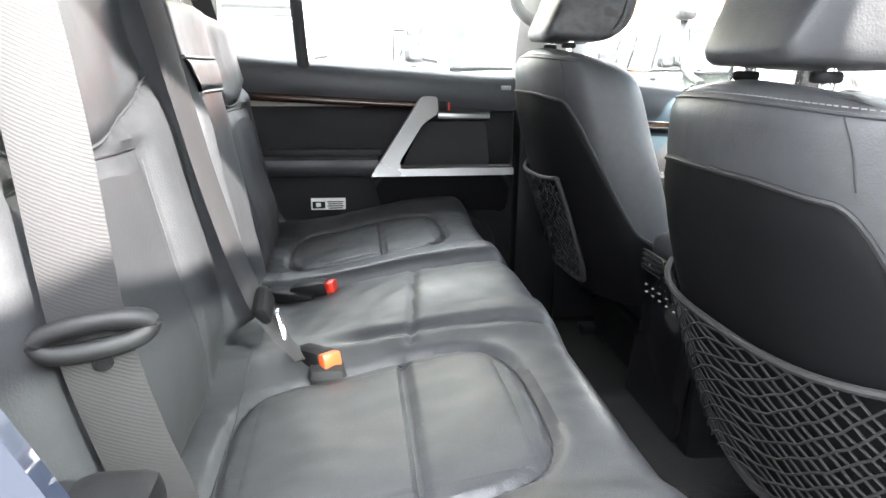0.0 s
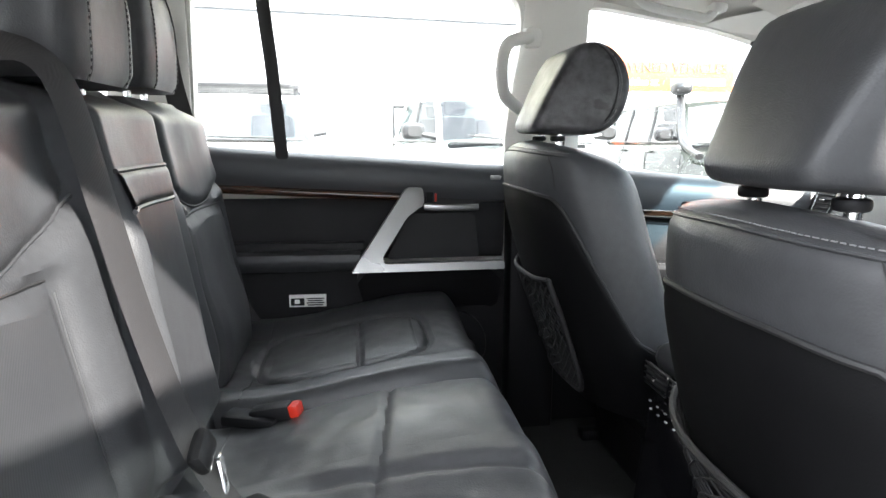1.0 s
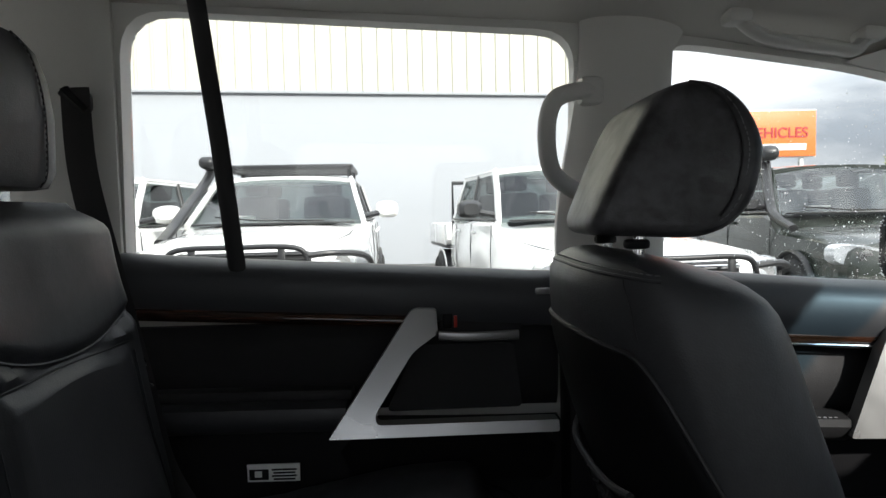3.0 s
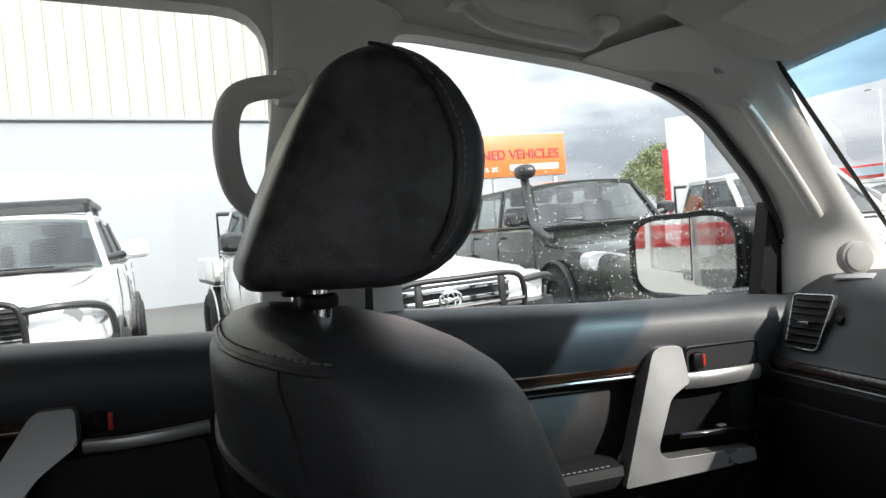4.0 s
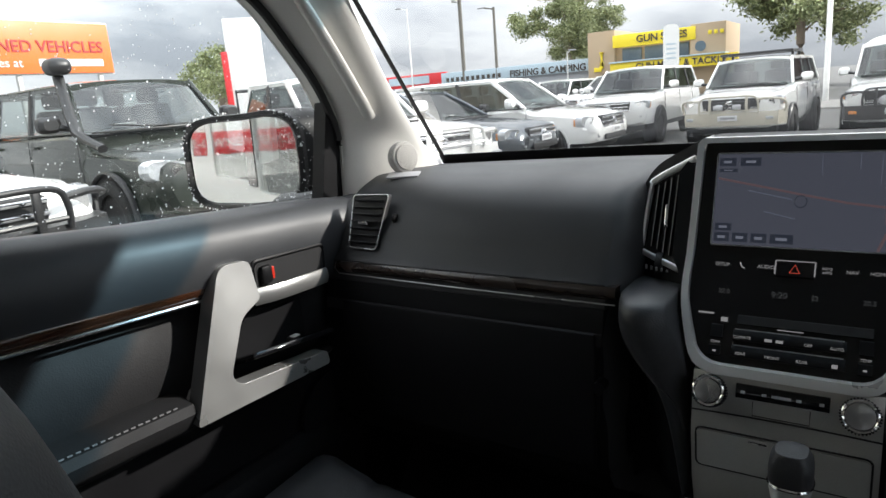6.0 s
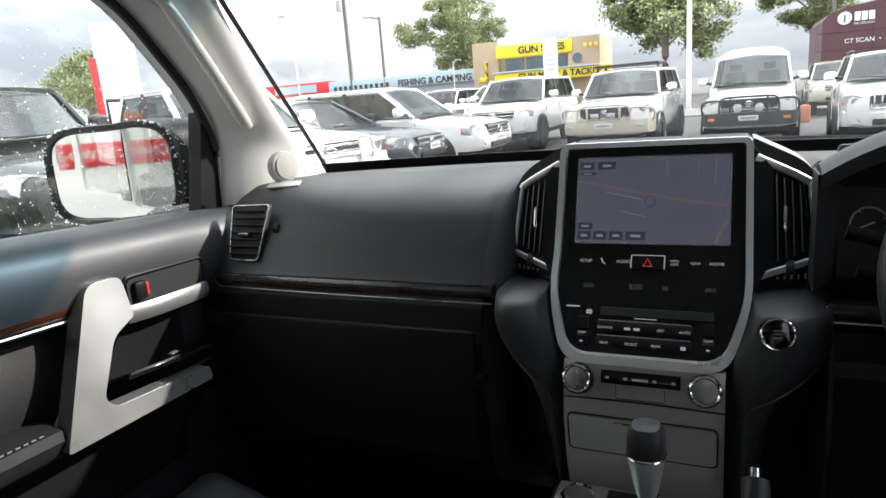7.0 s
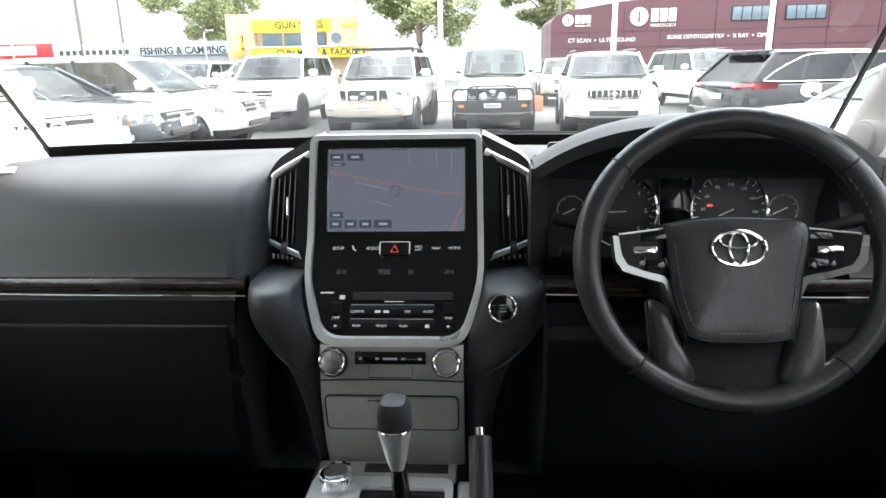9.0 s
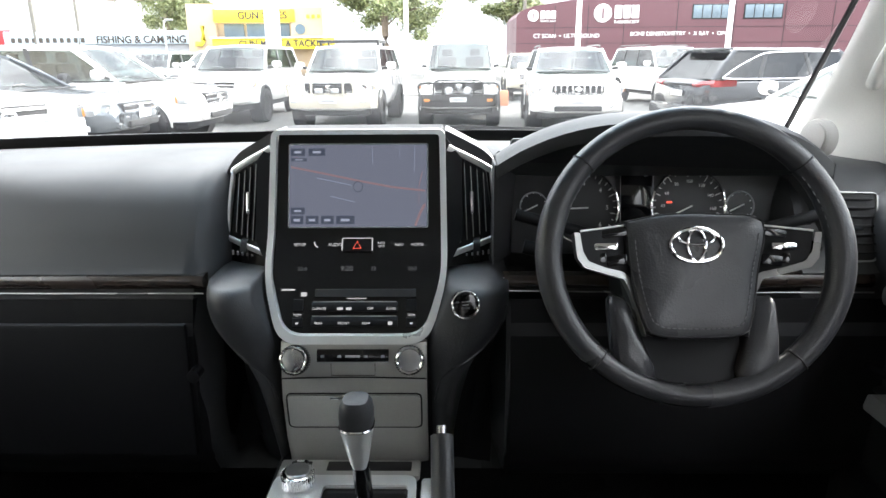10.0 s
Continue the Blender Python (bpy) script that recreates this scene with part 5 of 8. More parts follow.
def centre_stack():
    c = thing("centre_stack", "black centre console tower with silver surround, screen and vents", "centre console", at=(0.004, 0, 0))
    S = lambda a, b, dd: on_stack(a, b, dd)
    # side cheeks in leather that swell outwards
    for s in (-1, 1):
        def cheek(u, v):
            z = lerp(1.260, 0.985, v)
            wide = glide([(0.985, 0.132), (1.06, 0.140), (1.11, 0.150), (1.15, 0.166), (1.18, 0.190), (1.22, 0.206), (1.264, 0.207)], z) + 0.006 * s
            inner = glide([(0.985, 0.099), (1.16, 0.102), (1.19, 0.108), (1.22, 0.119), (1.24, 0.126), (1.264, 0.130)], z) + (0.004 if s < 0 else 0.0)
            x = lerp(inner, wide, u)
            y = glide([(0.985, 0.878), (1.05, 0.864), (1.10, 0.856), (1.16, 0.846), (1.20, 0.838), (1.235, 0.834), (1.250, 0.838), (1.259, 0.848), (1.264, 0.866)], z)
            return (s * x, y + 0.020 * (1 - u) ** 3 + 0.040 * u ** 5 - 0.008 * math.sin(math.pi * u) ** 0.7, z)
        part("knee_pad", sheet(cheek, 18, 40, (0, 0.12, 0)), LEATHER, c, "leather knee pad", smooth=60)
        part("stack_flank", sheet(lambda u, v: (s * lerp(0.10, along([(0.96, 0.185), (1.15, 0.195), (1.262, 0.205)], lerp(1.258, 0.965, v)), u), on_stack(0, lerp(1.258, 0.965, v))[1] + 0.016 + 0.10 * u ** 2.2, lerp(1.258, 0.965, v)), 10, 14, (0, 0.09, 0)), PLASTIC, c, "black side panel")
        part("pad_piping", tube(smoothed([cheek(u, v) for u, v in ((0.95, 0.10), (0.94, 0.22), (0.88, 0.32), (0.72, 0.38), (0.5, 0.42), (0.3, 0.50), (0.22, 0.62))], 5), 0.0018, 6), STEERHIDE, c)
    core = loft([[(-w, y, z) for w, y in ((wd, on_stack(0, z)[1] + 0.004), (-wd, on_stack(0, z)[1] + 0.004), (-wd, 1.10), (wd, 1.10))] for z, wd in ((0.96, 0.098), (1.16, 0.099), (1.19, 0.106), (1.26, 0.128), (1.30, 0.150), (1.41, 0.150), (1.438, 0.128), (1.449, 0.12))])
    part("core", core, PLASTIC, c)
    outer = rounded([(-0.126, 1.453), (0.126, 1.453), (0.129, 1.255), (0.103, 1.178), (-0.103, 1.178), (-0.129, 1.255)], [0.012, 0.012, 0.03, 0.03, 0.03, 0.03])
    inner = rounded([(-0.1175, 1.446), (0.1175, 1.446), (0.1205, 1.257), (0.096, 1.1885), (-0.096, 1.1885), (-0.1205, 1.257)], [0.006, 0.006, 0.026, 0.026, 0.026, 0.026])
    def dense(lp):
        out = []
        for i, p in enumerate(lp):
            q = lp[(i + 1) % len(lp)]
            n = max(1, int(math.dist(p, q) / 0.02))
            out += [(lerp(p[0], q[0], k / n), lerp(p[1], q[1], k / n)) for k in range(n)]
        return out
    part("silver_surround", slab(dense(outer), [dense(inner)], lambda a, b, dd: on_stack(a, b, dd + 0.002), 0.012), SILVER, c, "satin silver surround")
    part("fascia", sheet(lambda u, v: on_stack(lerp(-1, 1, u) * along([(1.185, 0.094), (1.257, 0.119), (1.45, 0.116)], lerp(1.1885, 1.446, v)), lerp(1.1885, 1.446, v), 0.005), 8, 30), GLOSSY, c, "gloss black fascia")
    scr = part("screen", sheet(lambda u, v: on_stack(lerp(-0.0995, 0.0995, u), lerp(1.319, 1.431, v), 0.0075), 8, 8), SCREEN, c, "lit map display")
    part("screen_edge", tube([on_stack(a, b, 0.0065) for a, b in dense(rounded([(-0.1005, 1.318), (0.1005, 1.318), (0.1005, 1.432), (-0.1005, 1.432)], 0.003))], 0.0011, 5, True), GREY, scr)
    def bar(x, z, w, h, m, off=0.0090):
        part("map_mark", sheet(lambda u, v: on_stack(x + (u - 0.5) * w, z + (v - 0.5) * h, off), 1, 1, (0, 0.0008, 0)), m, scr, smooth=0)
    for x, z, w, h in ((-0.0875, 1.4215, 0.020, 0.010), (-0.060, 1.4215, 0.024, 0.010), (-0.086, 1.411, 0.022, 0.004), (-0.087, 1.341, 0.020, 0.009), (-0.088, 1.3285, 0.018, 0.011), (-0.066, 1.3285, 0.018, 0.011), (-0.044, 1.3285, 0.018, 0.011), (-0.018, 1.3285, 0.026, 0.011)):
        bar(x, z, w, h, MAPDARK)
        bar(x, z, w * 0.5, h * 0.3, MAPTEXT, 0.0098)
    def road(pts, w, m):
        ps = [on_stack(a, b, 0.0086) for a, b in pts]
        part("map_road", tube(ps, w, 6, flat=(0.0004, w), up=(0, 0, 1)), m, scr)
    road([(-0.097, 1.401), (-0.05, 1.392), (0.0, 1.382), (0.05, 1.373), (0.097, 1.368)], 0.0016, MAPROAD)
    road([(-0.06, 1.386), (-0.01, 1.376)], 0.0008, MAPMINOR)
    road([(-0.04, 1.361), (-0.005, 1.353)], 0.0007, MAPMINOR)
    road([(0.083, 1.320), (0.09, 1.338), (0.097, 1.350)], 0.0030, MAPROAD)
    road([(0.088, 1.350), (0.088, 1.375), (0.093, 1.394)], 0.0010, MAPROAD)
    road([(0.02, 1.43), (0.021, 1.405)], 0.0006, MAPMINOR)
    road([(0.06, 1.43), (0.06, 1.412)], 0.0006, MAPMINOR)
    road([(0.082, 1.43), (0.081, 1.395)], 0.0006, MAPMINOR)
    part("position_mark", tube([on_stack(0.0 + 0.007 * math.cos(k * 0.524), 1.374 + 0.007 * math.sin(k * 0.524), 0.0095) for k in range(12)], 0.0006, 5, True), MAPDARK, scr)
    # keys under the screen
    tilt = math.degrees(math.atan2(0.037, 0.055))
    def word(txt, x, z, size, m=KEYTEXT, off=0.0065):
        p = on_stack(x, z, off)
        lettering("key_text", txt, size, Matrix.Translation(p) @ pose(0, 0, 0, 90 - tilt, 0, 0), m, c, 0.0002)
    for txt, x in (("SETUP", -0.083), ("AUDIO", -0.032), ("NAV", 0.060), ("HOME", 0.086)):
        word(txt, x, 1.2955, 0.0062)
    word("INFO\nAPPS", 0.034, 1.2955, 0.0048)
    part("phone_mark", tube([on_stack(-0.062, 1.299, 0.0065), on_stack(-0.0605, 1.2945, 0.0065), on_stack(-0.0565, 1.2925, 0.0065)], 0.0009, 6), KEYTEXT, c)
    hz = part("hazard_key", sheet(lambda u, v: on_stack(lerp(-0.0215, 0.0215, u), lerp(1.2875, 1.3045, v), 0.0085), 2, 2, (0, 0.006, 0)), GLOSSY, c, "gloss black hazard key")
    part("hazard_mark", tube([on_stack(a, b, 0.0092) for a, b in ((-0.0055, 1.2915), (0.0055, 1.2915), (0.0, 1.3005))], 0.0008, 5, True), REDTEXT, hz, "red triangle outline")
    for e in (-0.0215, 0.0215):
        part("key_edge", tube([on_stack(e, 1.289, 0.009), on_stack(e, 1.304, 0.009)], 0.0009, 5), KEYTEXT, hz)
    part("key_edge", tube([on_stack(-0.0215, 1.3042, 0.009), on_stack(0.0215, 1.3042, 0.009)], 0.0007, 5), KEYTEXT, hz)
    word("9:20", -0.014, 1.266, 0.0105, DIMTEXT)
    word("22.0", -0.077, 1.266, 0.008, DIMTEXT)
    word("20.5", 0.079, 1.266, 0.008, DIMTEXT)
    word("22", 0.024, 1.266, 0.008, DIMTEXT)
    # disc slot and climate rows
    part("disc_slot", sheet(lambda u, v: on_stack(lerp(-0.057, 0.085, u), lerp(1.232, 1.241, v), 0.007), 2, 1, (0, 0.002, 0)), DARKHOLE, c, "black disc slot")
    part("slot_mark", sheet(lambda u, v: on_stack(lerp(-0.104, -0.085, u), lerp(1.2395, 1.2415, v), 0.0068), 1, 1), KEYTEXT, c)
    part("slot_mark", sheet(lambda u, v: on_stack(lerp(-0.076, -0.068, u), lerp(1.2325, 1.2375, v), 0.0068), 1, 1), KEYTEXT, c)
    part("slot_mark", sheet(lambda u, v: on_stack(lerp(-0.012, 0.016, u), lerp(1.2295, 1.2305, v), 0.0068), 1, 1), KEYTEXT, c)
    for z in (1.2195, 1.2025):
        part("climate_keys", sheet(lambda u, v: on_stack(lerp(-0.060, 0.060, u), z + lerp(-0.006, 0.006, v), 0.0095 - 0.004 * (2 * v - 1) ** 4), 4, 6, (0, 0.006, 0)), PLASTIC, c, "row of black climate keys")
        part("key_ridge", tube([on_stack(-0.058, z + 0.0075, 0.009), on_stack(0.058, z + 0.0075, 0.009)], 0.0007, 5), BRUSHED, c)
    for txt, x, z in (("CLIMATE", -0.049, 1.219), ("OFF", 0.022, 1.219), ("AUTO", 0.051, 1.219), ("REAR", -0.049, 1.202), ("FRONT", -0.014, 1.202), ("REAR", 0.017, 1.202)):
        word(txt, x, z, 0.0050, KEYTEXT, 0.0105)
    for x in (-0.020, -0.008):
        part("key_mark", sheet(lambda u, v: on_stack(x + (u - 0.5) * 0.008, 1.219 + (v - 0.5) * 0.003, 0.0103), 1, 1), KEYTEXT, c)
    part("key_mark", sheet(lambda u, v: on_stack(0.050 + (u - 0.5) * 0.006, 1.202 + (v - 0.5) * 0.004, 0.0103), 1, 1), KEYTEXT, c)
    for x in (-0.079, 0.079):
        word("TEMP", x, 1.2115, 0.0048, KEYTEXT, 0.0105)
        part("temp_key", sheet(lambda u, v: on_stack(x + (u - 0.5) * 0.014, lerp(1.216, 1.229, v), 0.0085), 2, 2, (0, 0.004, 0)), PLASTIC, c)
        part("temp_key", sheet(lambda u, v: on_stack(x + (u - 0.5) * 0.014, lerp(1.197, 1.207, v), 0.0085), 2, 2, (0, 0.004, 0)), PLASTIC, c)
        part("temp_mark", sheet(lambda u, v: on_stack(x + (u - 0.5) * 0.004, 1.2015 + (v - 0.5) * 0.002, 0.009), 1, 1), KEYTEXT, c)
    # brushed lower panel
    part("lower_panel", sheet(lambda u, v: on_stack(lerp(-0.100, 0.100, u), lerp(0.985, 1.178, v), 0.004 + 0.006 * (1 - abs(2 * u - 1) ** 8)), 20, 24, (0, 0.03, 0)), BRUSHED, c, "grey-brown brushed metal panel")
    part("panel_line", tube([on_stack(lerp(-0.1, 0.1, k / 10), 1.1335 - 0.002 * abs(k / 5 - 1) ** 2, 0.011) for k in range(11)], 0.0011, 5), DARKHOLE, c)
    part("key_strip", sheet(lambda u, v: on_stack(lerp(-0.049, 0.049, u), lerp(1.156, 1.171, v), 0.013), 4, 3, (0, 0.006, 0)), GLOSSY, c, "gloss black mode key strip")
    for x in (-0.041, -0.018, 0.0, 0.018, 0.041):
        part("strip_mark", sheet(lambda u, v: on_stack(x + (u - 0.5) * (0.02 if x == 0 else 0.005), 1.1635 + (v - 0.5) * 0.003, 0.0136), 1, 1), GREY, c)
    part("socket_lid", tube([on_stack(a, b, 0.0105) for a, b in ((-0.030, 1.1525), (-0.030, 1.136), (0.030, 1.136), (0.030, 1.1525))], 0.0006, 5), DARKHOLE, c)
    dr = part("drawer", slab(dense(rounded([(-0.091, 1.058), (0.091, 1.058), (0.091, 1.108), (-0.091, 1.108)], 0.007)), [], lambda a, b, dd: on_stack(a, b, 0.009 + dd), 0.004), BRUSHED, c, "brushed metal tray lid")
    part("drawer_gap", tube([on_stack(a, b, 0.0105) for a, b in dense(rounded([(-0.093, 1.056), (0.093, 1.056), (0.093, 1.110), (-0.093, 1.110)], 0.008))], 0.0012, 5, True), DARKHOLE, dr)
    part("drawer_tab", rbox(0.02, 0.003, 0.0025, 0.0005, at=on_stack(-0.022, 1.105, 0.0145)), CHROME, dr)
    for s in (-1, 1):
        p = Vector(on_stack(s * 0.078, 1.160, 0.016))
        ax = pose(0, 0, 0, 90 - 24)
        k = part("knob", join(cyl(0.0185, 0.018, 36, m=Matrix.Translation(p) @ ax, bevel=0.002)), PLASTIC, c, "ridged rotary knob")
        out = bmesh.new()
        for q in range(36):
            t = 2 * math.pi * q / 36
            out = join(out, rbox(0.0022, 0.0018, 0.016, 0.0004, seg=1, m=Matrix.Translation(p) @ ax @ Matrix.Rotation(t, 4, "Z") @ Matrix.Translation((0.0192, 0, 0))))
        part("grip_ring", out, PLASTIC, k)["kind"] = "stuff"
        part("knob_ring", tube([Matrix.Translation(p) @ ax @ Vector((0.0168 * math.cos(q * 0.2244), 0.0168 * math.sin(q * 0.2244), 0.0095)) for q in range(28)], 0.0020, 6, True), CHROME, k, "chrome ring")
        part("knob_cap", cyl(0.0145, 0.003, 32, m=Matrix.Translation(p) @ ax @ Matrix.Translation((0, 0, 0.0095)), bevel=0.0008), SPUN, k, "spun metal cap")
    # tall vents beside the screen
    for s in (-1, 1):
        def V(a, b, dd):
            a, b = a + 0.009 * (a - 0.130) / 0.055, b - 0.010 * max(0.0, b - 1.28) / 0.15
            return vent_at(a, b, dd)
        vent_at = lambda a, b, dd: (s * a, 0.985 - 0.10 * (a - 0.128) / 0.055 * -0.25 + (b - 1.37) * 0.36 - dd, b)
        q = [(0.134, 1.428), (0.178, 1.398), (0.188, 1.298), (0.136, 1.282)]
        v = part("air_vent", slab(rounded(q, 0.006), [], V, 0.006), DARKHOLE, c, "tall centre air vent")
        for k in range(5):
            a = 0.142 + 0.0082 * k
            zt, zb = 1.423 - 0.0056 * k, 1.288 + 0.003 * k
            part("slat", tube([V(a, zt - 0.004, 0.006), V(a, (zt + zb) / 2, 0.006), V(a + 0.0035, zb + 0.004, 0.006)], 0.001, 6, flat=(0.0011, 0.006), up=(0, 0, 1)), PLASTIC, v)
            part("slat_edge", tube([V(a, zt - 0.006, 0.0125), V(a + 0.0035, zb + 0.006, 0.0125)], 0.0008, 5), BRUSHED, v)
        part("tab", rbox(0.005, 0.006, 0.034, 0.0015, at=V(0.160, 1.352, 0.016), m=pose(0, 0, 0, -18)), CHROME, v, "chrome vent tab")
        part("vent_frame", tube([V(a, b, 0.010) for a, b in smoothed2([(0.130, 1.436), (0.180, 1.4015), (0.1855, 1.385), (0.191, 1.304), (0.186, 1.294), (0.134, 1.278)])], 0.003, 8, flat=(0.0028, 0.005)), SILVER, v, "satin silver vent frame")
        part("housing", slab(rounded([(0.126, 1.462), (0.182, 1.424), (0.200, 1.39), (0.212, 1.262), (0.128, 1.258)], [0.004, 0.02, 0.02, 0.012, 0.004]), [rounded([(0.133, 1.430), (0.179, 1.400), (0.190, 1.296), (0.135, 1.279)], 0.006)], V, 0.004), PLASTIC, v, "black vent housing")
        part("housing_side", slab(rounded([(0.126, 1.462), (0.182, 1.424), (0.200, 1.39), (0.212, 1.262), (0.128, 1.258)], [0.004, 0.02, 0.02, 0.012, 0.004]), [], lambda a, b, dd: V(a, b, -dd - 0.002), 0.07), SHOULDER, v, "grey satin vent shoulder")
        th = part("thumbwheel", cyl(0.020, 0.010, 24, at=V(0.166, 1.2765, -0.004), m=pose(0, 0, 0, 0, 90, 0)), RUBBER, v)
        for k in range(5):
            part("wheel_mark", rbox(0.0025, 0.002, 0.003 + 0.001 * k, 0, at=V(0.153 + 0.007 * k, 1.2765, 0.017)), GREY, th)
    # start button in the driver's side pad
    p, ax = Vector((0.151, 0.829, 1.246)), pose(0, 0, 0, 76, 0, 10)
    st = part("start_button", cyl(0.0175, 0.02, 36, m=Matrix.Translation(p) @ ax, bevel=0.002), GLOSSY, c, "round start button")
    part("button_ring", tube([Matrix.Translation(p) @ ax @ Vector((0.0172 * math.cos(q * 0.2), 0.0172 * math.sin(q * 0.2), 0.011)) for q in range(31)], 0.0016, 7, True), CHROME, st, "chrome ring")
    for k in range(3):
        part("button_text", rbox(0.009 - 0.002 * (k == 1), 0.0015, 0.0005, 0, m=Matrix.Translation(p) @ ax @ Matrix.Translation((0, 0.004 - 0.004 * k, 0.0105))), GREY, st)


def smoothed2(pts):
    return [(p.x, p.y) for p in smoothed([(a, b, 0) for a, b in pts], 4)]


SCREEN = glow("lit_display", (0.25, 0.27, 0.36), 0.08)
MAPDARK = glow("map_key", (0.05, 0.06, 0.09), 0.144)
MAPTEXT = glow("map_text", (0.25, 0.27, 0.34), 0.192)
MAPROAD = glow("map_road_red", (0.36, 0.24, 0.27), 0.095)
MAPMINOR = glow("map_road_grey", (0.17, 0.19, 0.26), 0.180)
KEYTEXT = glow("key_legend", (0.55, 0.55, 0.56), 0.144)
DIMTEXT = glow("dim_readout", (0.10, 0.105, 0.11), 0.144)
REDTEXT = glow("red_legend", (0.9, 0.12, 0.08), 0.168)
SHOULDER = mat("grey_satin_plastic", (0.25, 0.25, 0.255), 0.36, 0.25, 600, 0.08, 0.06, 6.0, dist=0.0004)
SPUN = mat("spun_metal", (0.40, 0.40, 0.40), 0.28, 0.95, 400, 0.0, 0.04, 6.0)


def spin(m):
    """Turned rings that draw the gloss out into a fan."""
    nt = m.node_tree
    b = nt.nodes["Principled BSDF"]
    tg = nt.nodes.new("ShaderNodeTangent")
    tg.direction_type, tg.axis = "RADIAL", "Y"
    nt.links.new(tg.outputs["Tangent"], b.inputs["Tangent"])
    b.inputs["Anisotropic"].default_value = 0.9


spin(SPUN)
centre_stack()


def console():
    c = thing("floor_console", "black floor console with gear gate and armrest box", "centre console")
    part("body", loft([[(s * w, y, z) for s, z in ((-1, 0.70), (-1, zt - 0.012), (-0.93, zt), (0.93, zt), (1, zt - 0.012), (1, 0.70))] for y, w, zt in ((0.93, 0.118, 0.99), (0.80, 0.118, 0.985), (0.62, 0.122, 0.985), (0.50, 0.128, 0.985), (0.36, 0.135, 1.0))]), PLASTIC, c)
    part("gate_plate", slab(rounded([(-0.104, 0.64), (0.094, 0.64), (0.090, 0.812), (-0.104, 0.812)], 0.016), [rounded([(-0.034, 0.646), (0.082, 0.646), (0.080, 0.790), (-0.034, 0.790)], 0.008)], lambda a, b, d: (a, b, 0.992 + d), 0.009), SILVER, c, "satin silver gear surround")
    part("upper_tray", rbox(0.20, 0.040, 0.010, 0.004, at=(-0.006, 0.834, 0.993)), BRUSHED, c, "grey console end panel")
    part("recess", rbox(0.030, 0.022, 0.004, 0.002, at=(-0.075, 0.836, 0.997)), DARKHOLE, c)
    part("recess", rbox(0.120, 0.022, 0.004, 0.002, at=(0.022, 0.836, 0.997)), DARKHOLE, c)
    part("gate", rbox(0.19, 0.17, 0.008, 0.002, at=(-0.006, 0.728, 0.992)), GLOSSY, c, "gloss black gear gate")
    for y in (0.745, 0.715, 0.685):
        part("gate_line", rbox(0.11, 0.004, 0.002, 0.0005, at=(0.022, y + 0.045, 0.997)), BRUSHED, c)
    part("switch", rbox(0.020, 0.014, 0.008, 0.003, at=(-0.075, 0.836, 1.001)), PLASTIC, c)
    part("switch_mark", rbox(0.010, 0.003, 0.001, 0, at=(-0.075, 0.836, 1.0065)), WHITE, c)
    dial = part("mode_dial", cyl(0.021, 0.020, 36, at=(-0.068, 0.790, 1.012), bevel=0.003), CHROME, c, "ridged chrome mode dial")
    rid = bmesh.new()
    for q in range(28):
        t = 2 * math.pi * q / 28
        rid = join(rid, rbox(0.003, 0.003, 0.018, 0.0006, seg=1, m=Matrix.Translation((-0.068, 0.790, 1.012)) @ Matrix.Rotation(t, 4, "Z") @ Matrix.Translation((0.0212, 0, 0))))
    part("grip_ring", rid, CHROME, dial)["kind"] = "stuff"
    part("dial_cap", cyl(0.016, 0.004, 30, at=(-0.068, 0.790, 1.0235), bevel=0.001), SPUN, dial)
    part("side_key", rbox(0.020, 0.05, 0.012, 0.005, at=(0.106, 0.79, 0.990)), SILVER, c)
    part("armrest_lid", rbox(0.24, 0.30, 0.06, 0.028, at=(0, 0.325, 1.095), seg=3), LEATHER, c, "padded leather armrest lid")
    part("armrest_box", rbox(0.225, 0.29, 0.36, 0.02, at=(0, 0.325, 0.89)), PLASTIC, c)
    r = part("rear_face", rbox(0.225, 0.016, 0.33, 0.012, at=(0.0, 0.172, 0.93), m=pose(0, 0, 0, -6)), GLOSSY, c, "gloss dark rear console face")
    for k in range(2):
        v = part("rear_vent", rbox(0.088, 0.01, 0.036, 0.006, at=(-0.050 + 0.098 * k, 0.160, 1.073)), DARKHOLE, r, "rear air vent")
        for q in range(3):
            part("slat", rbox(0.080, 0.008, 0.002, 0.0005, at=(-0.050 + 0.098 * k, 0.154, 1.062 + 0.011 * q)), PLASTIC, v)
        part("tab", rbox(0.014, 0.006, 0.006, 0.001, at=(-0.050 + 0.098 * k, 0.150, 1.072)), CHROME, v)
        part("vent_rim", tube([(-0.050 + 0.098 * k + a, 0.154, 1.073 + b) for a, b in rounded([(-0.045, -0.019), (0.045, -0.019), (0.045, 0.019), (-0.045, 0.019)], 0.006)], 0.0018, 6, True), PLASTIC, v)
    rng = random.Random(2)
    for row in range(2):
        for k in range(6):
            part("key_mark", rbox(0.004 + 0.003 * rng.random(), 0.003, 0.0022, 0, at=(-0.078 + 0.030 * k, 0.160 + row * 0.002, 1.020 - 0.016 * row)), WHITE if rng.random() < 0.6 else GREY, r)
    part("key_mark", rbox(0.009, 0.003, 0.009, 0.002, at=(-0.06, 0.176, 0.86)), CHROME, r)
    g = thing("gear_lever", "dark leather and satin grip automatic gear lever", "gear lever")
    o = Vector((0.030, 0.705, 1.0))
    shaft = [(o.x, o.y + 0.035, 0.985), (o.x, o.y + 0.005, 1.095)]
    part("shaft", tube(shaft, 0.011, 12), GLOSSY, g)
    gr = []
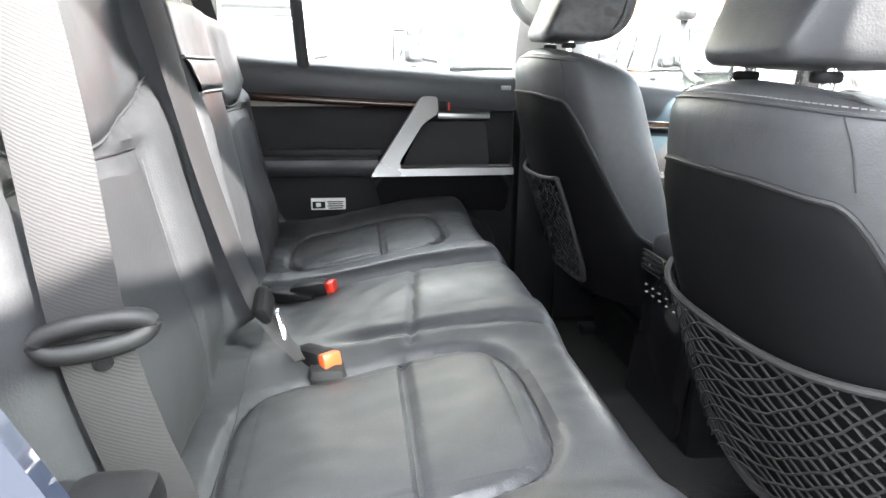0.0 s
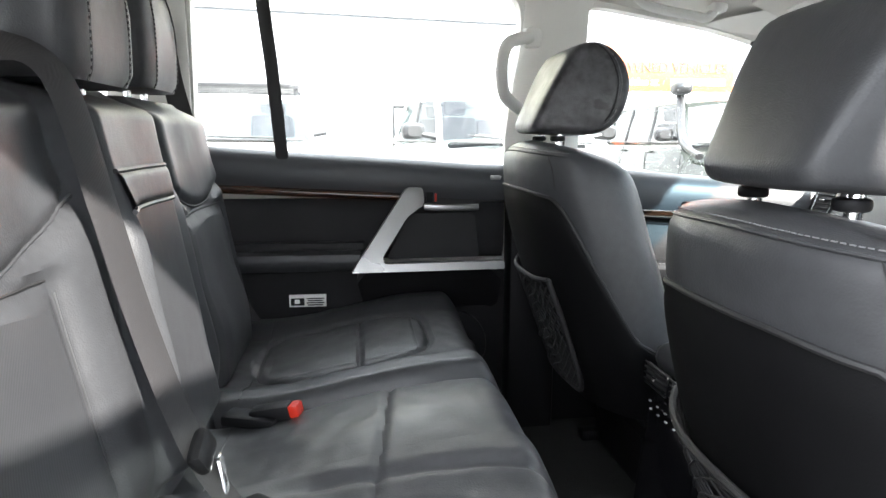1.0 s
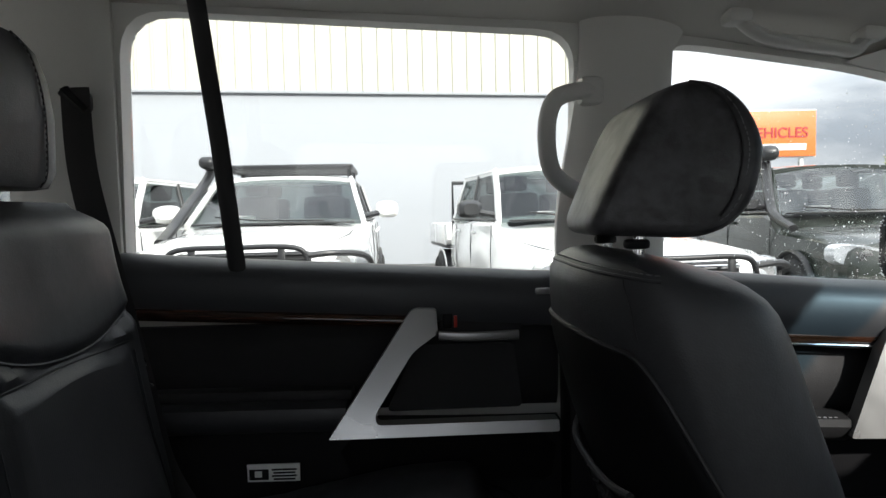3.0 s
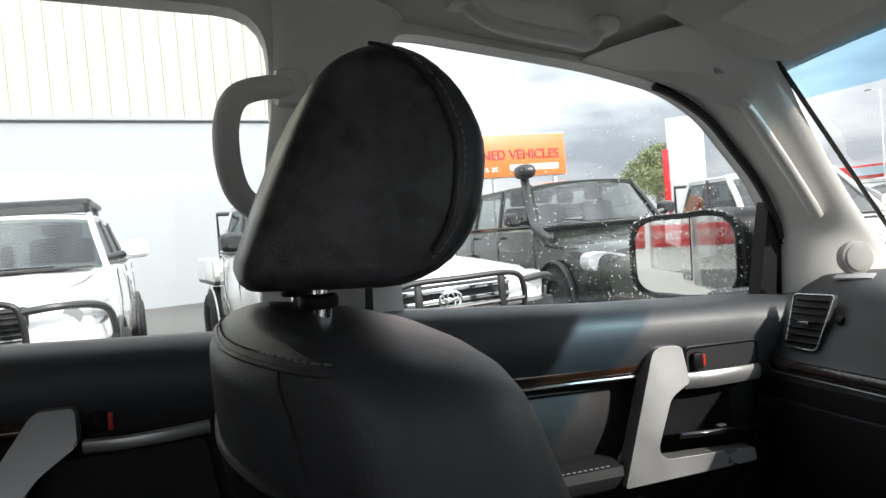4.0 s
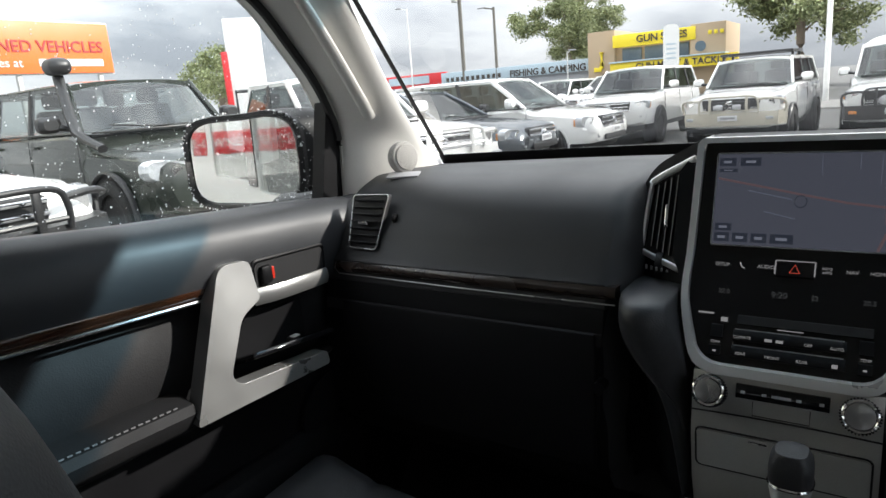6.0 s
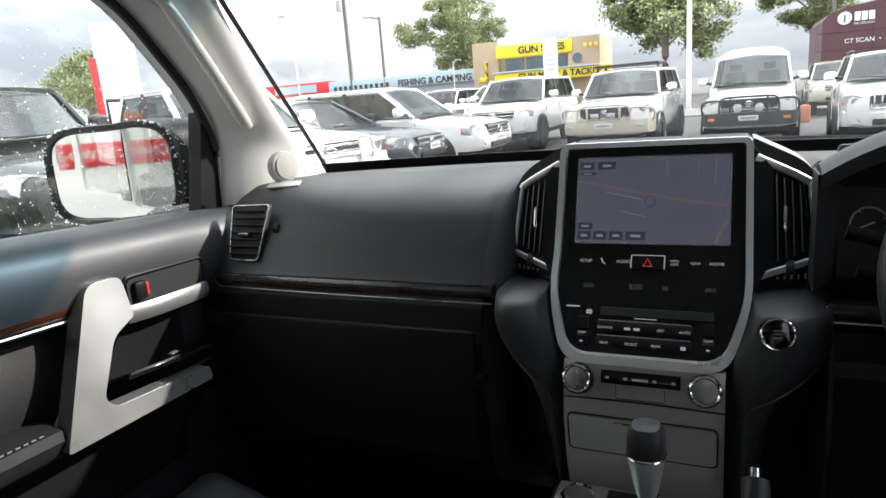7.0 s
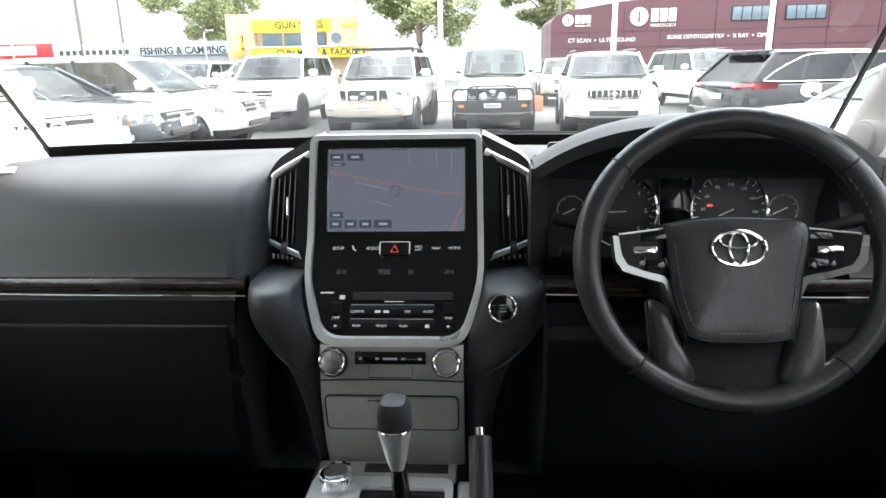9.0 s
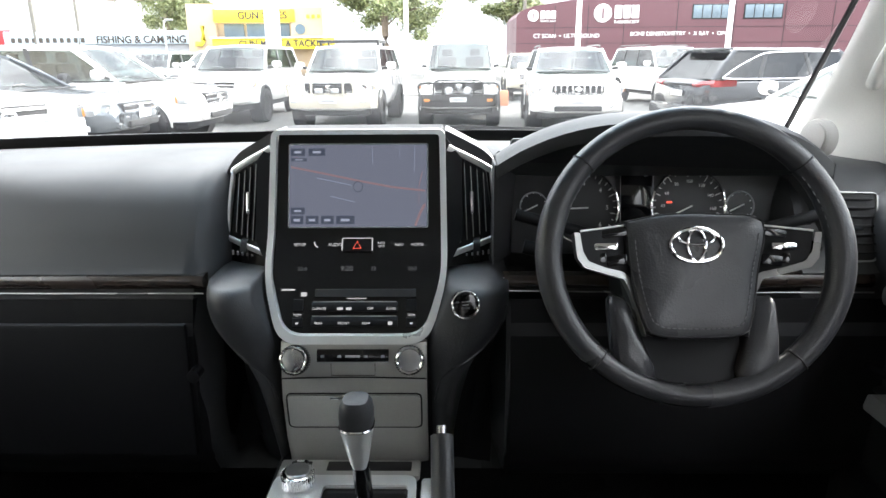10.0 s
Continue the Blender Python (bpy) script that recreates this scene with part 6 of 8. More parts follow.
    for z, a, b in ((1.090, 0.0085, 0.010), (1.098, 0.0108, 0.013), (1.115, 0.0140, 0.016), (1.130, 0.0165, 0.019), (1.146, 0.0190, 0.022), (1.150, 0.0188, 0.0217)):
        gr.append([(o.x + p, o.y + 0.012 - (z - 1.0) * 0.12 + q, z) for p, q in oval(a, b, 24, 2.8)])
    part("grip", loft(gr), SILVER, g, "satin silver grip")
    part("grip_ring", tube([Vector(p) + Vector((0, 0, 0.001)) for p in gr[-1]], 0.0018, 6, True), CHROME, g)
    part("cap", loft([[(o.x + p, o.y - 0.006 + q, z) for p, q in oval(a, b, 24, 3.0)] for z, a, b in ((1.151, 0.0192, 0.022), (1.166, 0.0196, 0.022), (1.176, 0.0182, 0.020), (1.183, 0.014, 0.016), (1.185, 0.006, 0.008))]), LEATHER, g, "black leather knob")
    h = thing("handbrake", "black leather handbrake lever with silver button", "handbrake")
    part("grip", tube(smoothed([(0.135, 0.36, 1.02), (0.133, 0.45, 1.10), (0.131, 0.53, 1.186), (0.130, 0.562, 1.222)], 5), 0.0105, 14, flat=(0.0105, 0.013)), LEATHER, h)
    part("button", tube([(0.130, 0.558, 1.218), (0.1297, 0.566, 1.230)], 0.0045, 12), CHROME, h, "silver release button")
    part("boot", rbox(0.05, 0.12, 0.03, 0.012, at=(0.135, 0.36, 1.005)), LEATHER, h)


console()


def steering():
    w = thing("steering_wheel", "black leather steering wheel with silver spokes and badge", "steering wheel")
    C = Vector((0.4225, 0.772, 1.329))
    M = Matrix.Translation(C) @ pose(0, 0, 0, 90 - 20)       # local x right, y up the wheel, z to the driver

    def L(x, y, z=0.0):
        """A point of the wheel; the hub is dished below the plane of the rim."""
        return M @ Vector((x, y, z - 0.024 * (1 - ease(math.hypot(x, y), 0.055, 0.160))))
    R, E = 0.1700, 0.955
    rim = []
    for k in range(72):
        t = 2 * math.pi * k / 72
        q = []
        for j in range(14):
            a = 2 * math.pi * j / 14
            thick = 0.0140 + 0.0020 * (abs(math.cos(t)) ** 6)
            q.append(L((R + thick * math.cos(a)) * math.cos(t), (R * E + thick * math.cos(a)) * math.sin(t), thick * 1.05 * math.sin(a)))
        rim.append(q)
    part("rim", loft(rim, closed=True), STEERHIDE, w, "leather bound rim")
    for t in (0.72, 2.42, 3.98, 5.44):
        part("rim_seam", tube([L((R + 0.0148 * math.cos(a * 0.45)) * math.cos(t), (R * E + 0.0148 * math.cos(a * 0.45)) * math.sin(t), 0.0156 * math.sin(a * 0.45)) for a in range(14)], 0.0011, 5, True), RUBBER, w)
    for t0, t1 in ((0.0, 0.72), (2.42, 3.14)):
        part("stitching", stitches([L((R - 0.0137) * math.cos(lerp(t0, t1, k / 14)), (R * E - 0.0137) * math.sin(lerp(t0, t1, k / 14)), 0.007) for k in range(15)], 0.0008, 0.004, 0.004), THREAD, w)
    hub = smoothed2([(-0.079, 0.039), (-0.03, 0.048), (0.03, 0.048), (0.079, 0.039), (0.073, -0.02), (0.062, -0.074), (0.048, -0.092), (0, -0.095), (-0.048, -0.092), (-0.062, -0.074), (-0.073, -0.02), (-0.079, 0.039)])[:-1]
    rings = []
    for k, z in ((1.04, -0.03), (1.03, 0.012), (1.0, 0.020), (0.93, 0.0245), (0.75, 0.028), (0.45, 0.030), (0.15, 0.0305)):
        rings.append([L(a * k, b * k, z) for a, b in hub])
    part("airbag_cover", loft(rings), STEERHIDE, w, "soft black airbag cover")
    part("cover_seam", tube([L(a * 1.0, b * 1.0, 0.0202) for a, b in hub], 0.0012, 6, True), DARKHOLE, w)
    part("stitching", stitches([L(a * 0.90, b * 0.90, 0.0258) for a, b in hub if b < 0.03], 0.0006, 0.0035, 0.003), THREAD, w)
    bad = part("badge", tube([L(0.0300 * math.cos(k * 0.1745), 0.011 + 0.0195 * math.sin(k * 0.1745), 0.0315) for k in range(36)], 0.0024, 8, True), CHROME, w, "chrome oval badge")
    part("badge_ring", tube([L(0.0105 * math.cos(k * 0.2618), 0.0105 + 0.0180 * math.sin(k * 0.2618), 0.0322) for k in range(24)], 0.0018, 7, True), CHROME, bad)
    part("badge_ring", tube([L(0.021 * math.cos(k * 0.2618), 0.0200 + 0.0088 * math.sin(k * 0.2618), 0.0322) for k in range(24)], 0.0018, 7, True), CHROME, bad)
    part("column", tube([L(0, -0.02, -0.02), L(0, -0.02, -0.16)], 0.07, 20), PLASTIC, w, "black column shroud")
    part("lower_cover", loft([[L(a, b, z) for a, b in rounded([(-0.060, -0.055), (0.060, -0.055), (0.052, -0.160), (-0.052, -0.160)], 0.015)] for z in (-0.030, -0.006)]), PLASTIC, w)
    for s in (-1, 1):
        sp = [(s * 0.066, 0.036), (s * 0.134, 0.027), (s * 0.131, 0.003), (s * 0.124, -0.008), (s * 0.103, -0.015), (s * 0.08, -0.020), (s * 0.068, -0.028)]
        part("spoke", loft([[L(a, b, z) for a, b in rounded(sp, 0.004)] for z in (-0.012, 0.011)]), PLASTIC, w, "black key pod")
        tr = [(0.142, 0.026), (0.1385, -0.004), (0.130, -0.015), (0.102, -0.0225), (0.081, -0.028), (0.0725, -0.046), (0.0585, -0.096), (0.0635, -0.052), (0.070, -0.030), (0.081, -0.0195), (0.104, -0.0145), (0.1245, -0.0075), (0.1315, 0.004), (0.135, 0.0255)]
        part("spoke_trim", loft([[L(s * a, b, z) for a, b in rounded(tr, 0.002)] for z in (-0.004, 0.0135)]), HANDLE, w, "satin silver spoke trim")
        part("pod_edge", tube([L(s * 0.134, 0.0275, 0.0115), L(s * 0.072, 0.0365, 0.0135)], 0.0012, 6), SILVER, w)
        for x, y, kw, kh in ((0.093, 0.026, 0.050, 0.010), (0.090, -0.006, 0.024, 0.012), (0.112, -0.004, 0.020, 0.012)):
            part("key", rbox(kw, kh, 0.004, 0.0015, m=M @ Matrix.Translation((s * x, y, -0.0015)) @ Matrix.Rotation(-s * 0.13, 4, "Z")), GLOSSY, w)
        part("key_bar", rbox(0.030, 0.009, 0.005, 0.003, m=M @ Matrix.Translation((s * 0.104, 0.010, 0.0005))), CHROME, w, "chrome toggle key")
        leg = [(s * 0.098, -0.045), (s * 0.074, -0.048), (s * 0.060, -0.096), (s * 0.044, -0.140), (s * 0.060, -0.158), (s * 0.092, -0.140), (s * 0.097, -0.100)]
        mid = Vector((s * 0.074, -0.098))
        part("lower_spoke", loft([[L(lerp(mid.x, a, k), lerp(mid.y, b, k), z) for a, b in rounded(leg, 0.012)] for k, z in ((1.0, -0.020), (1.0, -0.006), (0.94, 0.001), (0.80, 0.006), (0.5, 0.009), (0.15, 0.010))]), STEERHIDE, w, "black lower spoke")
        part("spoke_seam", tube([L(s * a, b, 0.0) for a, b in ((0.066, -0.074), (0.064, -0.105), (0.058, -0.135), (0.060, -0.150))], 0.0011, 5), RUBBER, w)
        part("stalk", tube([L(s * 0.05, 0.02, -0.075), L(s * 0.17, 0.05, -0.085), L(s * 0.20, 0.058, -0.085)], 0.008, 10), PLASTIC, w, "black column stalk")
        part("stalk_tip", tube([L(s * 0.165, 0.010, -0.085), L(s * 0.19, 0.016, -0.085)], 0.0095, 10), PLASTIC, w)


steering()


def cluster():
    c = thing("instrument_cluster", "hooded instrument cluster with two chrome-ringed dials", "instrument panel")
    cx = 0.425

    def hood(u, v):
        a = lerp(-1, 1, u)
        x = cx + a * 0.225
        zt = 1.474 - 0.062 * abs(a) ** 2.8
        y = lerp(0.862 + 0.05 * abs(a) ** 2, 1.10, v)
        return (x, y, zt - 0.06 * v * v + 0.012 * math.sin(math.pi * min(1, v * 2.2)))
    part("hood", sheet(hood, 36, 14, (0, 0, -0.018)), SOFT, c, "soft black hood")
    for s in (-1, 1):
        part("hood_side", sheet(lambda u, v: (cx + s * lerp(0.19, 0.228, u), lerp(0.99, 0.915, u), lerp(1.27, 1.412, v)), 8, 6, (0, 0.06, 0)), CLUSTERSKIN, c)
    part("back_plate", rbox(0.40, 0.012, 0.17, 0.01, at=(cx, 0.985, 1.355), m=pose(0, 0, 0, -14)), CLUSTERSKIN, c)
    F = lambda a, b, off=0.0: Vector((a, 0.972 + (b - 1.355) * 0.25 - off, b))
    for dx, dz, r, nm in ((0.330, 1.342, 0.050, "tachometer"), (0.480, 1.342, 0.053, "speedometer"), (0.258, 1.344, 0.020, "gauge"), (0.554, 1.344, 0.020, "gauge")):
        g = part(nm, tube([F(dx + r * math.cos(k * 0.1309), dz + r * math.sin(k * 0.1309), 0.006) for k in range(48)], 0.0024 if r > 0.03 else 0.0012, 7, True), CHROME if r > 0.03 else GREY, c, "chrome-ringed dial")
        n = 25 if r > 0.03 else 9
        for k in range(n):
            t = radians(225 - 270 * k / (n - 1))
            a, b = math.cos(t), math.sin(t)
            lo = 0.80 if k % 3 == 0 else 0.87
            part("tick", tube([F(dx + r * lo * a, dz + r * lo * b, 0.003), F(dx + r * 0.94 * a, dz + r * 0.94 * b, 0.003)], 0.0007, 4), WHITE, g)
        if r > 0.03:
            marks = ["0", "1", "2", "3", "4", "5", "6"] if nm == "tachometer" else ["20", "40", "60", "80", "100", "120", "140", "160", "180"]
            for k, tx in enumerate(marks):
                t = radians(225 - 270 * (k + (0.6 if len(marks) > 7 else 0)) / (len(marks) - (0 if len(marks) > 7 else 1)))
                p = F(dx + r * 0.68 * math.cos(t), dz + r * 0.68 * math.sin(t), 0.004)
                lettering("numeral", tx, 0.009 if len(tx) == 1 else 0.0065, Matrix.Translation(p) @ pose(0, 0, 0, 76), WHITE, g, 0.0002)
        t = radians(182 if nm == "tachometer" else 205)
        part("needle", tube([F(dx - 0.006 * math.cos(t), dz - 0.006 * math.sin(t), 0.007), F(dx + r * 0.8 * math.cos(t), dz + r * 0.8 * math.sin(t), 0.007)], 0.0012, 5), WHITE, g, "white needle")
    d = part("trip_display", rbox(0.046, 0.003, 0.066, 0.002, at=F(0.405, 1.356, 0.006), m=pose(0, 0, 0, -14)), GLOSSY, c, "dark trip display")
    part("display_edge", tube([F(0.405 + a, 1.356 + b, 0.009) for a, b in ((-0.0235, -0.033), (0.0235, -0.033), (0.0235, 0.033), (-0.0235, 0.033))], 0.0006, 5, True), GREY, d)
    part("readout", rbox(0.006, 0.001, 0.003, 0, at=F(0.418, 1.388, 0.010)), GREY, d)
    part("warning_lamp", rbox(0.008, 0.001, 0.003, 0, at=F(0.452, 1.350, 0.008)), REDTEXT, c)


cluster()


# ---- the yard outside ----
def yard(x, y):
    """Height of the ground: the yard rises towards the shed and falls away ahead."""
    return 0.12 + 0.10 * ease(-x, 1.2, 4.0) - 0.14 * ease(y, 5.0, 13.0)


def spread(u):
    """Grid lines close together near the car and far apart by the horizon."""
    k = 2 * u - 1
    return 600 * abs(k) ** 3 * (1 if k > 0 else -1) + 4 * k


ASPHALT = mat("asphalt", (0.12, 0.118, 0.112), 0.85, 0, 90, 0.6, 0.3, 0.35, dist=0.006)
CONCRETE = mat("concrete", (0.30, 0.29, 0.27), 0.85, 0, 60, 0.3, 0.15, 0.5)
tagged(part("ground", sheet(lambda u, v: (spread(u), spread(v), yard(spread(u), spread(v))), 80, 80, (0, 0, -0.3)), ASPHALT), "dark wet-looking asphalt of the sales yard", "ground", kind="structure")
tagged(part("pavement", sheet(lambda u, v: (lerp(-60, 60, u), lerp(28, 34, v), 0.02 + 0.10 * ease(-lerp(-60, 60, u), 1.2, 4.0)), 20, 2, (0, 0, -0.2)), CONCRETE), "pale concrete footpath behind the parked cars", "footpath", kind="structure")

PAINT = {
    "white": CARPAINT,
    "beige": car_paint("beige_paint", (0.60, 0.56, 0.46), 0.1),
    "dark": mat("dark_green_paint", (0.024, 0.029, 0.024), 0.25, 0.0, 900, 0.03, 0.05, 1.2, coat=0.4, dist=0.0004, spec=0.35),
    "black": car_paint("black_paint", (0.012, 0.014, 0.018), 0.1),
    "grey": car_paint("slate_paint", (0.12, 0.135, 0.15), 0.5),
    "silver": car_paint("silver_paint", (0.42, 0.43, 0.44), 0.6),
}
CARGLASS = glass("tinted_car_glass", (0.33, 0.38, 0.37), 0.08, 0.55)
DARKGLASS = glass("privacy_glass", (0.06, 0.07, 0.07), 0.06, 0.45)
THINGLASS = glass("clear_car_glass", (0.72, 0.77, 0.76), 0.10, 0.7)
LAMPGLASS = mat("headlamp_glass", (0.62, 0.64, 0.66), 0.08, 0.5, 90, 0.4, 0.3, 20.0, coat=1.0, dist=0.004)
TAIL = mat("tail_lamp", (0.22, 0.010, 0.012), 0.1, 0.0, 60, 0.2, 0.25, 30.0, coat=1.0)
AMBER = mat("amber_lamp", (0.75, 0.25, 0.03), 0.2, 0, 60, 0.1, 0.1, coat=1.0)
TYRE = mat("tyre_rubber", (0.018, 0.018, 0.018), 0.85, 0, 120, 0.3, 0.15)
ALLOY = mat("alloy", (0.45, 0.46, 0.47), 0.3, 0.9, 100, 0.05, 0.08)
STEELBAR = mat("steel_bar", (0.50, 0.50, 0.49), 0.25, 0.9, 80, 0.05, 0.08)
BARBLACK = mat("bar_black", (0.014, 0.014, 0.015), 0.4, 0.0, 200, 0.15, 0.12)
INSIDE = mat("cabin_grey", (0.025, 0.025, 0.027), 0.8, 0, 60, 0.1, 0.15)
PLATE = mat("number_plate", (0.72, 0.73, 0.74), 0.4, 0, 60, 0.0, 0.05)
PAPER = mat("price_card", (0.75, 0.74, 0.72), 0.6, 0, 60, 0.0, 0.05)


def wheel(parent, x, y, r, s):
    t = part("tyre", tyre_mesh(r), TYRE, wheel_empty(parent, x, y, r, s))
    rim = cyl(r * 0.64, 0.06, 28, m=pose(0, 0, 0, 0, 90, 0), bevel=0.01)
    rp = part("rim", rim, ALLOY, t.parent)
    for k in range(6):
        part("spoke", rbox(0.03, r * 0.13, r * 0.56, 0.008, seg=1, m=Matrix.Translation((0.05 * s, 0, 0)) @ Matrix.Rotation(k * math.pi / 3, 4, "X") @ Matrix.Translation((0, 0, r * 0.32))), ALLOY, rp)
    part("well", cyl(r * 0.60, 0.012, 24, at=(0.036 * s, 0, 0), m=pose(0, 0, 0, 0, 90, 0)), DARKHOLE, t.parent)


def wheel_empty(parent, x, y, r, s):
    e = new("wheel")
    e.empty_display_size = 0.05
    e.parent = parent
    e.location = (x, y, r)
    return e


def tyre_mesh(r):
    prof = [(-0.10, 0.64), (-0.12, 0.72), (-0.125, 0.86), (-0.11, 0.96), (-0.08, 1.0), (0.08, 1.0), (0.11, 0.96), (0.125, 0.86), (0.12, 0.72), (0.10, 0.64)]
    return loft([[(a, r * q * math.cos(k * math.pi / 16), r * q * math.sin(k * math.pi / 16)) for a, q in prof] for k in range(32)], closed=True)


def vehicle(name, label, at, heading, paint, L=4.9, W=0.95, H=1.88, belt=1.12, hood=1.08, ws=(1.05, 0.45), rear=(-2.3, -2.05), tray=None, group="parked cars", bar=None, grille="bars", snorkel=0, rack=False, scoop=False, nose=0.16, tail=False, rails=False, lampw=0.30, lamps=0.80, wheelr=0.39, spots=False, canopy=False, badge=True, card=True, flare=0.0, category="car", boxy=0.0, head=1.0, high=0.0, chrome_line=False, dark_mirrors=False, pane=None):
    """A parked vehicle in its own frame: y ahead, x right, the ground at 0.
    ws, rear: y of the glass at the belt and at the roof; tray: y where a ute's cab ends."""
    v = thing(name, label, category, group)
    v.matrix_world = Matrix.Translation((at[0], at[1], yard(at[0], at[1]))) @ Matrix.Rotation(radians(heading), 4, "Z")
    pm, pane = PAINT[paint], pane or CARGLASS
    f, b = L / 2, -L / 2
    cabend = tray if tray is not None else b + 0.02
    zb = 0.40
    # painted lower body
    st = [(cabend, 0.86, zb + 0.12, belt - 0.10), (cabend + 0.05, 0.95, zb + 0.04, belt - 0.03), (cabend + 0.25, 0.99, zb, belt), (0.0, 1.0, zb, belt), (ws[0] - 0.1, 1.0, zb, belt), (ws[0] + 0.18, 0.99, zb, hood + 0.03), (f - 0.75, 0.98, zb, hood), (f - nose - 0.12, 0.955 + 0.02 * boxy, zb + 0.02, hood - 0.035), (f - nose * 0.55, 0.90 + 0.06 * boxy, zb + 0.05, hood - 0.09), (f - nose * 0.2, 0.82 + 0.10 * boxy, zb + 0.08, hood - 0.17), (f - 0.02, 0.74 + 0.12 * boxy, zb + 0.14, hood - 0.28)]
    rings = []
    for y, k, z0, z1 in st:
        w = W * k
        crown = 0.025 + 0.02 * (y > ws[0])
        half = [(0.70 * w, z0), (0.93 * w, z0 + 0.05), (0.985 * w, z0 + 0.16), (w, lerp(z0, z1, 0.45)), (w * 0.995, lerp(z0, z1, 0.70)), (0.965 * w, z1 - 0.06), (0.90 * w, z1 - 0.012), (0.72 * w, z1 + crown * 0.5), (0.35 * w, z1 + crown)]
        rings.append([(x, y, z) for x, z in half] + [(0, y, z1 + crown)] + [(-x, y, z) for x, z in half[::-1]])
    body = part("body", loft(rings), pm, v, smooth=32)
    part("underbody", rbox(W * 1.7, L * 0.9, 0.2, 0.05, at=(0, 0, 0.42)), DARKHOLE, v)
    # bonnet shut lines and scoop
    for s in (-1, 1):
        part("shut_line", tube([(s * W * 0.80, ws[0] + 0.15, hood + 0.035), (s * W * 0.79, f - 0.75, hood + 0.006), (s * W * 0.72, f - nose - 0.12, hood - 0.022)], 0.006, 5), DARKHOLE, body)
        ys = [ws[0] + 0.06, lerp(ws[0], rear[0] if tray is None else tray, 0.36), lerp(ws[0], rear[0] if tray is None else tray, 0.72)]
        for y in ys:
            part("shut_line", tube([(s * W * 0.985, y, belt - 0.05), (s * W * 1.002, y, belt - 0.3), (s * W * 0.99, y, zb + 0.15)], 0.005, 5), DARKHOLE, body)
        for y in ys[1:]:
            part("door_handle", rbox(0.03, 0.16, 0.035, 0.01, at=(s * W * 1.005, y + 0.14, belt - 0.13)), pm if paint != "beige" else BARBLACK, v)
    if scoop:
        part("scoop", loft([[(x * k, y, hood + 0.02 + z * q) for x, z in ((-0.32, 0), (-0.28, 0.06), (0.28, 0.06), (0.32, 0))] for y, k, q in ((ws[0] + 0.35, 0.9, 0.3), (ws[0] + 0.6, 1, 1), (ws[0] + 0.85, 1, 0.9))]), pm, body, "raised bonnet scoop")
        part("scoop_mouth", rbox(0.50, 0.02, 0.035, 0.008, at=(0, ws[0] + 0.855, hood + 0.05)), DARKHOLE, body)
    # glasshouse: pillars, roof and separate panes
    wb, wr = W * 0.90, W * 0.74 + 0.06 * boxy
    yr0 = rear[1] if tray is None else tray + 0.16
    yb0 = rear[0] if tray is None else tray + 0.04
    zt = H - 0.07
    cols = [(ws[0], ws[1]), (lerp(ws[0], yb0, 0.38) - 0.05, lerp(ws[1], yr0, 0.34)), (lerp(ws[0], yb0, 0.72), lerp(ws[1], yr0, 0.70)), (yb0, yr0)]
    if tray is not None:
        cols = [cols[0], (lerp(ws[0], yb0, 0.52), lerp(ws[1], yr0, 0.48)), cols[3]]
    def roof(u, q):
        y = lerp(yr0 - 0.03, ws[1] + 0.06, q)
        x = lerp(-wr - 0.02, wr + 0.02, u)
        return (x, y, H + high * (1 - abs(2 * u - 1) ** 6) * min(1, 6 * (1 - q)) - 0.045 * abs(2 * u - 1) ** 3 - 0.05 * max(0, q - 0.85) / 0.15 * 0.6 - 0.03 * max(0, 0.15 - q) / 0.15)
    part("roof", sheet(roof, 14, 14, (0, 0, -0.06)), pm, v)
    for s in (-1, 1):
        for i, (yb, yt) in enumerate(cols):
            pw = 0.045 if i in (0, len(cols) - 1) else 0.05
            part("pillar", tube([(s * wb, yb, belt - 0.03), (s * lerp(wb, wr, 0.55), lerp(yb, yt, 0.5), lerp(belt, zt, 0.5)), (s * wr, yt, zt)], 0.04, 8, flat=(pw, 0.03), up=(s * 1.0, 0, 0.2)), pm if i == 0 else (BARBLACK if i < len(cols) - 1 else pm), v)
        for i in range(len(cols) - 1):
            (b0, t0), (b1, t1) = cols[i], cols[i + 1]
            part("side_window", sheet(lambda u, q: (s * lerp(wb + 0.004, wr + 0.012, q), lerp(lerp(b0, b1, u), lerp(t0, t1, u), q), lerp(belt - 0.02, zt, q)), 1, 3), pane, v, "tinted side glass")
        if chrome_line:
            part("window_trim", tube(smoothed([(s * (wb + 0.02), cols[0][0], belt), (s * (wb + 0.02), cols[-1][0] + 0.5, belt), (s * (wb + 0.01), cols[-1][0] + 0.28, belt + 0.08), (s * (wr + 0.06), cols[-1][1] + 0.35, zt - 0.12), (s * (wr + 0.03), cols[-1][1] + 0.8, zt - 0.02), (s * (wr + 0.025), cols[0][1], zt - 0.01)], 4), 0.012, 6), CHROME, v, "chrome window outline")
        part("waist_trim", tube([(s * (wb + 0.012), cols[0][0], belt - 0.005), (s * (wb + 0.014), cols[-1][0], belt - 0.005)], 0.012, 6), BARBLACK, v)
        part("roof_gutter", tube([(s * (wr + 0.018), yr0, H - 0.055), (s * (wr + 0.018), ws[1], H - 0.065)], 0.012, 6), BARBLACK if rails else pm, v)
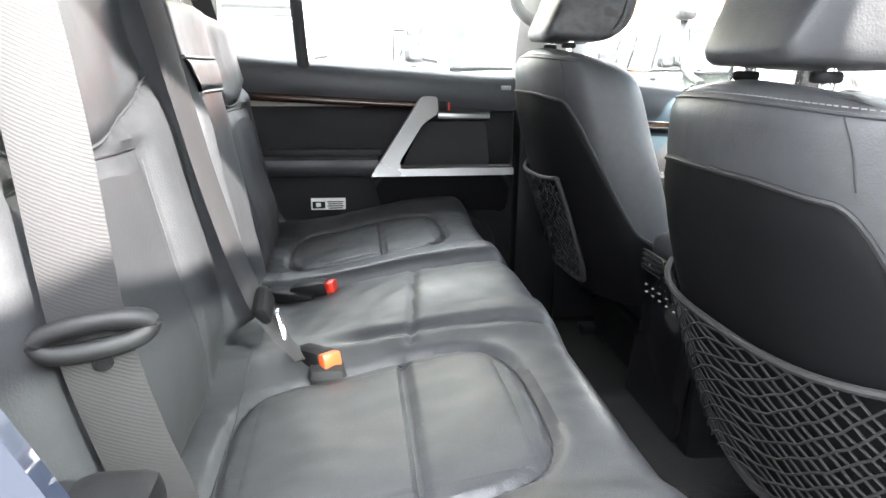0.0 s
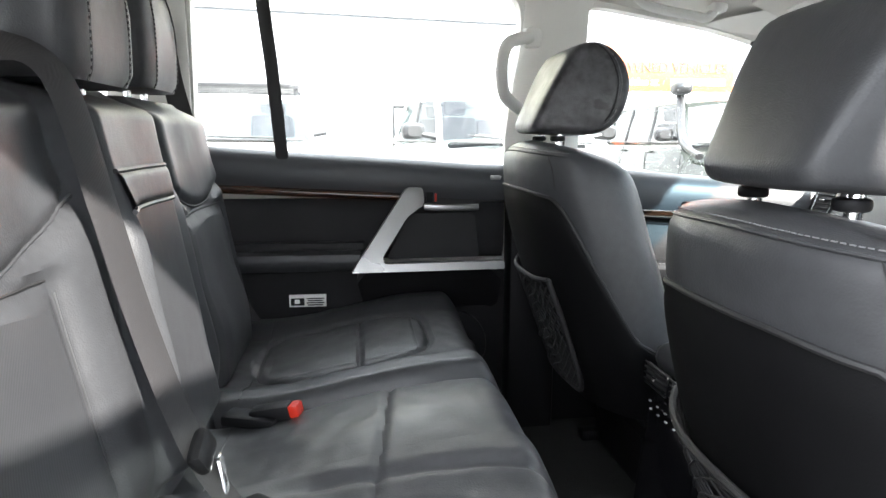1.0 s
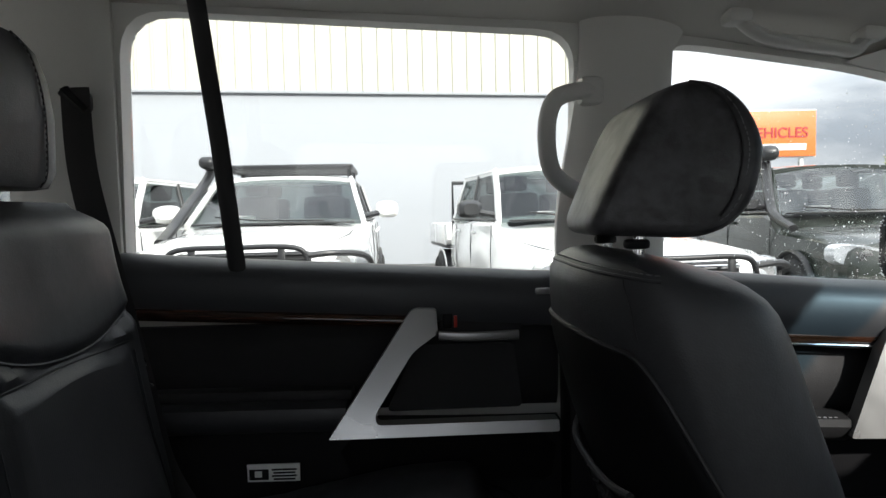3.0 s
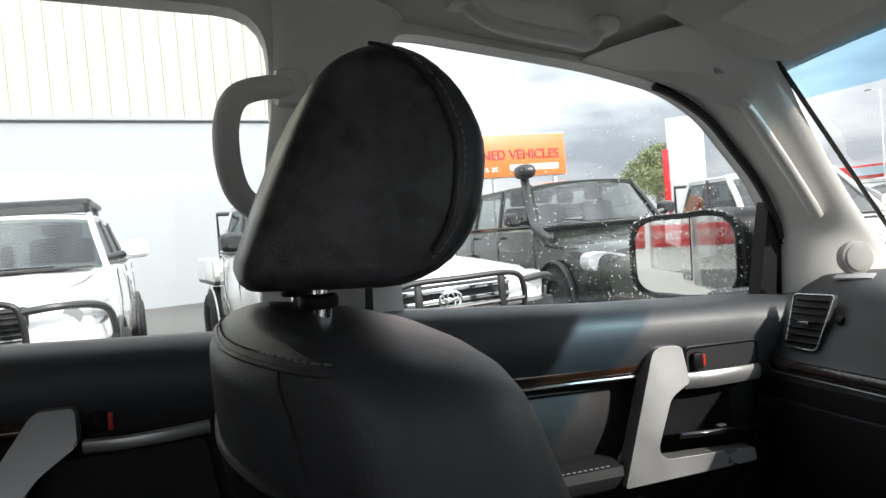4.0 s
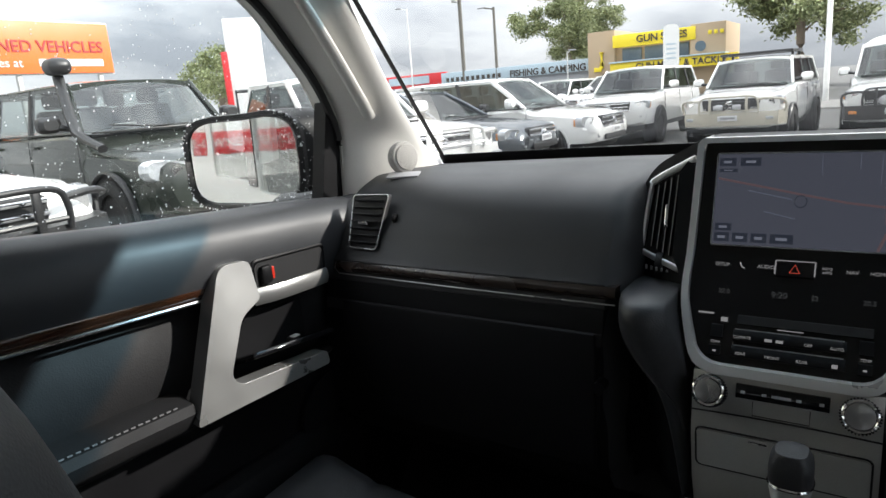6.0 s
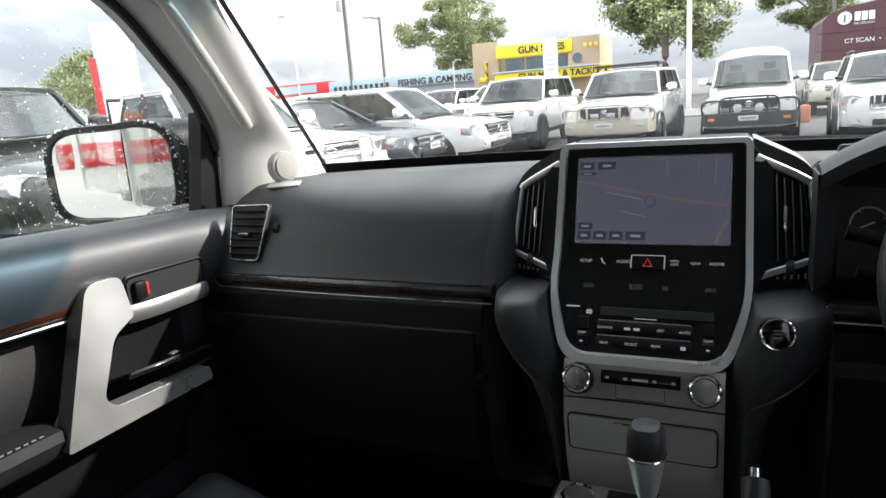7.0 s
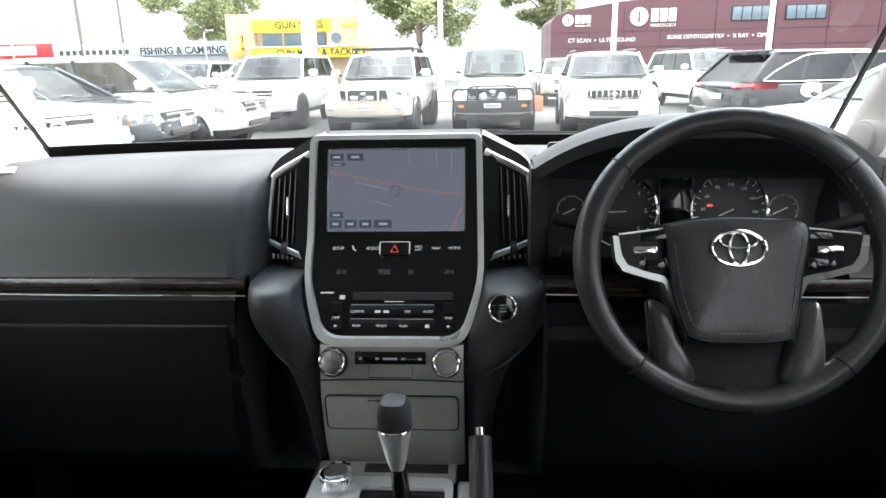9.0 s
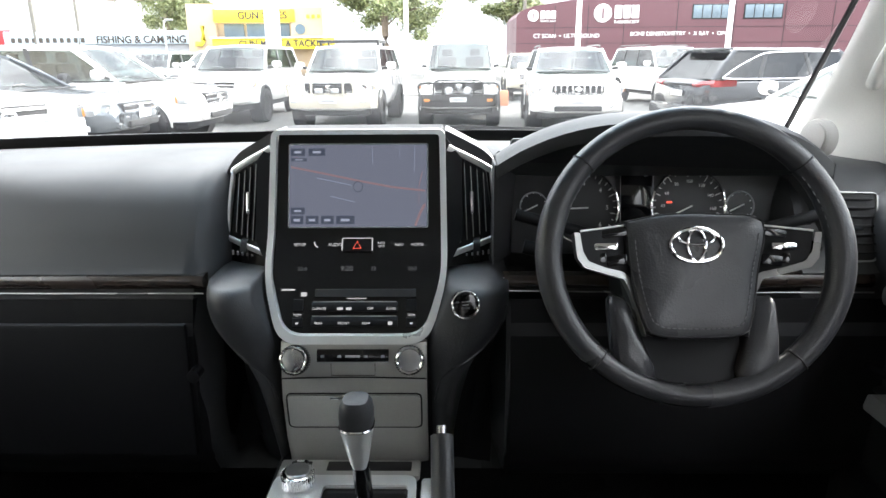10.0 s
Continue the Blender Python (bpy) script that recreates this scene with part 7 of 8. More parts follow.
        if rails:
            part("roof_rail", tube(smoothed([(s * (wr - 0.03), yr0 + 0.1, H - 0.03), (s * (wr - 0.03), yr0 + 0.25, H + 0.03), (s * (wr - 0.03), ws[1] - 0.4, H + 0.03), (s * (wr - 0.03), ws[1] - 0.2, H - 0.04)], 4), 0.016, 8), BARBLACK, v)
        m = part("mirror", loft([[(s * (W + 0.13) + a, ws[0] - 0.16 + y, belt + 0.10 + c) for a, c in oval(0.115 * k, 0.085 * k, 18, 3.0)] for y, k in ((-0.07, 0.9), (-0.05, 1.0), (0.02, 0.95), (0.06, 0.6))]), pm if paint in ("white", "black") and not dark_mirrors else BARBLACK, v)
        part("mirror_glass", rbox(0.19, 0.006, 0.13, 0.02, at=(s * (W + 0.13), ws[0] - 0.233, belt + 0.10)), BARBLACK, m)
        part("mirror_arm", tube([(s * wb, ws[0] - 0.12, belt + 0.04), (s * (W + 0.06), ws[0] - 0.14, belt + 0.07)], 0.03, 8), BARBLACK, m)
    part("windscreen", sheet(lambda u, q: (lerp(-wb, wb, u) * lerp(1, wr / wb, q), lerp(ws[0], ws[1], q) + 0.10 * (1 - (2 * u - 1) ** 2) * lerp(1, 0.6, q), lerp(belt - 0.03, zt + 0.01, q)), 12, 4), pane, v, "tinted windscreen")
    part("rear_window", sheet(lambda u, q: (lerp(-wb, wb, u) * lerp(1, wr / wb, q), lerp(yb0, yr0, q), lerp(belt, zt, q)), 6, 3), pane, v, "tinted rear glass")
    part("wiper", tube([(-0.5 * W, ws[0] + 0.04, belt + 0.005), (0.2 * W, ws[0] + 0.09, belt + 0.02), (0.6 * W, ws[0] + 0.05, belt + 0.06)], 0.009, 5), BARBLACK, v)
    part("cowl", rbox(wb * 1.8, 0.12, 0.02, 0.006, at=(0, ws[0] + 0.10, belt - 0.012)), BARBLACK, v)
    cab = part("cabin", rbox(wb * 1.85, ws[0] - yb0 - 0.1, 0.05, 0.01, at=(0, (ws[0] + yb0) / 2, belt - 0.18)), INSIDE, v, "dark cabin")
    part("dash", rbox(wb * 1.8, 0.40, 0.14, 0.05, at=(0, ws[0] - 0.18, belt - 0.08)), INSIDE, cab)
    for s in (-1, 1):
        for yy in (ws[1] - 0.30, ws[1] - 1.15):
            part("cabin_seat", join(rbox(0.46, 0.14, 0.50, 0.05, at=(s * 0.40 * W, yy, belt + 0.02), m=pose(0, 0, 0, 12)), rbox(0.26, 0.09, 0.17, 0.04, at=(s * 0.40 * W, yy - 0.08, belt + 0.37))), INSIDE, cab)
    if card:
        part("price_card", rbox(0.24, 0.12, 0.004, 0, at=(0.36 * W, ws[0] - 0.10, belt + 0.03), m=pose(0, 0, 0, 35)), PAPER, v, "white price card on the dash")
    # nose: grille, lamps, bumper
    gz = hood - 0.20
    gw = 0.60 * W * (0.9 + 0.15 * boxy)
    gy = f - 0.05
    gr = part("grille", rbox(gw * 2, 0.12, 0.22, 0.03, at=(0, gy - 0.03, gz)), DARKHOLE, v, "black grille opening")
    if grille == "bars":
        for k in range(3):
            part("bar", rbox(gw * 1.94, 0.03, 0.034, 0.010, at=(0, gy + 0.035, gz - 0.075 + 0.075 * k)), CHROME if paint != "dark" else BARBLACK, gr)
    elif grille == "vert":
        for k in range(9):
            part("bar", rbox(0.035, 0.03, 0.20, 0.01, at=(lerp(-gw * 0.9, gw * 0.9, k / 8), gy + 0.035, gz)), CHROME, gr)
        part("surround", tube([(a, gy + 0.03, gz + c) for a, c in rounded([(-gw, -0.115), (gw, -0.115), (gw * 1.02, 0.115), (-gw * 1.02, 0.115)], 0.03)], 0.014, 6, True), CHROME, gr)
    else:
        for k in range(6):
            part("bar", rbox(gw * 1.9, 0.02, 0.012, 0.004, at=(0, gy + 0.035, gz - 0.09 + 0.036 * k)), BARBLACK, gr)
    if badge:
        bd = part("badge", tube([(0.085 * math.cos(k * 0.2618), gy + 0.055, gz + 0.005 + 0.058 * math.sin(k * 0.2618)) for k in range(24)], 0.009, 7, True), CHROME, gr, "chrome oval badge")
        part("badge_ring", tube([(0.03 * math.cos(k * 0.2618), gy + 0.058, gz + 0.052 * math.sin(k * 0.2618)) for k in range(24)], 0.007, 6, True), CHROME, bd)
        part("badge_ring", tube([(0.058 * math.cos(k * 0.2618), gy + 0.058, gz + 0.03 + 0.026 * math.sin(k * 0.2618)) for k in range(24)], 0.007, 6, True), CHROME, bd)
    for s in (-1, 1):
        lx = s * W * lamps
        hl = part("headlamp", loft([[(lx + a * (1 - 0.15 * q), f - nose * 0.55 - 0.06 + 0.10 * q - 0.20 * max(0, s * a) / lampw, gz + 0.02 + c * (1 - 0.12 * q) + 0.03 * s * a / lampw) for a, c in oval(lampw * 0.62, 0.105, 22, 3.2)] for q in (0, 0.6, 0.95, 1.05)]), LAMPGLASS, v, "clear headlamp")
        part("reflector", cyl(0.06, 0.02, 20, at=(lx - s * 0.02, f - nose * 0.55 + 0.045, gz + 0.02), m=pose(0, 0, 0, 90)), CHROME, hl)
        part("indicator", rbox(0.05, 0.04, 0.11, 0.012, at=(s * W * 0.965, f - nose * 0.9 - 0.10, gz + 0.02), m=pose(0, 0, 0, 0, 0, -s * 40)), AMBER, v)
        part("fog_lamp", cyl(0.055, 0.04, 18, at=(s * W * 0.68, f - 0.045, 0.60), m=pose(0, 0, 0, 90), bevel=0.008), LAMPGLASS, v)
    part("bumper", loft([[(x, y, z) for y, z in ((f - 0.30 - e, 0.46), (f - 0.03 - e, 0.47), (f + 0.03 - e, 0.56), (f + 0.02 - e, 0.70), (f - 0.04 - e, 0.75), (f - 0.30 - e, 0.75))] for x, e in ((-W * 0.99, 0.42), (-W * 0.95, 0.22), (-W * 0.80, 0.09), (-W * 0.4, 0.01), (0, 0), (W * 0.4, 0.01), (W * 0.80, 0.09), (W * 0.95, 0.22), (W * 0.99, 0.42))]), pm, v)
    part("air_intake", rbox(W * 1.0, 0.05, 0.10, 0.02, at=(0, f + 0.012, 0.545)), DARKHOLE, v)
    if not bar:
        pl = part("number_plate", rbox(0.37, 0.012, 0.10, 0.006, at=(0, f + 0.042, 0.66)), PLATE, v, "white number plate")
        part("plate_bar", rbox(0.28, 0.004, 0.045, 0, at=(0, f + 0.050, 0.66)), GREY, pl)
    if bar:
        bmats = {"black": BARBLACK, "steel": STEELBAR, "paint": pm, "beige": PAINT["beige"]}
        bm_ = bmats[bar]
        bb = part("bull_bar", loft([[(x, y, z) for y, z in ((f - 0.10 - e, 0.50), (f + 0.13 - e, 0.50), (f + 0.17 - e, 0.62), (f + 0.15 - e, 0.76), (f - 0.10 - e, 0.78))] for x, e in ((-W * 1.0, 0.40), (-W * 0.92, 0.16), (-W * 0.65, 0.03), (0, 0), (W * 0.65, 0.03), (W * 0.92, 0.16), (W * 1.0, 0.40))]), bm_ if bar != "steel" else pm, v, "steel bull bar")
        hoopz = hood - 0.05
        part("hoop", tube(smoothed([(-gw, f + 0.14, 0.74), (-gw * 0.98, f + 0.16, hoopz - 0.10), (-gw * 0.8, f + 0.17, hoopz), (0, f + 0.19, hoopz + 0.01), (gw * 0.8, f + 0.17, hoopz), (gw * 0.98, f + 0.16, hoopz - 0.10), (gw, f + 0.14, 0.74)], 5), 0.020, 10), bm_, bb)
        for s in (-1, 1):
            part("side_hoop", tube(smoothed([(s * gw * 0.98, f + 0.15, hoopz - 0.06), (s * W * 0.75, f + 0.10, hoopz - 0.05), (s * W * 0.97, f - 0.08, hoopz - 0.09), (s * W * 1.02, f - 0.22, 0.86), (s * W * 1.0, f - 0.22, 0.74)], 5), 0.024, 9), bm_, bb)
            part("upright", rbox(0.05, 0.03, hoopz - 0.72, 0.008, at=(s * gw * 0.62, f + 0.165, (hoopz + 0.72) / 2)), bm_, bb)
            part("bar_lamp", rbox(0.13, 0.03, 0.06, 0.01, at=(s * W * 0.78, f + 0.11, 0.645)), AMBER if bar == "black" else LAMPGLASS, bb)
            if spots:
                if bar == "beige":
                    part("lamp_gap", rbox(gw * 0.62, 0.02, 0.17, 0.02, at=(s * gw * 0.42, f + 0.162, 0.89)), DARKHOLE, bb)
                    part("spot_lamp", rbox(0.17, 0.08, 0.10, 0.02, at=(s * 0.17, f + 0.20, 0.87)), LAMPGLASS, bb, "rectangular spot lamp")
                else:
                    part("spot_lamp", cyl(0.085, 0.10, 24, at=(s * 0.20, f + 0.20, 0.86), m=pose(0, 0, 0, 90), bevel=0.01), LAMPGLASS, bb, "round spot lamp")
        part("mesh_bar", tube([(-gw * 0.95, f + 0.16, 0.80), (gw * 0.95, f + 0.16, 0.80)], 0.016, 8), bm_, bb)
        pl = part("number_plate", rbox(0.37, 0.012, 0.10, 0.006, at=(0, f + 0.185, 0.66)), PLATE, bb, "white number plate")
        part("plate_bar", rbox(0.28, 0.004, 0.045, 0, at=(0, f + 0.193, 0.66)), GREY, pl)
    if snorkel:
        s = snorkel
        part("snorkel", join(tube(smoothed([(s * W * 0.97, ws[0] + 0.55, belt - 0.16), (s * W * 0.985, ws[0] + 0.20, belt - 0.05), (s * (wb + 0.05), ws[0] - 0.02, belt + 0.08), (s * (wr + 0.08), ws[1] + 0.06, H - 0.02), (s * (wr + 0.08), ws[1] + 0.05, H + 0.10)], 5), 0.05, 10, flat=(0.055, 0.04)), rbox(0.17 * head, 0.22 * head, 0.13 * head, 0.085, at=(s * (wr + 0.08), ws[1] + 0.07, H + 0.12), seg=5)), BARBLACK, v, "black raised air intake")
    if rack:
        rk = part("roof_rack", tube([(a, c, H + 0.075) for a, c in rounded([(-wr, ws[1] - 1.25), (wr, ws[1] - 1.25), (wr, ws[1] - 0.05), (-wr, ws[1] - 0.05)], 0.05)], 0.022, 8, True, flat=(0.018, 0.028)), BARBLACK, v, "flat black roof rack")
        for k in range(7):
            part("rack_slat", rbox(wr * 2, 0.05, 0.016, 0.004, at=(0, lerp(ws[1] - 1.15, ws[1] - 0.15, k / 6), H + 0.075)), BARBLACK, rk)
        for s in (-1, 1):
            for y in (ws[1] - 1.05, ws[1] - 0.25):
                part("rack_foot", rbox(0.05, 0.08, 0.12, 0.01, at=(s * (wr - 0.03), y, H + 0.03)), BARBLACK, rk)
    if tray is not None:
        tb = part("tray", rbox(W * 2, tray - b - 0.05, 0.05, 0.01, at=(0, (tray + b) / 2 - 0.03, 0.90)), BARBLACK, v, "flat tray with drop sides")
        for s in (-1, 1):
            part("drop_side", rbox(0.03, tray - b - 0.08, 0.26, 0.01, at=(s * W, (tray + b) / 2 - 0.03, 1.05)), pm, tb)
        part("drop_side", rbox(W * 2, 0.03, 0.26, 0.01, at=(0, b, 1.05)), pm, tb)
        part("headboard", tube([(-W * 0.9, tray - 0.04, 0.95), (-W * 0.9, tray - 0.04, H - 0.1), (W * 0.9, tray - 0.04, H - 0.1), (W * 0.9, tray - 0.04, 0.95)], 0.025, 8), BARBLACK, tb)
        part("canopy", loft([[(x, y, z) for x, z in ((-W * 0.93, 1.12), (-W * 0.9, H - 0.12), (-W * 0.78, H - 0.04), (W * 0.78, H - 0.04), (W * 0.9, H - 0.12), (W * 0.93, 1.12))] for y in (tray - 0.1, b + 0.1)]), pm, tb) if canopy else None
    if tail:
        for s in (-1, 1):
            part("tail_lamp", loft([[(s * W * (0.52 + 0.475 * min(1, q * 1.25)), b - 0.004 + 0.20 * q * q + 0.24 * max(0, q - 0.8) * 5 + y, belt - 0.10 + c * (1 - 0.45 * abs(q - 0.7)) + 0.03 * q) for y, c in ((0.0, -0.055), (-0.022, 0.0), (0.0, 0.06), (0.12, 0.06), (0.12, -0.055))] for q in (0, 0.2, 0.4, 0.6, 0.75, 0.8, 0.9, 1.0)]), TAIL, v, "red tail lamp")
        part("tailgate_trim", rbox(W * 1.0, 0.02, 0.035, 0.01, at=(0, b - 0.01, belt - 0.10)), BARBLACK, v)
        pl = part("number_plate", rbox(0.37, 0.012, 0.10, 0.006, at=(0, b - 0.012, belt - 0.26)), PLATE, v, "white number plate")
        part("plate_bar", rbox(0.28, 0.004, 0.045, 0, at=(0, b - 0.02, belt - 0.26)), GREY, pl)
        part("rear_bumper", rbox(W * 1.9, 0.16, 0.24, 0.05, at=(0, b + 0.04, 0.58)), pm, v)
        part("spoiler", rbox(wr * 1.9, 0.16, 0.035, 0.012, at=(0, yr0 - 0.08, H - 0.03)), pm, v)
    wy = (f - 0.92, b + 1.0)
    for s in (-1, 1):
        for y in wy:
            arch = [(s * W * 0.93, y + (wheelr + 0.07) * math.cos(a), wheelr + (wheelr + 0.07) * math.sin(a)) for a in [math.pi * k / 16 for k in range(17)]]
            part("wheel_arch", join(cyl(wheelr + 0.06, W * 0.30, 28, at=(s * W * 0.86, y, wheelr + 0.01), m=pose(0, 0, 0, 0, 90, 0))), DARKHOLE, v)
            part("arch_flare", tube([(s * (W * 1.003 + flare), p[1], p[2]) for p in arch], 0.02, 6, flat=(0.012 + flare, 0.022)), pm if not flare else BARBLACK, v)
            wheel(v, s * (W - 0.06), y, wheelr, s)
    return v


def yard_cars():
    # the row that faces the car's left side, from the rear forwards
    vehicle("van", "white wagon beside the roof-racked utility", (-6.9, -3.88), -90, "white", L=4.9, W=0.95, H=1.80, belt=1.26, hood=1.10, ws=(1.1, 0.5), rear=(-2.35, -2.1))
    vehicle("ute", "white dual-cab with roof rack, snorkel and black bull bar", (-6.92, -1.75), -86.5, "white", L=5.2, W=0.93, H=1.77, belt=1.27, hood=1.15, ws=(1.10, 0.45), rear=(-2.3, -2.0), bar="black", grille="mesh", snorkel=1, rack=True, nose=0.2, flare=0.01)
    vehicle("ute", "white dual-cab tray-back utility with black bull bar", (-6.555, 1.09), -82, "white", L=5.3, W=0.93, H=1.79, belt=1.25, hood=1.03, ws=(1.05, 0.35), tray=-1.25, bar="black", grille="bars", nose=0.2, dark_mirrors=True)
    vehicle("wagon", "dark green-grey four-wheel drive with snorkel", (-7.52, 4.52), -94.5, "dark", L=4.9, W=0.92, H=1.80, belt=1.24, hood=1.03, ws=(0.90, 0.48), rear=(-2.35, -2.2), lampw=0.36, bar=None, grille="mesh", snorkel=1, nose=0.16, boxy=0.4, flare=0.02, badge=False, head=1.35, pane=THINGLASS)
    vehicle("ute", "white dual-cab utility with bonnet vents and pale bull bar", (-6.55, 7.03), -108, "white", L=5.3, W=0.93, H=1.74, belt=1.12, hood=1.02, ws=(1.05, 0.35), tray=-1.0, bar="paint", grille="bars", scoop=True)
    vehicle("sedan", "slate grey wagon with a chrome-barred grille", (-6.75, 9.55), -89, "grey", L=4.8, W=0.91, H=1.52, belt=1.02, hood=0.92, ws=(0.95, 0.15), rear=(-2.1, -1.7), grille="bars", nose=0.3, wheelr=0.35)
    vehicle("wagon", "white sport utility wagon with chrome-barred grille", (-6.33, 11.65), -91.5, "white", L=4.85, W=0.95, H=1.70, belt=1.12, hood=1.00, ws=(1.1, 0.35), rear=(-2.3, -1.9), nose=0.28)
    # the row ahead, which faces the camera
    vehicle("wagon", "white four-wheel drive wagon with chrome grille", (-5.27, 17.6), 179, "white", L=4.95, W=0.96, H=1.80, belt=1.22, hood=1.08, ws=(1.05, 0.45), rear=(-2.35, -2.1), nose=0.18, boxy=0.3, flare=0.012)
    vehicle("wagon", "white and beige older wagon with steel bull bar", (-2.31, 16.6), 176.5, "white", L=4.9, W=0.95, H=1.83, belt=1.25, hood=1.11, ws=(0.95, 0.45), rear=(-2.35, -2.1), bar="beige", grille="mesh", spots=True, rack=True, boxy=0.4, flare=0.02)
    vehicle("wagon", "white high-roof troop carrier with black bull bar", (0.37, 17.4), 178, "white", L=5.1, W=0.89, H=1.97, belt=1.30, hood=1.12, ws=(0.85, 0.55), rear=(-2.5, -2.4), bar="black", grille="mesh", spots=True, boxy=0.8, lamps=0.78, high=0.12)
    vehicle("wagon", "white wagon with upright chrome grille bars", (2.85, 15.9), 176, "white", L=4.85, W=0.95, H=1.77, belt=1.25, hood=1.09, ws=(1.05, 0.45), rear=(-2.3, -2.05), grille="vert", nose=0.2, rails=True)
    # the rows behind
    vehicle("wagon", "white sport utility wagon in the back row", (-11.0, 25.6), 178, "white", L=4.8, W=0.94, H=1.74, belt=1.14, hood=1.05, ws=(1.1, 0.4), rear=(-2.3, -1.9))
    vehicle("wagon", "white wagon with dark roof rails behind the first row", (-8.4, 25.1), 150, "white", L=4.8, W=0.94, H=1.78, belt=1.14, hood=1.05, ws=(1.1, 0.4), rear=(-2.3, -1.9), rails=True)
    vehicle("wagon", "beige older wagon in the back row", (3.1, 26.5), 178, "beige", L=4.8, W=0.90, H=1.70, belt=1.14, hood=1.05, rails=True)
    vehicle("wagon", "white four-wheel drive wagon with pale roof rails", (7.3, 23.0), 192, "white", L=4.9, W=0.95, H=1.86, belt=1.22, hood=1.10, rails=True)
    vehicle("wagon", "black sport utility wagon seen from the rear", (6.7, 13.2), -76, "black", L=4.85, W=0.95, H=1.70, belt=1.16, hood=1.02, ws=(1.1, 0.35), rear=(-2.3, -1.8), tail=True, chrome_line=True, pane=DARKGLASS)
    vehicle("sedan", "white sedan with a low sloping bonnet", (4.9, 7.2), 106, "white", L=4.8, W=0.92, H=1.42, belt=0.98, hood=0.92, ws=(0.95, 0.1), rear=(-1.8, -1.2), nose=0.3, wheelr=0.33)


yard_cars()


# ---- buildings, signs, poles ----
CREAM = mat("cream_sheeting", (0.54, 0.525, 0.44), 0.55, 0, 30, 0.05, 0.06, 0.4)
GREYWALL = mat("pale_grey_render", (0.36, 0.375, 0.395), 0.8, 0, 40, 0.15, 0.05, 0.3)
BROWN = mat("tan_block", (0.42, 0.32, 0.21), 0.85, 0, 20, 0.2, 0.10, 0.4)
YELLOW = mat("yellow_sign", (0.85, 0.66, 0.03), 0.5, 0, 10, 0.0, 0.05, 0.5)
MAROON = mat("maroon_panel", (0.085, 0.030, 0.038), 0.5, 0, 10, 0.05, 0.10, 0.3)
SIGNRED = mat("orange_red_sign", (0.82, 0.17, 0.035), 0.45, 0, 10, 0.0, 0.06, 0.4)
SIGNDARK = mat("sign_dark_red", (0.38, 0.03, 0.03), 0.45, 0, 10, 0.0, 0.05)
PURERED = mat("red_panel", (0.62, 0.025, 0.03), 0.45, 0, 10, 0.0, 0.06, 0.5)
SHOPBLUE = mat("blue_grey_fascia", (0.42, 0.52, 0.58), 0.6, 0, 10, 0.0, 0.06, 0.5)
DARKPRINT = mat("dark_print", (0.05, 0.04, 0.03), 0.6, 0, 10, 0.0, 0.05)
SHOPGLASS = mat("shop_glass", (0.10, 0.14, 0.17), 0.08, 0.0, 5, 0.0, 0.2, 0.8, coat=0.5)
POLEGREY = mat("galvanised_pole", (0.42, 0.42, 0.41), 0.5, 0.6, 30, 0.05, 0.1)
POLEWOOD = mat("weathered_pole", (0.16, 0.15, 0.13), 0.9, 0, 40, 0.4, 0.2)
POLEWHITE = mat("white_pole", (0.75, 0.75, 0.73), 0.5, 0, 30, 0.05, 0.06)


def shed():
    s = thing("warehouse", "large shed with cream ribbed sheeting over pale grey wall", "building")
    X, y0, y1 = -17.0, -26.0, 5.2
    part("lower_wall", rbox(0.4, y1 - y0, 4.66, 0.02, at=(X - 0.2, (y0 + y1) / 2, 2.33)), GREYWALL, s, "smooth pale grey wall")
    prof, y = [], y0
    while y < y1:
        prof += [(y, 0.0), (y + 0.30, 0.0), (y + 0.325, 0.045), (y + 0.365, 0.045)]
        y += 0.39
    bm = bmesh.new()
    lo = [bm.verts.new((X + 0.03 + d, yy, 4.67)) for yy, d in prof]
    hi = [bm.verts.new((X + 0.03 + d, yy, 11.0)) for yy, d in prof]
    for i in range(len(lo) - 1):
        bm.faces.new((lo[i], lo[i + 1], hi[i + 1], hi[i]))
    part("ribbed_sheeting", bm, CREAM, s, "cream ribbed steel sheeting", smooth=0)
    part("upper_wall", rbox(0.4, y1 - y0, 6.3, 0.02, at=(X - 0.2, (y0 + y1) / 2, 7.85)), CREAM, s)
    part("flashing", rbox(0.10, y1 - y0, 0.08, 0.01, at=(X + 0.05, (y0 + y1) / 2, 4.66)), GREYWALL, s)
    part("downpipe", cyl(0.06, 11, 14, at=(X + 0.08, y1 - 0.4, 5.5)), GREYWALL, s)
    s.matrix_world = Matrix.Translation((X, 1.6, 0)) @ Matrix.Rotation(radians(9.0), 4, "Z") @ Matrix.Translation((-X, -1.6, 0))
    r = thing("rail_fence", "grey pipe rail fence before the shed", "fence")
    part("post", cyl(0.05, 2.0, 12, at=(-13.5, 1.05, 1.0)), POLEGREY, r)
    part("post", cyl(0.05, 2.0, 12, at=(-13.5, 4.4, 1.0)), POLEGREY, r)
    part("rail", tube([(-13.5, 1.05, 1.78), (-13.5, 4.4, 1.78)], 0.04, 10), POLEGREY, r)
    part("rail", tube([(-13.5, 1.05, 1.1), (-13.5, 4.4, 1.1)], 0.04, 10), POLEGREY, r)


shed()


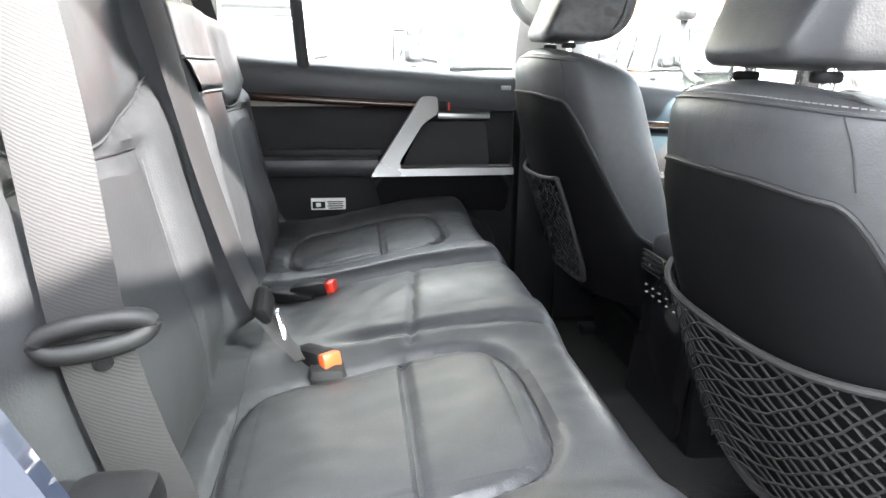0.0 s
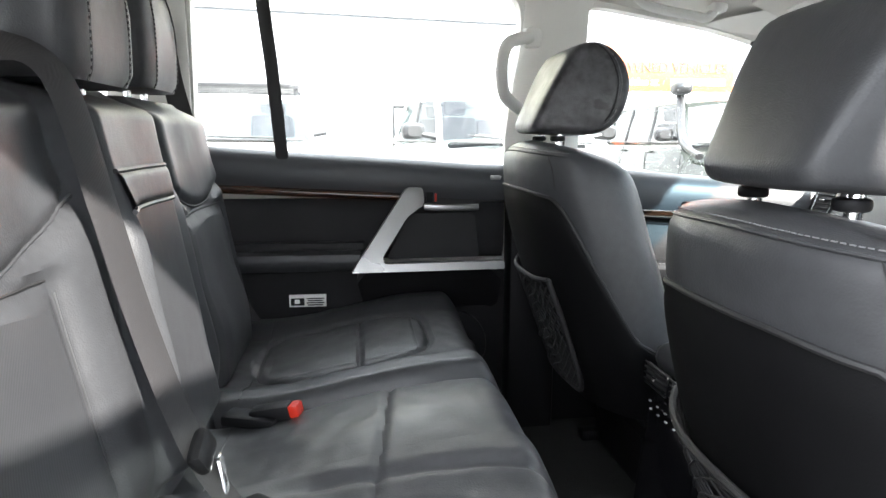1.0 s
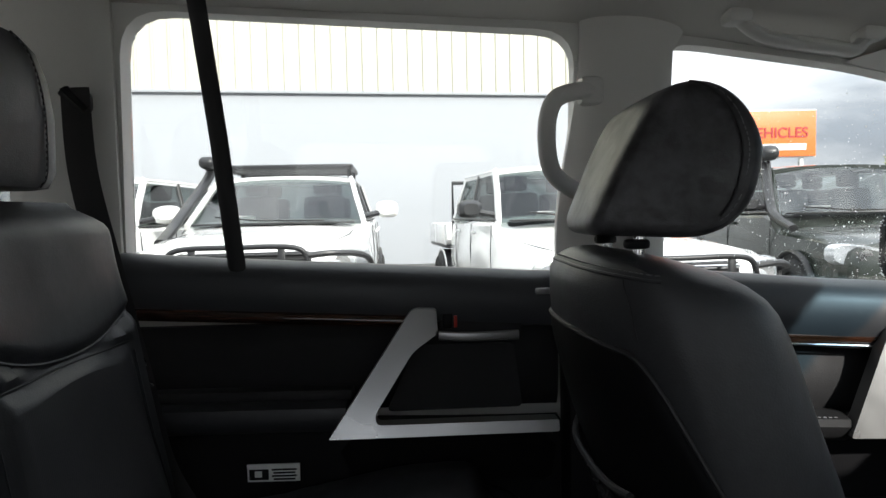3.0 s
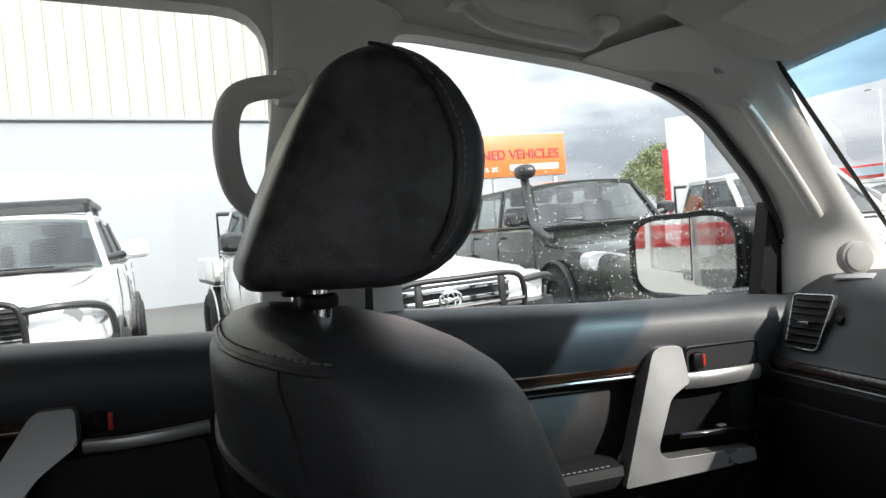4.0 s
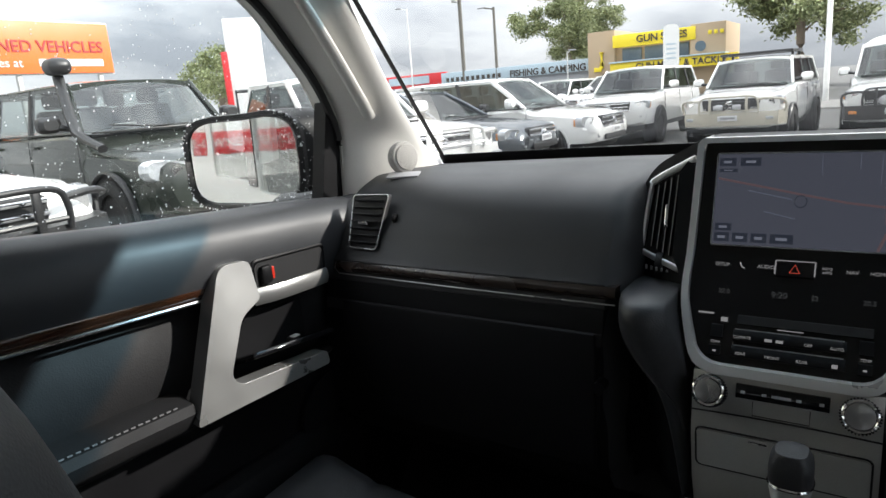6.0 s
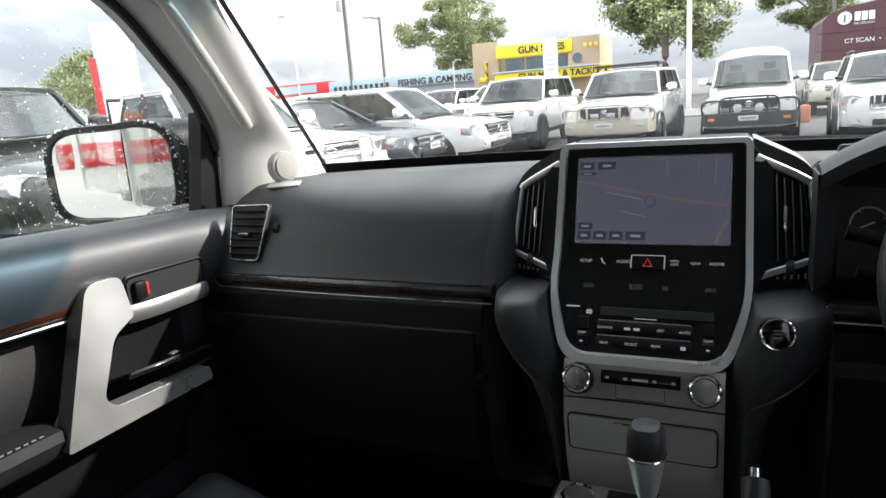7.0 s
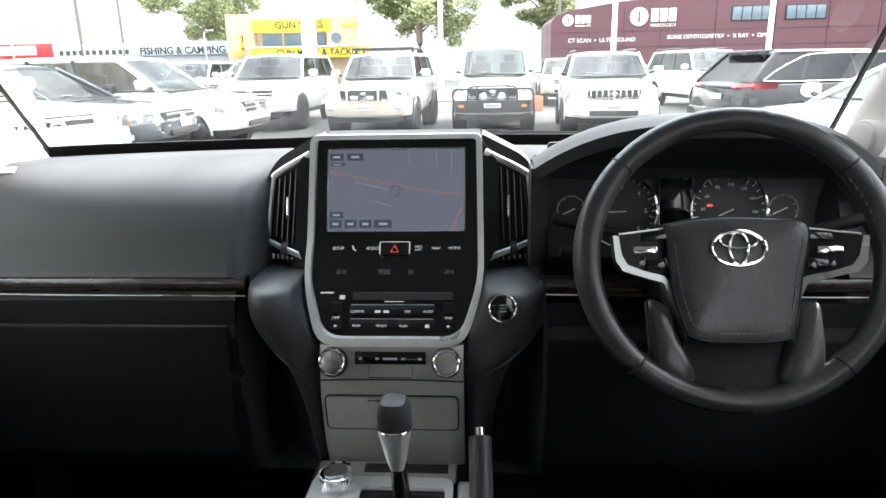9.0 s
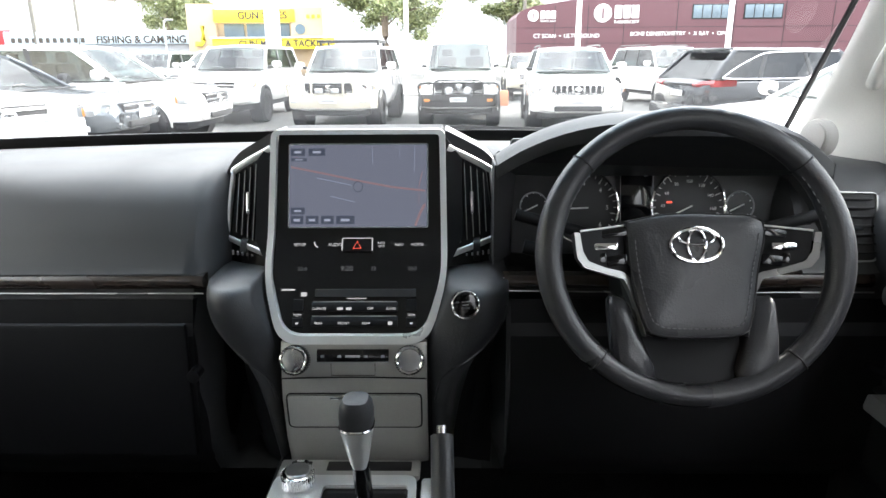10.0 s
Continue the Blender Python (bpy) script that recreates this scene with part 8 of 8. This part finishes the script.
def facing(p, away):
    """The pose of a board at p whose front looks towards away (a point on the plan)."""
    d = Vector((away[0] - p[0], away[1] - p[1], 0)).normalized()
    x = Vector((0, 0, 1)).cross(d)
    return Matrix(((x.x, d.x * 0, d.x, p[0]), (x.y, 0, d.y, p[1]), (0, 1, 0, p[2]), (0, 0, 0, 1)))


def yard_sign():
    g = thing("billboard", "long orange-red billboard about pre-owned vehicles", "sign")
    m = facing((-25.6, 10.35, 4.40), (0, 10.35))
    part("board", moved(rbox(10.0, 1.82, 0.12, 0.02), m), SIGNRED, g)
    part("frame", moved(rbox(10.1, 1.92, 0.08, 0.02, at=(0, 0, -0.06)), m), POLEWHITE, g)
    lettering("words", "CERTIFIED PRE-OWNED VEHICLES", 0.58, m @ Matrix.Translation((0.25, 0.02, 0.075)), SIGNDARK, g, 0.01, bold=0.012)
    lettering("words", "range of vehicles at", 0.42, m @ Matrix.Translation((0.0, -0.55, 0.075)), WHITE, g, 0.01)
    part("print_bar", moved(rbox(2.4, 0.26, 0.01, 0, at=(3.4, -0.53, 0.07)), m), WHITE, g)
    for e in (-4.5, -1.5, 1.5, 4.5):
        part("post", moved(rbox(0.16, 5.0, 0.16, 0.01, at=(e, -2.2, -0.16)), m), POLEGREY, g)
    p = thing("pylon_sign", "tall white pylon sign with a red edge", "sign")
    m = facing((-25.75, 22.2, 0), (0, 0.0))
    part("slab", moved(rbox(1.7, 5.9, 0.4, 0.03, at=(0, 2.95, 0)), m), POLEWHITE, p)
    part("red_edge", moved(rbox(0.3, 4.4, 0.45, 0.02, at=(-0.95, 2.2, 0)), m), PURERED, p)
    q = thing("pylon_sign", "white rounded pylon sign by the street", "sign")
    m = facing((-11.9, 46.0, 0), (0, 0.0))
    part("slab", moved(loft([[(a, b, z) for a, b in rounded([(-0.5, 0), (0.5, 0), (0.5, 4.95), (-0.5, 4.95)], [0.05, 0.05, 0.42, 0.42])] for z in (-0.2, 0.2)]), m), POLEWHITE, q)
    for k in range(4):
        part("print_bar", moved(rbox(0.6, 0.10, 0.01, 0, at=(0, 3.7 - 0.3 * k, 0.21)), m), SHOPBLUE, q)


yard_sign()


def shops():
    g = thing("gun_shop", "tan block shop with yellow signs and upper windows", "building")
    Y = 58.0
    def box(nm, x0, x1, z0, z1, m, d=6.0, off=0.0, label=""):
        return part(nm, rbox(x1 - x0, d, z1 - z0, 0.03, at=((x0 + x1) / 2, Y + d / 2 - off, (z0 + z1) / 2)), m, g, label)
    box("tower", -22.3, -19.85, 0, 5.95, BROWN, label="tan block tower")
    box("tower", -13.4, -10.7, 0, 5.6, BROWN, off=0.4, label="tan block wing")
    box("middle", -19.85, -13.4, 0, 5.2, BROWN, 5.5, -0.5)
    box("sign_board", -19.85, -13.0, 4.42, 5.45, YELLOW, 0.4, 0.5, "yellow sign board")
    lettering("words", "GUN SALES", 0.82, Matrix.Translation((-15.7, Y - 0.56, 4.94)) @ pose(0, 0, 0, 90), DARKPRINT, g, 0.02, bold=0.02)
    for k in range(3):
        box("window", -19.3 + 1.95 * k, -17.6 + 1.95 * k, 3.3, 4.35, SHOPGLASS, 0.2, -0.35, "dark upper window")
    box("awning", -19.9, -10.5, 3.1, 3.22, SHOPBLUE, 1.6, 1.6)
    box("sign_board", -19.8, -9.6, 2.25, 3.1, YELLOW, 0.3, 1.4, "long yellow fascia sign")
    lettering("words", "GUN MART & TACKLE", 0.72, Matrix.Translation((-14.0, Y - 1.46, 2.66)) @ pose(0, 0, 0, 90), DARKPRINT, g, 0.02, bold=0.02)
    part("vent", cyl(0.42, 0.1, 24, at=(-12.6, Y - 0.45, 3.85), m=pose(0, 0, 0, 90)), SHOPGLASS, g, "round window")
    part("mark", tube([(-21.0, Y - 0.08, 4.2), (-21.0, Y - 0.08, 3.0), (-21.2, Y - 0.08, 2.7), (-21.7, Y - 0.08, 2.75)], 0.2, 6, flat=(0.1, 0.22)), YELLOW, g, "yellow painted hook")
    for k in range(3):
        part("mark", rbox(0.28, 0.05, 0.3, 0.08, at=(-11.9 + 0.45 * k, Y - 0.45, 4.85)), YELLOW, g)
    f = thing("shop_row", "low blue-grey shop row with fishing and camping sign", "building")
    part("wall", rbox(17, 6, 3.4, 0.03, at=(-30.7, Y + 5.2, 1.7)), GREYWALL, f)
    part("fascia", rbox(17.2, 0.3, 1.1, 0.03, at=(-30.8, Y + 2, 3.35)), SHOPBLUE, f, "blue-grey sign band")
    lettering("words", "FISHING & CAMPING", 0.86, Matrix.Translation((-27.2, Y + 1.82, 3.15)) @ pose(0, 0, 0, 90), DARKPRINT, f, 0.02, bold=0.025)
    for k in range(11):
        part("print_bar", rbox(0.34, 0.04, 0.42, 0, at=(-38.6 + 0.62 * k, Y + 1.83, 3.15)), DARKPRINT, f)
    r = thing("shop", "low building with a red printed front", "building")
    part("wall", rbox(9.5, 6, 3.6, 0.03, at=(-43.8, 63.2, 1.8)), GREYWALL, r)
    part("red_front", rbox(9.6, 0.2, 1.3, 0.03, at=(-43.6, 60.1, 3.4)), PURERED, r)
    part("picture", rbox(5.5, 0.05, 0.8, 0, at=(-43.8, 59.97, 3.45)), SHOPBLUE, r)


shops()


def clinic():
    c = thing("clinic", "maroon clinic building with white lettering and windows", "building")
    Y = 46.0
    wall = [(4.45, 0), (4.45, 4.05), (4.75, 4.42), (5.6, 4.72), (9.0, 5.22), (15.0, 5.75), (15.2, 6.4), (40.0, 8.0), (40.0, 0)]
    part("long_wall", slab(wall, [], lambda a, b, d: (a, Y + 8 - d, b), 8.0), MAROON, c, "maroon panelled wall with a raked end", smooth=0)
    part("plinth", rbox(35, 0.2, 1.2, 0.02, at=(22.0, Y - 0.1, 0.6)), GREYWALL, c)
    for x in (7.0, 9.2, 11.6, 15.1, 18.9, 22.2, 25.4):
        part("panel_joint", rbox(0.025, 0.03, 8.9, 0, at=(x, Y - 0.012, 0.3 if x < 15 else 1.6)), DARKHOLE, c)
    for z in (2.35, 3.35):
        part("panel_joint", rbox(30, 0.03, 0.02, 0, at=(19.2, Y - 0.010, z)), DARKHOLE, c)
    for x, z, r in ((10.15, 4.25, 0.58), (5.55, 4.12, 0.36)):
        part("disc", cyl(r, 0.08, 32, at=(x, Y - 0.06, z), m=pose(0, 0, 0, 90)), POLEWHITE, c, "white round emblem")
        part("disc_mark", rbox(r * 0.24, 0.06, r * 1.2, 0.02, at=(x, Y - 0.09, z - 0.03)), MAROON, c)
        for k in range(3):
            part("emblem_bar", rbox(r * 0.82, 0.05, r * 1.4, 0.04, at=(x + r * (1.75 + 0.98 * k), Y - 0.04, z + 0.12 * r)), POLEWHITE, c)
        lettering("words", "RADIOLOGY", r * 0.5, Matrix.Translation((x + r * 2.75, Y - 0.05, z - r * 0.98)) @ pose(0, 0, 0, 90), POLEWHITE, c, 0.01)
    lettering("words", "CT SCAN  •  ULTRASOUND", 0.36, Matrix.Translation((7.8, Y - 0.05, 2.82)) @ pose(0, 0, 0, 90), POLEWHITE, c, 0.01)
    lettering("words", "BONE DENSITOMETRY  •  X RAY  •  OPG", 0.36, Matrix.Translation((15.3, Y - 0.05, 2.92)) @ pose(0, 0, 0, 90), POLEWHITE, c, 0.01)
    for x0, n, w in ((16.4, 4, 0.62), (19.8, 4, 0.62)):
        part("window_reveal", rbox(w * n + 0.1, 0.05, 0.95, 0.02, at=(x0 + w * (n - 1) / 2, Y - 0.02, 4.3)), DARKHOLE, c)
        for k in range(n):
            part("window", rbox(w * 0.9, 0.08, 0.82, 0.02, at=(x0 + w * k, Y - 0.04, 4.3)), SHOPGLASS, c, "blue-grey window glass")


clinic()


BARRIER = mat("faded_orange_plastic", (0.60, 0.24, 0.12), 0.6, 0, 10, 0.0, 0.10, 0.8)


def poles():
    def pole(x, y, h, r, m, label, arm=0.0, head=True):
        p = thing("light_pole" if head else "power_pole", label, "pole")
        part("mast", cyl(r, h, 14, at=(x, y, h / 2), r2=r * 0.7), m, p)
        if arm:
            part("arm", tube([(x, y, h - 0.2), (x + arm, y, h + 0.1)], r * 0.4, 8), m, p)
            part("lamp", rbox(0.7, 0.3, 0.14, 0.05, at=(x + arm * 1.2, y, h + 0.08)), GREY, p)
    pole(-43.3, 60.0, 11.0, 0.10, POLEWHITE, "slim white light pole", -0.9)
    pole(-24.9, 59.5, 4.7, 0.07, POLEWHITE, "short camera pole by the shops", 0.4)
    pole(-32.7, 60.0, 9.7, 0.18, POLEWOOD, "weathered timber pole with lamp arm", -1.2)
    pole(-2.05, 33.0, 13.0, 0.12, POLEWHITE, "slim white light pole")
    pole(6.2, 33.0, 13.0, 0.13, POLEWHITE, "slim white light pole")
    pole(13.4, 33.0, 13.0, 0.13, POLEWHITE, "slim white light pole")
    pole(5.4, 50.0, 7.0, 0.15, POLEWOOD, "timber pole with a cross arm", 0.0, False)
    p = thing("power_pole", "tall power pole with cross arm", "pole")
    part("mast", cyl(0.2, 16, 14, at=(-36.6, 60.0, 8)), POLEWOOD, p)
    part("cross_arm", rbox(3.0, 0.16, 0.16, 0.01, at=(-36.6, 60.0, 12.6)), POLEWOOD, p)
    part("box", cyl(0.35, 1.0, 16, at=(-37.0, 59.7, 11.2)), POLEGREY, p)
    s = thing("barrier", "orange plastic barrier behind the parked wagons", "barrier")
    part("panel", rbox(0.42, 0.25, 0.5, 0.05, at=(1.78, 22.0, 0.23)), BARRIER, s)
    # the sales office behind the car, which the door mirror shows
    o = thing("sales_office", "white office wall with a red pre-owned vehicles band", "building")
    part("wall", rbox(24, 0.3, 3.6, 0.02, at=(-9.0, -32.0, 1.8)), POLEWHITE, o)
    part("red_band", rbox(24, 0.06, 1.1, 0.01, at=(-9.0, -31.83, 2.0)), PURERED, o, "red sign band")
    lettering("words", "PRE-OWNED VEHICLES", 0.60, Matrix.Translation((-6.0, -31.78, 2.0)) @ pose(0, 0, 0, 90, 0, 180), WHITE, o, 0.01)


poles()


# ---- trees ----
def leaf_material(name, dark, light):
    m = mat(name, dark, 0.6, 0, 3, 0.0, 0.3, 0.8)
    nt = m.node_tree
    b = nt.nodes["Principled BSDF"]
    g = nt.nodes.new("ShaderNodeNewGeometry")
    r = nt.nodes.new("ShaderNodeValToRGB")
    r.color_ramp.elements[0].color, r.color_ramp.elements[1].color = (*dark, 1), (*light, 1)
    nt.links.new(g.outputs["Random Per Island"], r.inputs["Fac"])
    nt.links.new(r.outputs["Color"], b.inputs["Base Color"])
    return m


GUM = leaf_material("gum_leaves", (0.10, 0.13, 0.05), (0.35, 0.38, 0.18))
BARK = mat("bark", (0.20, 0.16, 0.12), 0.9, 0, 12, 0.6, 0.25, 1.5, dist=0.03)


def tree(x, y, h, spread, label, seed, lobes=9, leaves=40000, size=0.40, base=0.32):
    """Trunk, limbs that run to the lobes of the crown, and leaves in clumps round each lobe."""
    t = thing("tree", label, "tree")
    rng = random.Random(seed)
    top = Vector((x + rng.uniform(-0.4, 0.4), y, h * 0.5))
    wood_ = tube(smoothed([(x, y, 0), (x + 0.2, y, h * 0.2), tuple(top)], 5), 0.28, 10)
    cl = []
    for k in range(lobes):
        a = 2.4 * k + rng.uniform(-0.5, 0.5)
        q = (k + 0.5) / lobes
        r = spread * (0.78 * math.sin(math.pi * (0.22 + 0.70 * q))) * rng.uniform(0.55, 1.0)
        c = Vector((x + r * math.cos(a), y + r * math.sin(a) * 0.8, h * lerp(base + 0.08, 0.90, q)))
        st = Vector((x, y, 0)).lerp(top, min(1, 0.7 * c.z / top.z))
        wood_ = join(wood_, tube(smoothed([st, st.lerp(c, 0.5) + Vector((0, 0, 0.03 * h)), c], 4), 0.08, 6))
        R = spread * rng.uniform(0.26, 0.42)
        for _ in range(16):
            d = Vector((rng.gauss(0, 1), rng.gauss(0, 1), rng.gauss(0, 0.8))).normalized()
            cl.append((c + d * R * rng.uniform(0.45, 1.0), R * rng.uniform(0.22, 0.40)))
    part("trunk", wood_, BARK, t, "pale bark trunk and limbs")
    verts, faces = [], []
    for k in range(leaves):
        c, r = cl[k % len(cl)]
        p = c + Vector((rng.gauss(0, 1), rng.gauss(0, 1), rng.gauss(0, 0.75))) * r * 0.62
        a = Vector((rng.gauss(0, 1), rng.gauss(0, 1), rng.gauss(0, 0.6) - 0.5)).normalized() * size * rng.uniform(0.5, 1.1)
        b = a.orthogonal().normalized() * size * rng.uniform(0.25, 0.5)
        n = len(verts)
        verts += [p - a * 0.5, p + b * 0.5, p + a * 0.5, p - b * 0.5]
        faces.append((n, n + 1, n + 2, n + 3))
    me = bpy.data.meshes.new("crown")
    me.from_pydata([tuple(v) for v in verts], [], faces)
    me.materials.append(GUM)
    ob = new("crown", me)
    ob.parent = t
    return t


tree(-33.0, 80.0, 14.6, 7.6, "spreading gum tree behind the shops", 3, 9)
tree(-5.4, 55.0, 12.5, 5.6, "tall leafy gum tree by the street", 5, 11, 46000)
tree(6.2, 66.0, 12.0, 4.6, "dense street tree behind the clinic", 8, 9, 36000)
tree(-41.6, 33.0, 6.0, 3.6, "small dark tree behind the yard", 11, 6, 14000, 0.26, 0.4)
tree(-62.0, 70.0, 6.0, 5.0, "distant low spreading tree", 15, 5, 8000)
